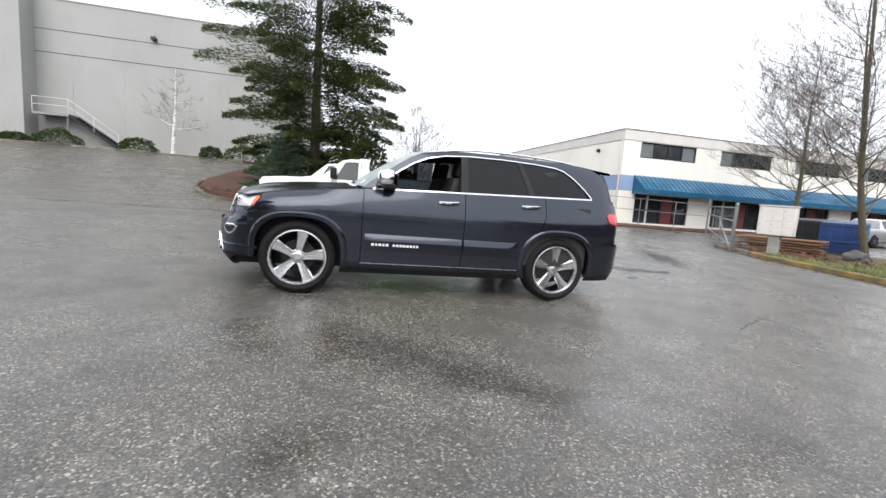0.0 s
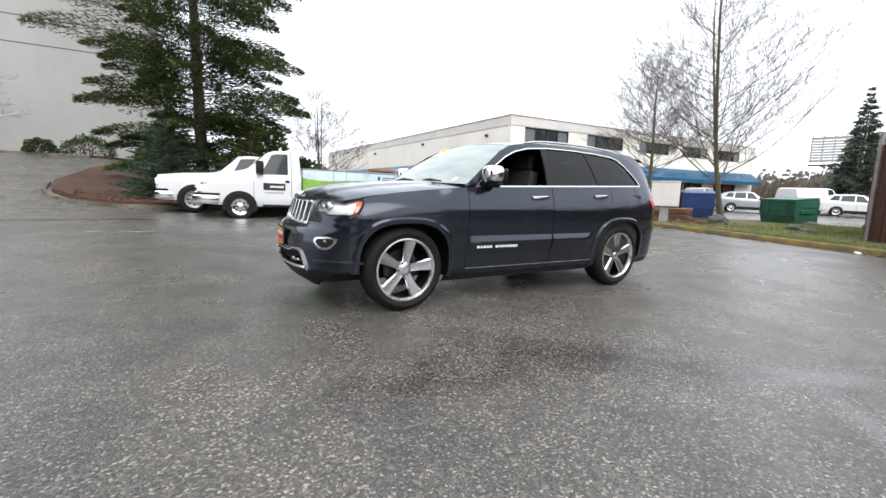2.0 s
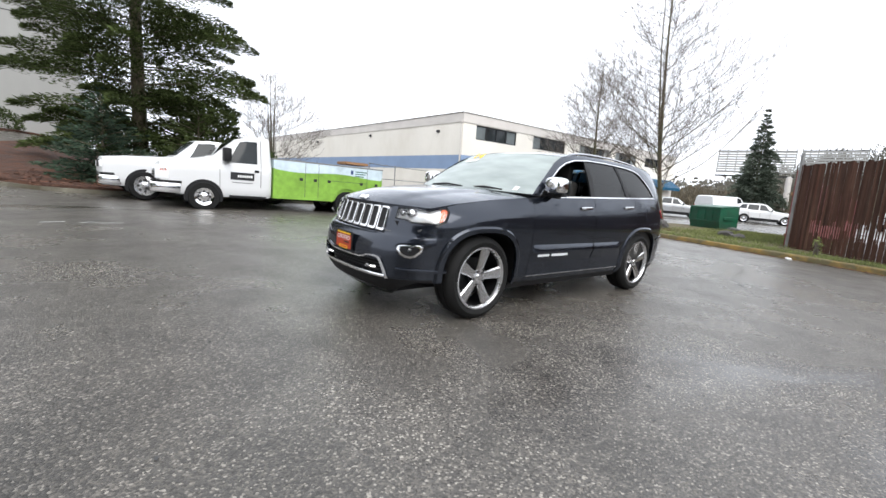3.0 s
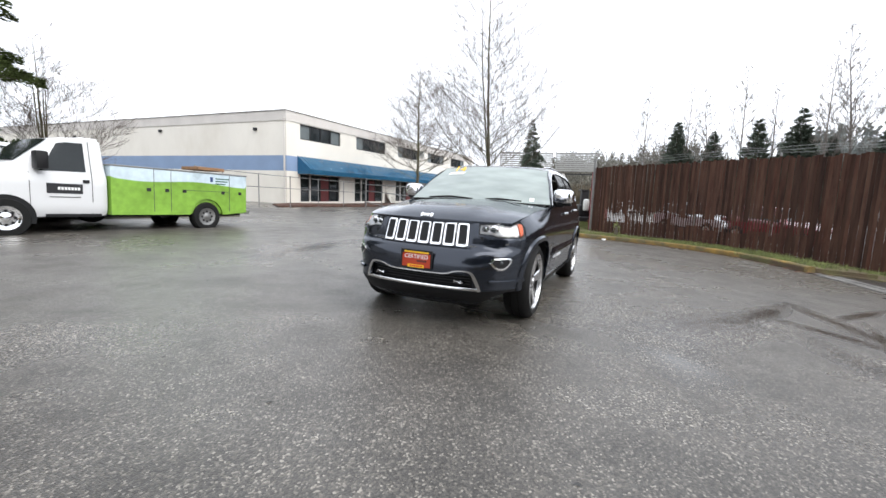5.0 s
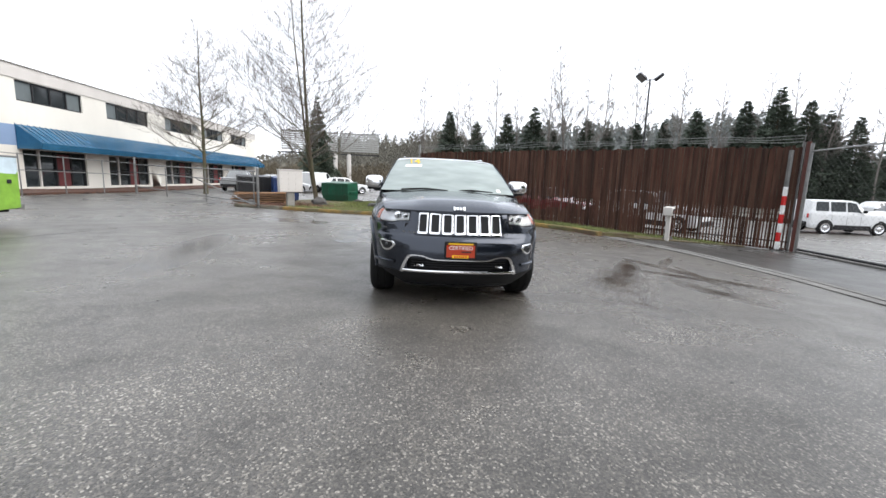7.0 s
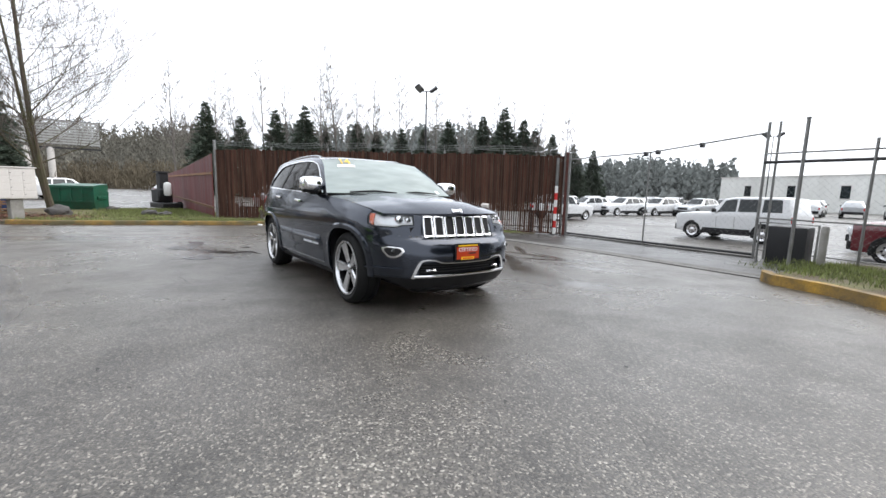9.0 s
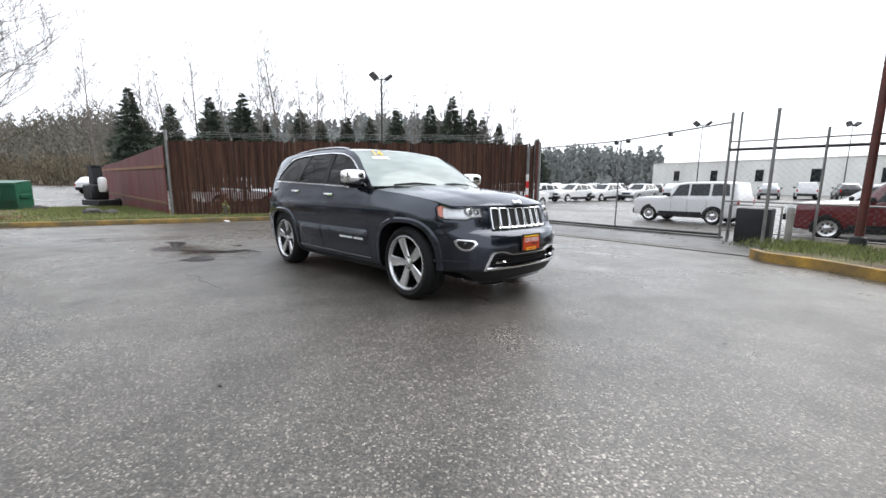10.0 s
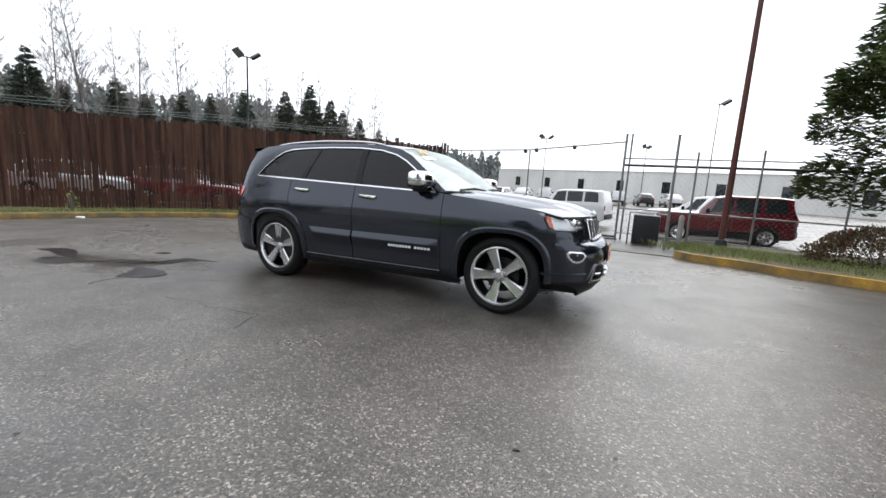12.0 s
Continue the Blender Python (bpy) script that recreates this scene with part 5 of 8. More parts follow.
def skin_point(q, z, off=0.0, mirror=1):
    s = 1 if q >= 0 else -1
    x, y, nx, ny = plan_at(abs(q))
    wf, ws, wr = (nx * nx if nx < 0 else 0), ny * ny, (nx * nx if nx > 0 else 0)
    inset = wf * interp(FRONT_IN, z) + ws * interp(SIDE_IN, z) + wr * interp(REAR_IN, z) - off
    # the fender rolls over into the hood
    if x < 0.6:
        top = interp(HOOD_EDGE, x)
        inset += 0.085 * ws * smooth(0.58, 0.1, x) * min(1.3, max(0.0, (z - top + 0.17) / 0.17)) ** 2
    return Vector((x - nx * inset, (y - ny * inset) * s * mirror, z))


def skin(outline, off=0.0, mirror=1, step=0.06, depth=0.02, holes=()):
    """A panel of the car's skin inside an outline of (q, z), with turned-in edges."""
    bm = B()
    bm.faces.new([bm.verts.new((q, 0, z)) for q, z in outline])
    qs, zs = [p[0] for p in outline], [p[1] for p in outline]
    cuts = []
    n = max(1, int((max(qs) - min(qs)) / step))
    cuts += [(0, min(qs) + (max(qs) - min(qs)) * k / n) for k in range(1, n)]
    zz = {0.36, 0.40, 0.68, 0.72, 0.745, 0.78, 0.83, 0.93, 0.97, 1.01, 1.06}
    n = max(1, int((max(zs) - min(zs)) / (step * 0.8)))
    zz |= {min(zs) + (max(zs) - min(zs)) * k / n for k in range(1, n)}
    for h in holes:
        cuts += [(0, h[0]), (0, h[1])]
        zz |= {h[2], h[3]}
    cuts += [(2, z) for z in sorted(zz) if min(zs) + 0.001 < z < max(zs) - 0.001]
    for ax, v in cuts:
        co, no = [0, 0, 0], [0, 0, 0]
        co[ax], no[ax] = v, 1
        bmesh.ops.bisect_plane(bm, geom=bm.verts[:] + bm.edges[:] + bm.faces[:], dist=1e-5, plane_co=co, plane_no=no)
    if holes:
        dead = []
        for f in bm.faces:
            c = f.calc_center_median()
            if any(h[0] < c.x < h[1] and h[2] < c.z < h[3] for h in holes):
                dead.append(f)
        bmesh.ops.delete(bm, geom=dead, context="FACES")
    inner = {}
    if depth:
        rim = [e for e in bm.edges if e.is_boundary]
        r = bmesh.ops.extrude_edge_only(bm, edges=rim)
        for v in r["geom"]:
            if isinstance(v, bmesh.types.BMVert):
                inner[v] = True
    for v in bm.verts:
        v.co = skin_point(v.co.x, v.co.z, off - (depth if v in inner else 0), mirror)
    bmesh.ops.recalc_face_normals(bm, faces=bm.faces)
    out = sum((f.normal.dot(f.calc_center_median() - Vector((1.5, 0, 0.8)))) * f.calc_area() for f in bm.faces)
    if out < 0:
        bmesh.ops.reverse_faces(bm, faces=bm.faces)
    return bm


def band_on_skin(inner, outer, off_in, off_out, mirror=1, closed=True, lift=0.0):
    """A raised band between two outlines of (q, z) with the same count."""
    bm = B()
    n = len(inner)
    rows = []
    for k in list(range(n)) + ([0] if closed else []):
        (a, b), (c, d) = inner[k], outer[k]
        rows.append([skin_point(a, b, off_in - 0.02, mirror), skin_point(a, b, off_in + lift, mirror), skin_point((a * 2 + c) / 3, (b * 2 + d) / 3, max(off_in, off_out) + lift, mirror),
                     skin_point((a + c * 2) / 3, (b + d * 2) / 3, max(off_in, off_out) + lift, mirror), skin_point(c, d, off_out + lift, mirror), skin_point(c, d, off_out - 0.02, mirror)])
    sheet(bm, rows)
    bmesh.ops.remove_doubles(bm, verts=bm.verts, dist=1e-5)
    bmesh.ops.recalc_face_normals(bm, faces=bm.faces)
    return bm


def arc_pts(cx, cz, r, a0, a1, n):
    return [(cx + r * math.cos(radians(a0 + (a1 - a0) * k / n)), cz + r * math.sin(radians(a0 + (a1 - a0) * k / n))) for k in range(n + 1)]


def arch_pts(cx, a, b, a0, a1, n, power=2.7):
    """A flat-topped wheel opening round the axle at (cx, 0.385)."""
    out = []
    for k in range(n + 1):
        t = radians(a0 + (a1 - a0) * k / n)
        c, d = math.cos(t), math.sin(t)
        r = (abs(c / a) ** power + abs(d / b) ** power) ** (-1 / power) if d > 0 else a / max(0.6, abs(c))
        out.append((cx + r * c, 0.385 + r * d))
    return out


def XQ(pts):
    return [(q_x(x), z) for x, z in pts]


def YQ(pts):
    return [(math.copysign(q_y(abs(y)), y), z) for y, z in pts]


def rounded(y0, y1, z0, z1, r, n=4):
    pts = []
    for cx, cz, a in ((y1 - r, z1 - r, 0), (y0 + r, z1 - r, 90), (y0 + r, z0 + r, 180), (y1 - r, z0 + r, 270)):
        pts += arc_pts(cx, cz, r, a, a + 90, n)
    return pts


def lettering(text, size, material, parent, m, depth=0.001, name="lettering", label=""):
    cu = bpy.data.curves.new(name, "FONT")
    cu.body, cu.size, cu.extrude, cu.align_x, cu.align_y = text, size, depth, "CENTER", "CENTER"
    tmp = new("tmp_text", cu)
    me = bpy.data.meshes.new_from_object(tmp.evaluated_get(bpy.context.evaluated_depsgraph_get()))
    bpy.data.objects.remove(tmp)
    me.materials.clear()
    me.materials.append(material)
    ob = new(name, me)
    ob.parent = parent
    ob.matrix_basis = m
    if label:
        ob["label"] = label
    return ob


def make_wheel(parent, m, r=0.382, rim=0.284, width=0.255, spokes=5, spoke_mat=None, name="wheel", disc=True, first=None):
    """An alloy wheel: tyre, barrel, spokes, hub cap and nuts; its face looks along -y."""
    w = new(name)
    w.parent, w.matrix_basis = parent, m
    h = width / 2
    prof = [(rim - 0.005, -h + 0.02), (rim + 0.012, -h + 0.004), (rim + 0.045, -h - 0.004), (r - 0.045, -h + 0.002), (r - 0.016, -h + 0.018), (r - 0.004, -h + 0.045), (r, -h + 0.075)]
    prof += [(r, -0.045), (r - 0.009, -0.042), (r - 0.009, -0.034), (r, -0.031), (r, 0.031), (r - 0.009, 0.034), (r - 0.009, 0.042), (r, 0.045)]
    prof += [(a, -b) for a, b in reversed(prof[:7])]
    part("tyre", lathe(B(), prof, 48, "y"), RUBBER, w)
    part("barrel", lathe(B(), [(rim - 0.006, -h + 0.02), (rim - 0.02, -h + 0.03), (rim - 0.035, 0), (rim - 0.02, h - 0.02), (rim - 0.006, h - 0.02)], 40, "y"), ALLOY_DARK, w)
    part("rim_lip", lathe(B(), [(rim + 0.004, -h + 0.014), (rim + 0.002, -h + 0.002), (rim - 0.012, -h + 0.0), (rim - 0.022, -h + 0.012), (rim - 0.026, -h + 0.04), (rim - 0.006, -h + 0.04)], 48, "y", closed=True), ALLOY_LIP, w, "satin rim lip")
    if disc:
        part("brake_disc", lathe(B(), [(0.0, 0.0), (0.17, 0.0), (0.17, 0.02), (0.0, 0.02)], 32, "y"), ALLOY_DARK, w)
    for k in range(spokes):
        bm = B()
        a = 2 * math.pi * k / spokes + math.pi / 2
        rows = []
        for u in (0.045, 0.075, 0.12, 0.17, 0.215, rim - 0.016):
            hw = (0.034 + 0.026 * ((u - 0.045) / (rim - 0.06)) ** 1.2) * rim / 0.272
            y = -h + 0.008 + 0.034 * (1 - (u / rim)) ** 1.0 + 0.006
            rows.append([(u, y + 0.045, -hw * 0.8), (u, y + 0.012, -hw), (u, y, -hw * 0.78), (u, y + 0.005, 0), (u, y, hw * 0.78), (u, y + 0.012, hw), (u, y + 0.045, hw * 0.8)])
        sheet(bm, [[Vector((p[0] * math.cos(a) - p[2] * math.sin(a), p[1], p[0] * math.sin(a) + p[2] * math.cos(a))) for p in r_] for r_ in rows])
        bmesh.ops.recalc_face_normals(bm, faces=bm.faces)
        part("spoke", bm, spoke_mat or ALLOY, w)
    yc = -h + 0.04
    part("hub", lathe(B(), [(0.0, yc - 0.012), (0.03, yc - 0.012), (0.036, yc - 0.004), (0.078, yc + 0.006), (0.085, yc + 0.05), (0.0, yc + 0.05)], 24, "y"), spoke_mat or ALLOY, w)
    for k in range(5):
        a = 2 * math.pi * (k + 0.5) / 5 + math.pi / 2
        part("nut", lathe(B(), [(0.0, -0.008), (0.009, -0.008), (0.011, 0.02), (0, 0.02)], 6, "y", (0.062 * math.cos(a), yc + 0.0, 0.062 * math.sin(a))), DARK_STEEL, w)
    return w


ARCH_A, ARCH_B = 0.438, 0.425


def suv():
    slope = pose(0.0, 0.02, gz(0, 0), 0.8, 1.03, 0)
    t = thing("suv", "dark slate-blue metallic SUV with chrome trim parked on wet asphalt", "car", slope)
    sill = 0.30
    fa = [(x, z) for x, z in arch_pts(0.0, ARCH_A, ARCH_B, 200, -10, 40)]
    ra = [(x, z) for x, z in arch_pts(2.915, ARCH_A, ARCH_B, 190, -10, 36)]
    edge = HOOD_EDGE[1:]
    for s, sd in ((1, "right"), (-1, "left")):
        # front fender
        o = [(-0.505, 0.70), (-0.502, 0.835), (-0.43, 0.875), (-0.385, 0.96), (-0.40, 0.999)] + edge[1:] + [(0.625, 1.13), (0.625, sill)] + [p for p in reversed(fa) if p[1] > sill and p[0] > 0.0] + [p for p in reversed(fa) if p[0] <= 0.0 and p[1] > 0.375] + [(-0.45, 0.37), (-0.505, 0.365), (-0.506, 0.45)]
        o = [p for i, p in enumerate(o) if i == 0 or p != o[i - 1]]
        part("fender", skin(XQ(o), 0, s), BODY_PAINT, t)
        # doors
        fd = [(0.632, sill), (0.632, 1.14), (1.728, 1.185), (1.728, sill)]
        d1 = part("front_door", skin(XQ(fd), 0, s), BODY_PAINT, t)
        rd = [(1.737, sill), (1.737, 1.185), (2.70, 1.222), (2.71, 1.0), (2.66, 0.87), (2.54, 0.74), (2.455, 0.58), (2.42, sill)]
        d2 = part("rear_door", skin(XQ(rd), 0, s), BODY_PAINT, t)
        # rear quarter
        rq = [(2.43, sill + 0.01), (2.463, 0.58)] + [(2.549, 0.735), (2.668, 0.865), (2.718, 1.0), (2.708, 1.225), (3.33, 1.245), (3.64, 1.25), (3.80, 1.09), (3.83, 0.93), (3.76, 0.9), (3.73, 0.74)]
        arch = [p for p in reversed(ra) if p[1] > 0.40]
        rq = rq + [(3.42, 0.70), (3.36, 0.42)] + arch + [(2.455, 0.34)]
        part("rear_quarter", skin(XQ(rq), 0, s), BODY_PAINT, t)
        # sill strip, dark lower with a bright line
        part("sill", skin(XQ([(0.42, 0.235), (0.42, 0.296), (2.47, 0.296), (2.47, 0.235)]), -0.002, s), BLACK_PLASTIC, t)
        part("sill_line", band_on_skin(XQ([(0.63 + 1.8 * k / 20, 0.352) for k in range(21)]), XQ([(0.63 + 1.8 * k / 20, 0.36) for k in range(21)]), 0.003, 0.003, s, False), CHROME, t, "thin bright sill line")
        # wheel arch flares and liners
        for cx in (0.0, 2.915):
            a0, a1 = (183, -12) if cx == 0 else (192, -4)
            inn = XQ(arch_pts(cx, ARCH_A - 0.008, ARCH_B - 0.006, a0, a1, 40))
            out = XQ(arch_pts(cx, ARCH_A + 0.056, ARCH_B + 0.046, a0, a1, 40))
            part("arch_flare", band_on_skin(inn, out, 0.020, 0.004, s, False), BODY_PAINT, t)
            bm = B()
            rows = []
            lip = arch_pts(cx, ARCH_A - 0.004, ARCH_B - 0.003, 186, -8, 30)
            for px, pz in lip:
                yo = abs(skin_point(q_x(px), min(0.8, max(0.35, pz))).y) - 0.012
                rows.append([(px, s * yy, pz) for yy in (yo, 0.6)])
            sheet(bm, rows)
            bm.faces.new([bm.verts.new((px, s * 0.6, pz)) for px, pz in lip])
            part("arch_liner", bm, BLACK_PLASTIC, t)
        # body-side strip that catches the light, and the badge as plain bars
        for x0, x1, dd in ((0.66, 1.72, d1), (1.745, 2.40, d2)):
            n = 16
            rows = []
            for k in range(n + 1):
                f = k / n
                x = x0 + (x1 - x0) * f
                e = smooth(0.0, 0.09, x - 0.64) * smooth(0.0, 0.14, 2.42 - x)
                rows.append([skin_point(q_x(x), z, o * e, s) for z, o in ((0.47, -0.004), (0.54, 0.007), (0.59, 0.021), (0.603, 0.026), (0.612, 0.024), (0.674, 0.003), (0.682, -0.006))])
            bm = B()
            sheet(bm, rows)
            bmesh.ops.recalc_face_normals(bm, faces=bm.faces)
            part("side_moulding", bm, BODY_PAINT, dd)
        x = 0.735
        for w in (0.032, 0.028, 0.03, 0.03, 0.032, 0, 0.03, 0.028, 0.026, 0.03, 0.03, 0.028, 0.026, 0.026):
            if w:
                part("badge_bar", skin(XQ([(x, 0.555), (x, 0.579), (x + w - 0.004, 0.579), (x + w - 0.004, 0.555)]), 0.024, s, 0.05, 0.008), LAMP_BOWL, d1, "bright badge bar")
            x += (w or 0.026) + 0.008
        # handles
        for x0, z0, dd in ((1.43, 1.058, d1), (2.40, 1.092, d2)):
            bm = B()
            rows = []
            for k in range(9):
                f = k / 8
                lift = 0.006 + 0.034 * math.sin(math.pi * min(1, max(0, (f * 1.12 - 0.06)))) ** 0.5
                c = skin_point(q_x(x0 + 0.23 * f), z0 + 0.012 * f, lift, s)
                ny = Vector((0, s, 0))
                rows.append([c + Vector((0, 0, 0.016 * math.cos(a))) + ny * 0.011 * math.sin(a) for a in (0, 1.05, 2.1, 3.14, 4.2, 5.24, 6.283)])
            sheet(bm, rows)
            bmesh.ops.recalc_face_normals(bm, faces=bm.faces)
            part("handle", bm, CHROME, dd, "chrome handle")
        # glasshouse
        inner = [(0.745, 1.158), (0.87, 1.262), (1.0, 1.362), (1.15, 1.458), (1.3, 1.525), (1.5, 1.573), (1.8, 1.598), (2.2, 1.604), (2.6, 1.594), (2.86, 1.575), (2.98, 1.545), (3.10, 1.47), (3.24, 1.35), (3.325, 1.262), (3.335, 1.243)]
        outer = [(0.60, 1.15), (0.78, 1.29), (0.95, 1.415), (1.10, 1.52), (1.26, 1.592), (1.48, 1.632), (1.8, 1.655), (2.2, 1.662), (2.6, 1.655), (2.9, 1.652), (3.15, 1.642), (3.40, 1.622), (3.58, 1.55), (3.66, 1.40), (3.67, 1.25)]
        bm = B()
        rows = []
        for (a, b), (c, d) in zip(inner, outer):
            rows.append([skin_point(q_x(a + (c - a) * f), b + (d - b) * f, 0.0, s) for f in (0, 0.25, 0.5, 0.75, 1)])
        sheet(bm, rows)
        bmesh.ops.recalc_face_normals(bm, faces=bm.faces)
        bmesh.ops.solidify(bm, geom=bm.faces[:], thickness=0.012)
        part("roof_side", bm, BODY_PAINT, t)
        # pillars between the panes
        part("door_pillar", skin(XQ([(1.675, 1.17), (1.69, 1.588), (1.765, 1.592), (1.765, 1.175)]), -0.006, s), BLACK_PLASTIC, t)
        part("door_pillar", skin(XQ([(2.515, 1.20), (2.375, 1.597), (2.43, 1.597), (2.585, 1.205)]), -0.006, s), BLACK_PLASTIC, t)
        # panes
        panes = [("front_pane", [(0.75, 1.15), (0.87, 1.26), (1.0, 1.36), (1.15, 1.456), (1.3, 1.522), (1.5, 1.57), (1.68, 1.585), (1.675, 1.17)]),
                 ("rear_pane", [(1.765, 1.172), (1.765, 1.592), (2.2, 1.60), (2.375, 1.597), (2.515, 1.20)]),
                 ("quarter_pane", [(2.585, 1.20), (2.43, 1.597), (2.6, 1.592), (2.86, 1.573), (2.98, 1.543), (3.10, 1.468), (3.24, 1.35), (3.32, 1.262), (3.33, 1.24)])]
        for nm, oo in panes:
            if nm == "front_pane" and s < 0:
                continue
            p = part(nm, skin(XQ(oo), -0.012, s, 0.12, 0.004), TINT, t, "dark tinted pane")
        # bright trim round the windows
        belt = [(0.72 + 2.62 * k / 30, 1.142 + 0.0975 * k / 30) for k in range(31)]
        part("belt_trim", band_on_skin(XQ(belt), XQ([(x, z + 0.013) for x, z in belt]), 0.004, 0.004, s, False), CHROME, t, "chrome belt trim")
        ring_in = inner
        ring_out = []
        for i, (a, b) in enumerate(inner):
            p0, p1 = Vector(inner[max(0, i - 1)]), Vector(inner[min(len(inner) - 1, i + 1)])
            dd = (p1 - p0).normalized()
            ring_out.append((a - dd.y * 0.011, b + dd.x * 0.011))
        part("window_trim", band_on_skin(XQ(ring_in), XQ(ring_out), 0.005, 0.005, s, False), CHROME, t, "chrome window trim")
        # tail lamp, rear bumper side
        part("tail_lamp", skin(XQ([(3.60, 0.985), (3.555, 1.07), (3.60, 1.095), (3.75, 1.10), (3.87, 1.085), (3.90, 0.955), (3.76, 0.95)]), 0.008, s, 0.05, 0.02), RED_LENS, t, "red tail lamp")
        if s < 0:
            part("fuel_flap", skin(XQ([(2.99, 0.965), (2.985, 1.05), (3.0, 1.065), (3.14, 1.07), (3.155, 1.055), (3.16, 0.97), (3.145, 0.955), (3.005, 0.95)]), 0.0035, s, 0.02, 0.006), BODY_PAINT, t)
        part("mirror_foot", box(B(), 0.83, 0.95, s * 0.95 - 0.05, s * 0.95 + 0.05, 1.145, 1.19, 0.015), BLACK_PLASTIC, t)
        # mirror
        bm = B()
        bmesh.ops.create_uvsphere(bm, u_segments=20, v_segments=12, radius=1)
        for v in bm.verts:
            x, y, z = v.co
            x = math.copysign(abs(x) ** 0.7, x) * (0.115 if x < 0 else 0.075)
            y = math.copysign(abs(y) ** 0.5, y) * 0.122
            z = math.copysign(abs(z) ** 0.48, z) * (0.095 if z > 0 else 0.075)
            v.co = (0.865 + x + 0.02 * y * s / 0.1 * s, s * 0.99 + y, 1.26 + z * (1 - 0.5 * y * s) + 0.03 * y * s)
        mi = part("mirror", bm, CHROME, t, "chrome door mirror cap")
        part("mirror_base", box(B(), 0.83, 0.925, s * 0.975 - 0.11, s * 0.975 + 0.11, 1.165, 1.195, 0.012), BLACK_PLASTIC, mi)
        part("mirror_face", box(B(), 0.945, 0.951, s * 0.99 - 0.095, s * 0.99 + 0.095, 1.195, 1.325, 0.002), HOUSE_GLASS, mi)
        # roof rail
        pts = []
        for k in range(13):
            f = k / 12
            x = 1.55 + 1.75 * f
            z = interp([(1.5, 1.645), (1.9, 1.668), (2.5, 1.672), (3.0, 1.652), (3.4, 1.615)], x) + 0.022 * math.sin(math.pi * min(1, max(0, f))) ** 0.35
            pts.append((x, s * (0.60 - 0.02 * f), z))
        part("roof_rail", tube(B(), pts, [0.01] + [0.013] * 11 + [0.01], 8), ALLOY, t, "satin silver roof rail")
        # lamps: a deep housing with projectors under a clear lens, amber at the fender end
        top_in, top_out = (0.565, 0.957), (-0.40, 0.985)
        o = YQ([(0.560, 0.868), top_in, (0.66, 0.967), (0.74, 0.975)]) + XQ([(-0.60, 0.980), (-0.50, 0.986), top_out, (-0.392, 0.962), (-0.435, 0.885), (-0.50, 0.853)]) + YQ([(0.79, 0.846), (0.735, 0.846), (0.69, 0.864)])
        hl = part("headlamp", skin(o, -0.03, s, 0.03, 0.02), LAMP_BOWL, t, "clear headlamp with silver reflector")
        mid_q, mid_z = sum(p[0] for p in o) / len(o), sum(p[1] for p in o) / len(o)
        shrunk = [(q + (mid_q - q) * 0.05, z + (mid_z - z) * 0.11) for q, z in o]
        part("lamp_bezel", band_on_skin(shrunk, o, -0.012, 0.003, s, True), BLACK_PLASTIC, hl, "black lamp surround")
        for yy, zz, rr in ((0.625, 0.915, 0.026), (0.715, 0.918, 0.034)):
            c = skin_point(q_y(yy), zz, -0.026)
            c.y *= s
            part("projector", lathe(B(), [(0.0, -0.012), (rr * 0.6, -0.02), (rr, -0.016), (rr * 1.25, -0.004), (rr * 1.3, 0.03)], 18, "x", c), CHROME, hl)
            part("projector_glass", lathe(B(), [(0.0, -0.034), (rr * 0.45, -0.03), (rr * 0.66, -0.018)], 16, "x", c), HOUSE_GLASS, hl)
        part("amber_marker", skin(XQ([(-0.487, 0.876), (-0.452, 0.974), (-0.412, 0.976), (-0.405, 0.962), (-0.445, 0.892), (-0.475, 0.872)]), -0.010, s, 0.03, 0.012), AMBER, hl, "amber side marker")
        lower = YQ([(0.575, 0.879), (0.69, 0.876), (0.735, 0.859), (0.79, 0.859)]) + XQ([(-0.53, 0.866)])
        part("daytime_strip", band_on_skin(lower, [(q, z + 0.012) for q, z in lower], -0.016, -0.016, s, False), WHITE_INK, hl, "white daytime light strip")
        part("lens", skin(shrunk, -0.002, s, 0.03, 0.004), LENS, hl, "clear lens")
        # dark seam between the bumper and the panel under the lamp
        seam = YQ([(0.475, 0.752), (0.60, 0.758), (0.72, 0.770), (0.80, 0.788)]) + XQ([(-0.62, 0.803), (-0.50, 0.838), (-0.445, 0.868)])
        part("bumper_seam", band_on_skin(seam, [(q, z + 0.013) for q, z in seam], 0.003, 0.003, s, False), DARK_JOINT, t)
        # fog lamp with chrome surround
        fo = YQ([(0.655, 0.63), (0.672, 0.66), (0.70, 0.667), (0.76, 0.672), (0.80, 0.675), (0.822, 0.66), (0.815, 0.62), (0.785, 0.575), (0.755, 0.562), (0.72, 0.567), (0.69, 0.585)])
        cq, cz = sum(p[0] for p in fo) / len(fo), sum(p[1] for p in fo) / len(fo)
        fi = [(cq + (q - cq) * 0.76, cz + (z - cz) * 0.70) for q, z in fo]
        fg = part("fog_lamp", band_on_skin(fi, fo, 0.006, 0.004, s, True), CHROME, t, "chrome-ringed fog lamp")
        part("fog_bezel", skin(fi, 0.003, s, 0.05, 0.02), BLACK_PLASTIC, fg)
        c = skin_point(cq, cz + 0.004, -0.012)
        c.y *= s
        part("fog_lens", lathe(B(), [(0.0, -0.022), (0.018, -0.021), (0.024, -0.012), (0.024, 0.01)], 14, "x", c), HOUSE_GLASS, fg)
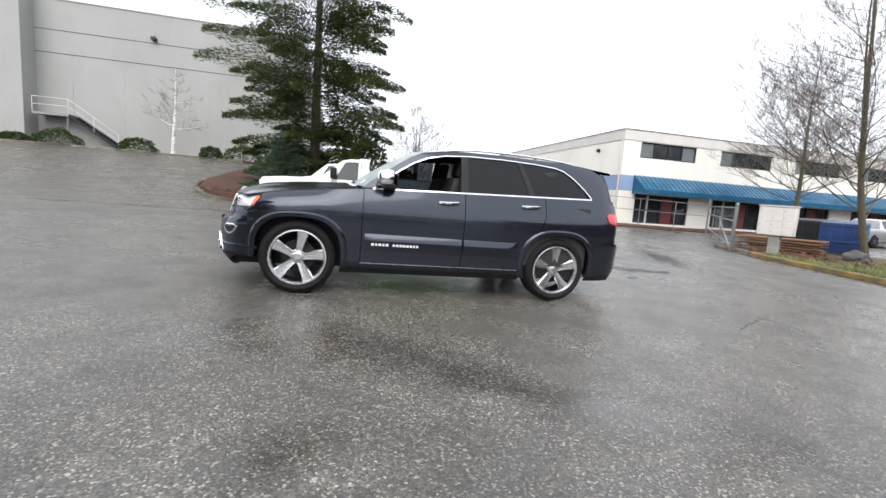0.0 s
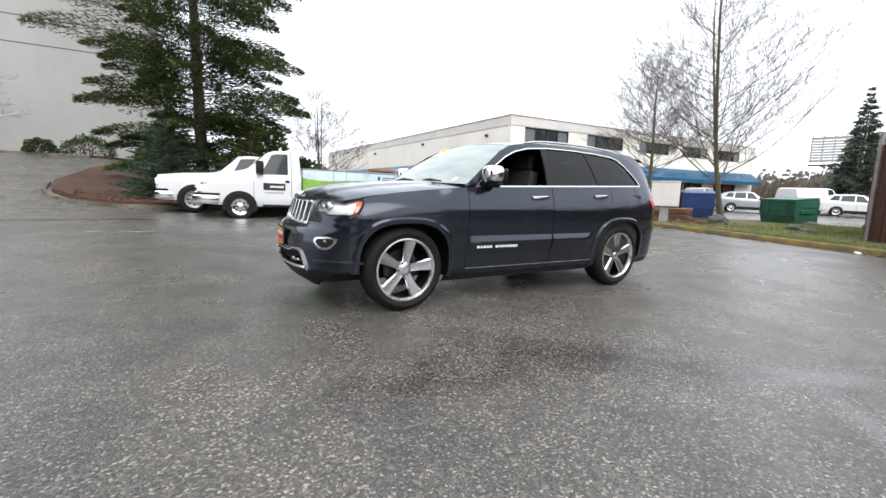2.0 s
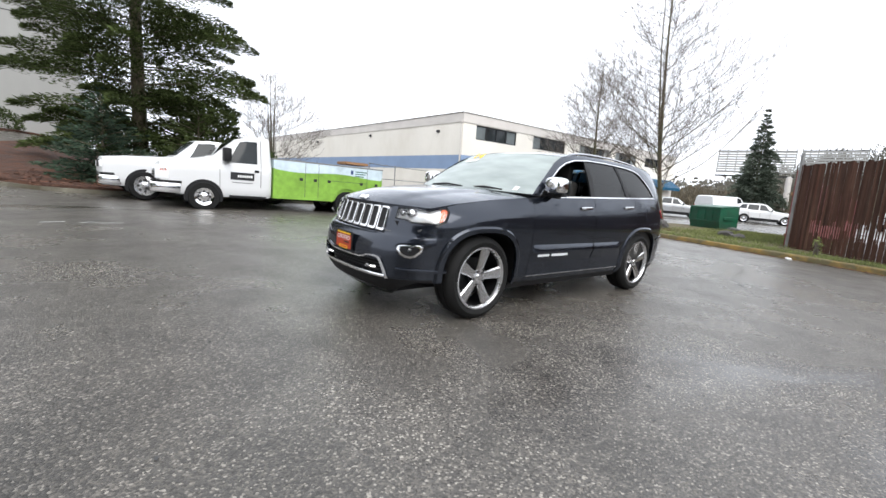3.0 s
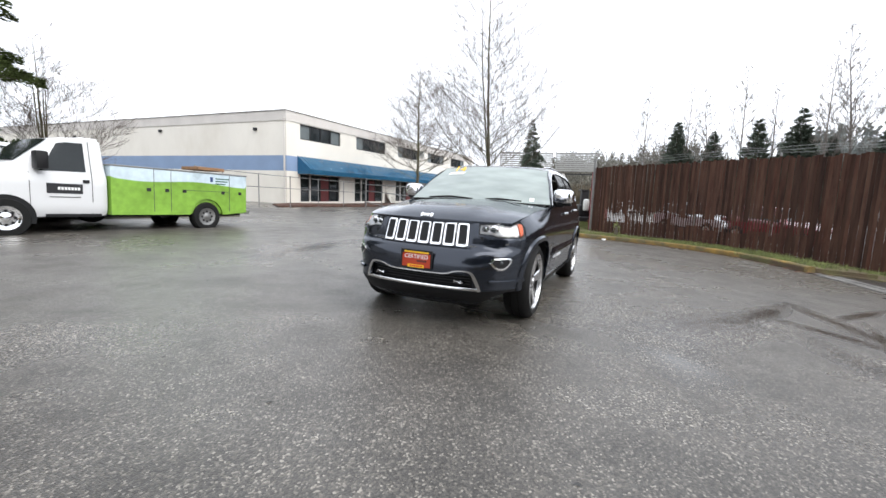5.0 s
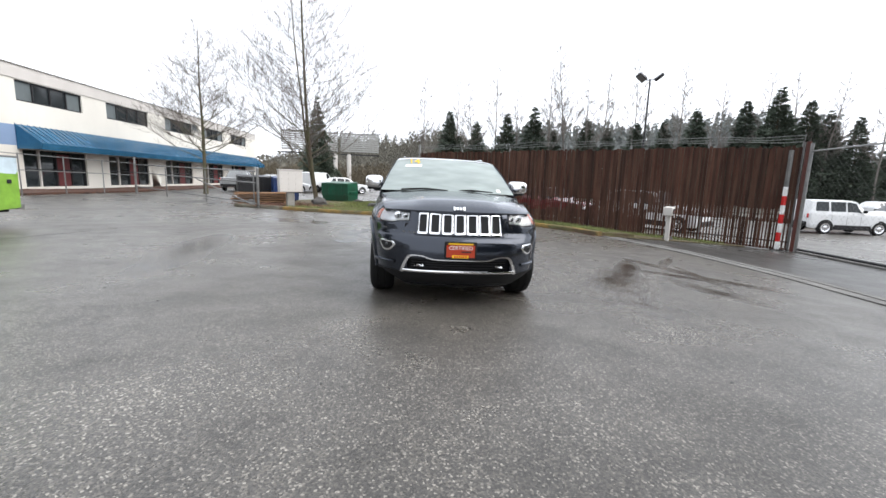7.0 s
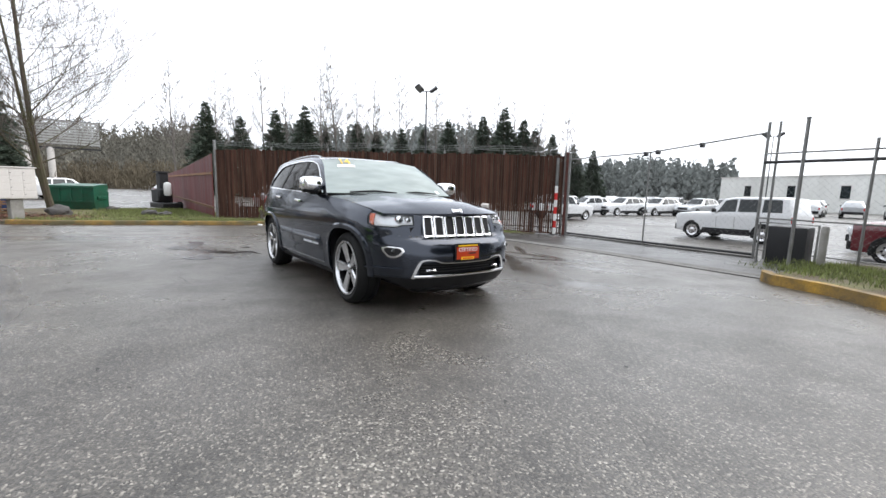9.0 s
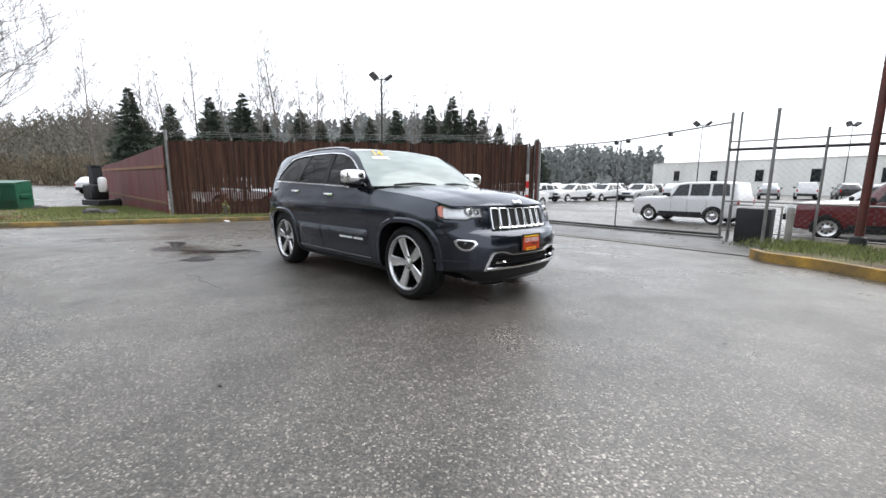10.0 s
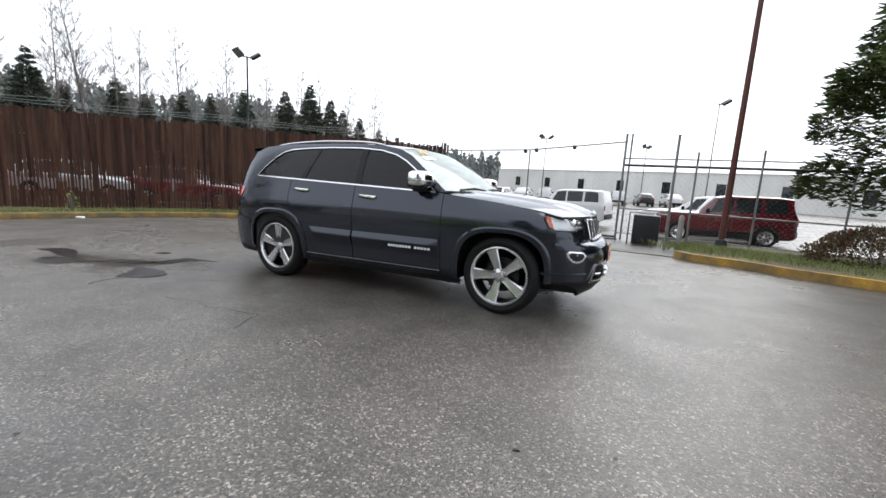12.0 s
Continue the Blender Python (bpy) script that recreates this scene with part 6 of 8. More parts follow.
        # low corner fin of the bumper
        part("bumper_fin", band_on_skin([(a, 0.445) for a in [q_y(0.66) + 0.45 * k / 12 for k in range(13)]], [(a, 0.475) for a in [q_y(0.66) + 0.45 * k / 12 for k in range(13)]], 0.02, 0.004, s, False), BODY_PAINT, t)
        # tow hook
        bm = tube(B(), [(-0.82, s * 0.40 - 0.045, 0.44), (-0.855, s * 0.40 - 0.03, 0.445), (-0.86, s * 0.40 + 0.03, 0.445), (-0.82, s * 0.40 + 0.045, 0.44)], 0.014, 8)
        part("tow_hook", bm, CHROME, t, "bright tow hook")
    # front bumper with a real opening
    qb = q_x(-0.5046)
    n = 14
    low = [(-qb + 2 * qb * k / n, 0.20 + 0.165 * smooth(q_y(0.5), q_y(0.80), abs(-qb + 2 * qb * k / n))) for k in range(n + 1)]
    half = [(qb, 0.853), (q_y(0.79), 0.845), (q_y(0.735), 0.845), (q_y(0.69), 0.863), (q_y(0.56), 0.867), (q_y(0.56), 0.975), (q_y(0.49), 0.972), (q_y(0.485), 0.742)]
    up = half + [(-q, z) for q, z in reversed(half)]
    part("front_bumper", skin(low + [(qb, 0.5)] + up, 0, 1, 0.06, 0.03, holes=[(-q_y(0.53), q_y(0.53), 0.395, 0.515)]), BODY_PAINT, t)
    part("chin", skin([(q, z - 0.006) for q, z in low] + [(qb, 0.385), (q_y(0.70), 0.375), (q_y(0.60), 0.366), (-q_y(0.60), 0.366), (-q_y(0.70), 0.375), (-qb, 0.385)], 0.003, 1, 0.06, 0.03), BLACK_PLASTIC, t, "black lower bumper edge")
    part("lower_grille", skin([(-q_y(0.55), 0.38), (q_y(0.55), 0.38), (q_y(0.55), 0.53), (-q_y(0.55), 0.53)], -0.06, 1, 0.08, 0.0), BLACK_PLASTIC, t)
    for z in (0.415, 0.44, 0.465, 0.49):
        part("grille_bar", band_on_skin([(-q_y(0.5) + 2 * q_y(0.5) * k / 16, z) for k in range(17)], [(-q_y(0.5) + 2 * q_y(0.5) * k / 16, z + 0.008) for k in range(17)], -0.035, -0.035, 1, False), BLACK_PLASTIC, t)
    # chrome frame of the opening: a lower bar with upturned ends and a bent upper bar
    bm = B()
    inn, out = [], []
    for k in range(25):
        q = -q_y(0.57) + 2 * q_y(0.57) * k / 24
        inn.append((q, 0.398))
        out.append((q, 0.374))
    part("chrome_lip", band_on_skin(inn, out, 0.012, 0.016, 1, False), CHROME, t, "chrome lower lip")
    up = [(-0.60, 0.37), (-0.57, 0.45), (-0.53, 0.525), (-0.49, 0.548), (-0.40, 0.548), (-0.34, 0.535), (-0.27, 0.515), (0, 0.512), (0.27, 0.515), (0.34, 0.535), (0.40, 0.548), (0.49, 0.548), (0.53, 0.525), (0.57, 0.45), (0.60, 0.37)]
    fine = [(p.x, p.y) for p in curve_through(up, 0.03)]
    o2 = []
    for i, (a, b) in enumerate(fine):
        p0, p1 = Vector(fine[max(0, i - 1)]), Vector(fine[min(len(fine) - 1, i + 1)])
        dd = (p1 - p0).normalized()
        w = 0.012 + 0.016 * smooth(0.44, 0.56, abs(a))
        o2.append((a + dd.y * w, b - dd.x * w))
    part("chrome_frame", band_on_skin(YQ(o2), YQ(fine), 0.012, 0.012, 1, False), CHROME, t, "chrome frame of the lower intake")
    # grille: seven slots
    gq = q_y(0.49)
    part("grille_surround", skin([(-gq, 0.742), (gq, 0.742), (gq, 0.985), (-gq, 0.985)], -0.004, 1, 0.05, 0.02), BODY_PAINT, t)
    for k in range(7):
        c = -0.399 + 0.133 * k
        outr = rounded(c - 0.060, c + 0.060, 0.752, 0.960, 0.02)
        innr = rounded(c - 0.042, c + 0.042, 0.772, 0.946, 0.014)
        slot = part("grille_slot", band_on_skin(YQ(innr), YQ(outr), 0.012, 0.008, 1, True), CHROME, t, "chrome grille slot ring")
        part("slot_mesh", skin(YQ(rounded(c - 0.043, c + 0.043, 0.771, 0.947, 0.014)), 0.003, 1, 0.05, 0.004), BLACK_PLASTIC, slot, "black slot mesh")
    # emblem as a plain bright shape
    bm = B()
    for y0, w, h in ((0.06, 0.02, 0.05), (0.03, 0.026, 0.036), (-0.003, 0.026, 0.036), (-0.04, 0.03, 0.048)):
        box(bm, -0.006, 0.006, y0 - w / 2, y0 + w / 2, -h / 2, h / 2, 0.004, pose(-0.712, 0, 1.014, 0, 42, 0))
    part("emblem", bm, LAMP_BOWL, t, "bright emblem")
    # hood
    hc = [(-0.735, 0.985), (-0.70, 1.006), (-0.62, 1.038), (-0.45, 1.08), (-0.2, 1.116), (0.1, 1.146), (0.4, 1.166), (0.62, 1.175)]
    rows = []
    N = 20
    for i in range(25):
        f = i / 24
        row = []
        for j in range(-N, N + 1):
            g = j / N
            xe = interp([(0, -0.52), (0.12, -0.42), (1, 0.615)], f)
            xc = -0.735 + f * (0.44 + 0.735)
            e = skin_point(q_x(xe), interp(HOOD_EDGE, xe) + 0.004)
            # nose edge follows the plan curve
            x = xc + (xe - xc) * abs(g) ** 2.4
            y = e.y * g
            zc = interp(hc, xc)
            bulge = 0.018 * smooth(0.62, 0.45, abs(g)) * smooth(0.0, 0.25, f)
            z = zc + (e.z - zc) * abs(g) ** 2.6 + bulge * (1 - abs(g) ** 2)
            row.append((x, y, z))
        rows.append(row)
    bm = B()
    sheet(bm, rows)
    rim = bmesh.ops.extrude_edge_only(bm, edges=[e for e in bm.edges if e.is_boundary])
    for v in rim["geom"]:
        if isinstance(v, bmesh.types.BMVert):
            v.co.z -= 0.03
    bmesh.ops.recalc_face_normals(bm, faces=bm.faces)
    part("hood", bm, BODY_PAINT, t)
    part("hood_lip", skin([(-q_y(0.5), 0.986), (q_y(0.5), 0.986), (q_y(0.5), 0.997), (-q_y(0.5), 0.997)], 0.004, 1, 0.05, 0.02), BODY_PAINT, t)
    # cowl, windscreen and roof
    rows = [[(0.36 + 0.27 * (j / 8) ** 2, 0.80 * j / 8, 1.135) for j in range(-8, 9)], [(0.60 + 0.2 * (j / 8) ** 2, 0.80 * j / 8, 1.16) for j in range(-8, 9)]]
    bm = B()
    sheet(bm, rows)
    part("cowl", bm, BLACK_PLASTIC, t)
    base_c, top_c = (0.50, 1.172), (1.20, 1.622)
    rows = []
    for i in range(15):
        f = i / 14
        row = []
        eo = (0.62 + (1.262 - 0.62) * f, interp([(0, 1.166), (0.5, 1.398), (1, 1.594)], f))
        e = skin_point(q_x(eo[0]), eo[1], -0.004)
        for j in range(-10, 11):
            g = j / 10
            cx = base_c[0] + (top_c[0] - base_c[0]) * f
            cz = base_c[1] + (top_c[1] - base_c[1]) * f + 0.022 * math.sin(math.pi * f)
            row.append((cx + (e.x - cx) * g * g, e.y * g, cz + (e.z - cz) * abs(g) ** 2.3))
        rows.append(row)
    bm = B()
    sheet(bm, rows)
    bmesh.ops.recalc_face_normals(bm, faces=bm.faces)
    ws = part("windscreen", bm, CLEAR, t, "wet clear windscreen")
    # dark frit at the base and the price marks on the glass
    def on_glass(f, g, up=0.006):
        i, j = min(13, int(f * 14)), min(19, int((g + 1) * 10))
        a = Vector(rows[i][j]).lerp(Vector(rows[i + 1][j]), f * 14 - i)
        b = Vector(rows[i][j + 1]).lerp(Vector(rows[i + 1][j + 1]), f * 14 - i)
        p = a.lerp(b, (g + 1) * 10 - j)
        return p + Vector((-0.55, 0, 0.83)) * up
    for f0, f1, g0, g1, ma, lb in ((0.70, 0.79, 0.46, 0.76, WHITE_INK, "white sticker bar"), (0.04, 0.12, -0.80, -0.74, WHITE_INK, "small white sticker")):
        bm = B()
        sheet(bm, [[on_glass(f0 + (f1 - f0) * i / 3, g0 + (g1 - g0) * j / 6) for j in range(7)] for i in range(4)])
        part("sticker", bm, ma, ws, lb)
    c = on_glass(0.89, 0.62, 0.012)
    lettering("14", 0.17, YELLOW, ws, Matrix.Translation(c) @ Matrix.Rotation(radians(-90), 4, "Z") @ Matrix.Rotation(radians(36), 4, "X"), 0.002, "price_mark", "yellow number 14 on the glass")
    for y0, y1 in ((0.62, 0.02), (-0.02, -0.58)):
        pts = [(0.55 + 0.06 * (y0) ** 2, y0, 1.18), (0.54, (y0 + y1) / 2, 1.205), (0.515, y1, 1.19)]
        part("wiper", tube(B(), pts, [0.014, 0.011, 0.007], 6), BLACK_PLASTIC, t)
    rows = []
    for i in range(21):
        f = i / 20
        xe = 1.255 + (3.40 - 1.255) * f
        xc = 1.20 + (3.56 - 1.20) * f
        ze = interp([(1.26, 1.592), (1.48, 1.632), (1.8, 1.655), (2.2, 1.662), (2.6, 1.655), (2.9, 1.652), (3.15, 1.642), (3.36, 1.626), (3.5, 1.60)], xe)
        e = skin_point(q_x(xe), ze)
        zc = interp([(1.2, 1.622), (1.35, 1.652), (1.6, 1.672), (2.0, 1.684), (2.5, 1.682), (3.0, 1.676), (3.4, 1.655), (3.6, 1.632)], xc)
        rows.append([(xc + (xe - xc) * g * g, e.y * g, zc + (e.z - zc) * abs(g) ** 3.2) for g in [j / 10 for j in range(-10, 11)]])
    bm = B()
    sheet(bm, rows)
    bmesh.ops.recalc_face_normals(bm, faces=bm.faces)
    part("roof", bm, BODY_PAINT, t)
    # back: tailgate, glass, spoiler, bumper
    qr0 = q_x(3.60)
    Q = ARC[-1]
    for s in (1, -1):
        part("tailgate", skin([(q_x(3.83), 0.74), (q_x(3.68), 1.25), (Q, 1.25), (Q, 0.74)], -0.003, s), BODY_PAINT, t)
        part("rear_glass", skin([(q_x(3.63), 1.25), (q_x(3.50), 1.56), (Q, 1.60), (Q, 1.25)], -0.02, s), TINT, t)
        part("rear_bumper", skin([(q_x(3.335), 0.30), (q_x(3.355), 0.42), (q_x(3.415), 0.695), (q_x(3.73), 0.735), (Q, 0.735), (Q, 0.36), (q_x(3.7), 0.34)], 0.008, s), BODY_PAINT, t)
        part("rear_valance", skin([(q_x(3.38), 0.25), (q_x(3.38), 0.335), (q_x(3.7), 0.385), (Q, 0.40), (Q, 0.26)], 0.004, s), BLACK_PLASTIC, t)
    bm = B()
    sheet(bm, [[(3.45, y, 1.655 - 0.04 * abs(y / 0.62) ** 3) for y in (-0.56, -0.4, -0.2, 0, 0.2, 0.4, 0.56)], [(3.72, y * 0.97, 1.635 - 0.04 * abs(y / 0.62) ** 3) for y in (-0.56, -0.4, -0.2, 0, 0.2, 0.4, 0.56)],
               [(3.73, y * 0.97, 1.605 - 0.04 * abs(y / 0.62) ** 3) for y in (-0.56, -0.4, -0.2, 0, 0.2, 0.4, 0.56)], [(3.48, y, 1.605 - 0.04 * abs(y / 0.62) ** 3) for y in (-0.56, -0.4, -0.2, 0, 0.2, 0.4, 0.56)]])
    bmesh.ops.recalc_face_normals(bm, faces=bm.faces)
    part("spoiler", bm, BODY_PAINT, t)
    # cabin and underside
    bm = B()
    box(bm, 0.5, 3.3, -0.86, 0.86, 0.26, 0.42)
    box(bm, -0.70, 0.5, -0.56, 0.56, 0.24, 0.85)
    box(bm, 3.3, 3.7, -0.56, 0.56, 0.3, 0.8)
    box(bm, 2.45, 3.35, -0.56, 0.56, 0.42, 0.9)
    box(bm, 0.45, 0.6, -0.86, 0.86, 0.4, 1.1)
    part("floorpan", bm, BLACK_PLASTIC, t)
    part("dashboard", box(B(), 0.58, 0.95, -0.8, 0.8, 0.75, 1.12, 0.06, seg=2), CABIN, t)
    part("headliner", box(B(), 1.35, 3.3, -0.58, 0.58, 1.60, 1.615), CABIN, t)
    part("cargo_cover", box(B(), 2.8, 3.6, -0.78, 0.78, 1.08, 1.1), CABIN, t)
    for s in (1, -1):
        part("inner_door", box(B(), 0.7, 3.3, s * 0.86 - 0.03, s * 0.86 + 0.03, 0.42, 1.13), CABIN, t)
        for x in (1.55, 2.5):
            bm = B()
            box(bm, x - 0.5, x + 0.02, s * 0.40 - 0.25, s * 0.40 + 0.25, 0.62, 0.80, 0.05, seg=2)
            box(bm, -0.07, 0.07, s * 0.40 - 0.24, s * 0.40 + 0.24, 0, 0.62, 0.05, pose(x + 0.02, 0, 0.75, 0, 14, 0), seg=2)
            box(bm, -0.05, 0.05, s * 0.40 - 0.13, s * 0.40 + 0.13, 0, 0.2, 0.04, pose(x + 0.19, 0, 1.36, 0, 8, 0), seg=2)
            part("seat", bm, CABIN, t)
    bm = B()
    ring = [(0.98 + 0.06 * math.sin(a) * 0.4, -0.40 + 0.18 * math.cos(a), 1.02 + 0.18 * math.sin(a)) for a in [6.2832 * k / 24 for k in range(25)]]
    tube(bm, ring, 0.014, 6)
    part("steering_wheel", bm, CABIN, t)
    # card on the plate holder
    pl = part("front_card", box(B(), -0.902, -0.892, -0.162, 0.162, 0.525, 0.698, 0.004), BLACK_PLASTIC, t, "black-framed orange dealer card")
    part("card_face", box(B(), -0.9035, -0.90, -0.142, 0.142, 0.540, 0.663), ORANGE, pl, "orange card face")
    part("card_band", box(B(), -0.9045, -0.90, -0.08, 0.085, 0.533, 0.562), YELLOW, pl, "yellow band")
    part("card_top", box(B(), -0.9045, -0.90, -0.125, 0.125, 0.668, 0.682), YELLOW, pl, "thin yellow header")
    lettering("CERTIFIED", 0.052, WHITE_INK, pl, Matrix.Translation((-0.9045, 0.0, 0.634)) @ Matrix.Rotation(radians(-90), 4, "Z") @ Matrix.Rotation(radians(90), 4, "X"), 0.001, "lettering", "white word CERTIFIED")
    for k in range(6):
        part("print_bar", box(B(), -0.9042, -0.902, -0.02 - 0.017 * k, -0.006 - 0.017 * k, 0.588, 0.604), DARK_STEEL, pl)
    for k in range(6):
        part("print_bar", box(B(), -0.9052, -0.902, -0.062 + 0.022 * k, -0.046 + 0.022 * k, 0.539, 0.555), RED_TAPE, pl)
    # wheels
    for x in (0.0, 2.915):
        make_wheel(t, pose(x, -0.80, 0.382, 0, 0 if x else 10, 0))
        make_wheel(t, pose(x, 0.80, 0.382, 0, 0 if x else -20, 180))
    return t


suv()


# ---- other vehicles ----
class Shell:
    """A car body from stations (x, half width, bottom, belt, top half width, top)."""

    def __init__(self, st):
        self.st = st

    def at(self, x):
        st = self.st
        for a, b in zip(st, st[1:]):
            if x <= b[0]:
                t = (x - a[0]) / (b[0] - a[0])
                return [p + (q - p) * t for p, q in zip(a, b)]
        return list(st[-1])

    def point(self, x, f, s=1, off=0.0):
        """f: 0 sill, 0.5 belt, 0.9 roof edge, 1 centre line."""
        _, w, zb, zl, wt, zt = self.at(x)
        keys = [(0, w * 0.95, zb), (0.1, w, zb + 0.1), (0.3, w * 1.005, (zb + zl) / 2), (0.44, w, zl - 0.06), (0.5, w * 0.975, zl), (0.85, wt, zt - 0.05), (0.92, wt * 0.9, zt - 0.012), (1.0, 0, zt)]
        for a, b in zip(keys, keys[1:]):
            if f <= b[0]:
                t = (f - a[0]) / (b[0] - a[0])
                y, z = a[1] + (b[1] - a[1]) * t, a[2] + (b[2] - a[2]) * t
                break
        return Vector((x, s * (y + off), z + off * (0.6 if f > 0.85 else 0.15)))

    def skin(self, x0, x1, nx=24):
        bm = B()
        fs = [0, 0.1, 0.2, 0.3, 0.37, 0.44, 0.5, 0.62, 0.74, 0.85, 0.92, 0.96, 1.0]
        xs = sorted({x0 + (x1 - x0) * k / nx for k in range(nx + 1)} | {q[0] for q in self.st if x0 <= q[0] <= x1})
        rows = []
        for x in xs:
            rows.append([self.point(x, f, 1) for f in fs] + [self.point(x, f, -1) for f in reversed(fs[:-1])])
        vs = sheet(bm, rows)
        bm.faces.new(vs[0])
        bm.faces.new(list(reversed(vs[-1])))
        bmesh.ops.recalc_face_normals(bm, faces=bm.faces)
        return bm

    def pane(self, quad, s=1, off=0.008, n=6):
        """A pane on the side: quad of (x, f) from low front round."""
        bm = B()
        (a, b), (c, d), (e, f), (g, h) = quad
        rows = []
        for i in range(n + 1):
            u = i / n
            rows.append([self.point((a + (c - a) * u) + ((g + (e - g) * u) - (a + (c - a) * u)) * v / 4, (b + (d - b) * u) + ((h + (f - h) * u) - (b + (d - b) * u)) * v / 4, s, off) for v in range(5)])
        sheet(bm, rows)
        bmesh.ops.recalc_face_normals(bm, faces=bm.faces)
        return bm

    def front_pane(self, x0, x1, w=0.9, off=0.012):
        bm = B()
        rows = []
        for i in range(7):
            x = x0 + (x1 - x0) * i / 6
            _, bw, zb, zl, wt, zt = self.at(x)
            e = wt * w
            rows.append([(x - off, e * g, zt - 0.02 * abs(g) ** 3 + off) for g in (-1, -0.7, -0.35, 0, 0.35, 0.7, 1)])
        sheet(bm, rows)
        bmesh.ops.recalc_face_normals(bm, faces=bm.faces)
        return bm


def plain_wheel(parent, m, r, rim, width=0.22, cap=None):
    w = new("wheel")
    w.parent, w.matrix_basis = parent, m
    h = width / 2
    prof = [(rim, -h + 0.02), (rim + 0.02, -h), (r - 0.03, -h), (r, -h + 0.04), (r, h - 0.04), (r - 0.03, h), (rim, h)]
    part("tyre", lathe(B(), prof, 28, "y"), RUBBER, w)
    part("rim", lathe(B(), [(0.0, -h + 0.004), (rim * 0.25, -h + 0.006), (rim * 0.35, -h + 0.022), (rim * 0.8, -h + 0.02), (rim * 0.9, -h + 0.008), (rim + 0.004, -h + 0.002), (rim + 0.004, -h + 0.05)], 28, "y"), cap or ALLOY, w)
    for k in range(8):
        a = 6.283 * k / 8
        part("slot", lathe(B(), [(0.0, -0.004), (rim * 0.13, -0.003), (rim * 0.13, 0.01)], 8, "y", (rim * 0.6 * math.cos(a), -h + 0.02, rim * 0.6 * math.sin(a))), BLACK_PLASTIC, w)
    return w


def road_car(name, label, m, paint, st, wb, r, panes, ws, group="", arch=0.40, detail=True, dark_low=True, category="car"):
    t = thing(name, label, category, m, group)
    sh = Shell(st)
    part("body", sh.skin(st[0][0], st[-1][0]), paint, t)
    w = sh.at(wb / 2)[1]
    for s in (1, -1):
        for nm, quad in panes:
            part(nm, sh.pane(quad, s), CAR_GLASS, t)
        for x in (0.0, wb):
            ww = sh.at(x)[1]
            bm = B()
            pts = arc_pts(x, r, arch, 200, -20, 18)
            bm.faces.new([bm.verts.new((a, s * (ww + 0.005), b)) for a, b in pts])
            ex = bmesh.ops.extrude_face_region(bm, geom=bm.faces[:])
            for v in ex["geom"]:
                if isinstance(v, bmesh.types.BMVert):
                    v.co.y -= s * 0.1
            bmesh.ops.recalc_face_normals(bm, faces=bm.faces)
            part("arch", bm, BLACK_PLASTIC, t)
            plain_wheel(t, pose(x, s * (ww - 0.075), r, 0, 0, 0 if s < 0 else 180), r, r * 0.66)
        part("sill", box(B(), 0.4, wb - 0.4, s * (w + 0.004) - 0.03, s * (w + 0.004) + 0.012, st[2][2] - 0.02, st[2][2] + 0.14, 0.01), BLACK_PLASTIC if dark_low else paint, t)
        for xg in (ws[0] + 0.28, wb * 0.615, wb * 0.90):
            part("door_gap", sh.pane([(xg, 0.05), (xg + 0.012, 0.05), (xg + 0.012, 0.5), (xg, 0.5)], s, 0.004), DARK_JOINT, t)
        if dark_low:
            part("side_cladding", sh.pane([(0.42, 0.0), (wb - 0.42, 0.0), (wb - 0.42, 0.17), (0.42, 0.17)], s, 0.012), BLACK_PLASTIC, t, "black lower cladding")
        xm = ws[0] + 0.2
        c = sh.point(xm, 0.52, s, 0.1)
        part("mirror", box(B(), c.x - 0.06, c.x + 0.06, c.y - 0.09, c.y + 0.09, c.z, c.z + 0.15, 0.03), BLACK_PLASTIC if dark_low else paint, t)
        x0 = st[0][0]
        part("headlamp", box(B(), x0 - 0.01, x0 + 0.2, s * (st[1][1] - 0.15) - 0.14, s * (st[1][1] - 0.15) + 0.155, st[1][3] - 0.27, st[1][3] - 0.07, 0.03), LAMP_BOWL, t)
        x1 = st[-1][0]
        part("tail_lamp", box(B(), x1 - 0.1, x1 + 0.015, s * (st[-1][1] - 0.04) - 0.06, s * (st[-1][1] - 0.04) + 0.06, st[-1][3] - 0.25, st[-1][3] - 0.02, 0.02), RED_LENS, t)
        for xh in (wb * 0.58, wb * 0.92):
            c = sh.point(xh, 0.42, s, 0.012)
            part("handle", box(B(), c.x - 0.09, c.x + 0.09, c.y - 0.012, c.y + 0.012, c.z - 0.015, c.z + 0.015, 0.006), paint, t)
    part("windscreen", sh.front_pane(*ws), CAR_GLASS, t)
    x0 = st[0][0]
    part("grille", box(B(), x0 - 0.012, x0 + 0.05, -st[1][1] * 0.55, st[1][1] * 0.55, st[1][3] - 0.26, st[1][3] - 0.06, 0.02), BLACK_PLASTIC, t)
    wide, back = (0.93, 0.2) if dark_low else (1.04, 0.46)
    part("bumper", box(B(), x0 - 0.05, x0 + back, -st[1][1] * wide, st[1][1] * wide, st[1][2] + 0.02, st[1][2] + 0.26, 0.04, seg=2), BLACK_PLASTIC if dark_low else CHROME, t)
    if not dark_low:
        part("bumper_gap", box(B(), x0 + 0.0, x0 + back + 0.02, -st[1][1] * 1.03, st[1][1] * 1.03, st[1][2] + 0.26, st[1][2] + 0.33), BLACK_PLASTIC, t)
    x1 = st[-1][0]
    part("bumper", box(B(), x1 - 0.2, x1 + 0.05, -st[-1][1] * 0.95, st[-1][1] * 0.95, st[-1][2] + 0.0, st[-1][2] + 0.24, 0.05, seg=2), BLACK_PLASTIC, t)
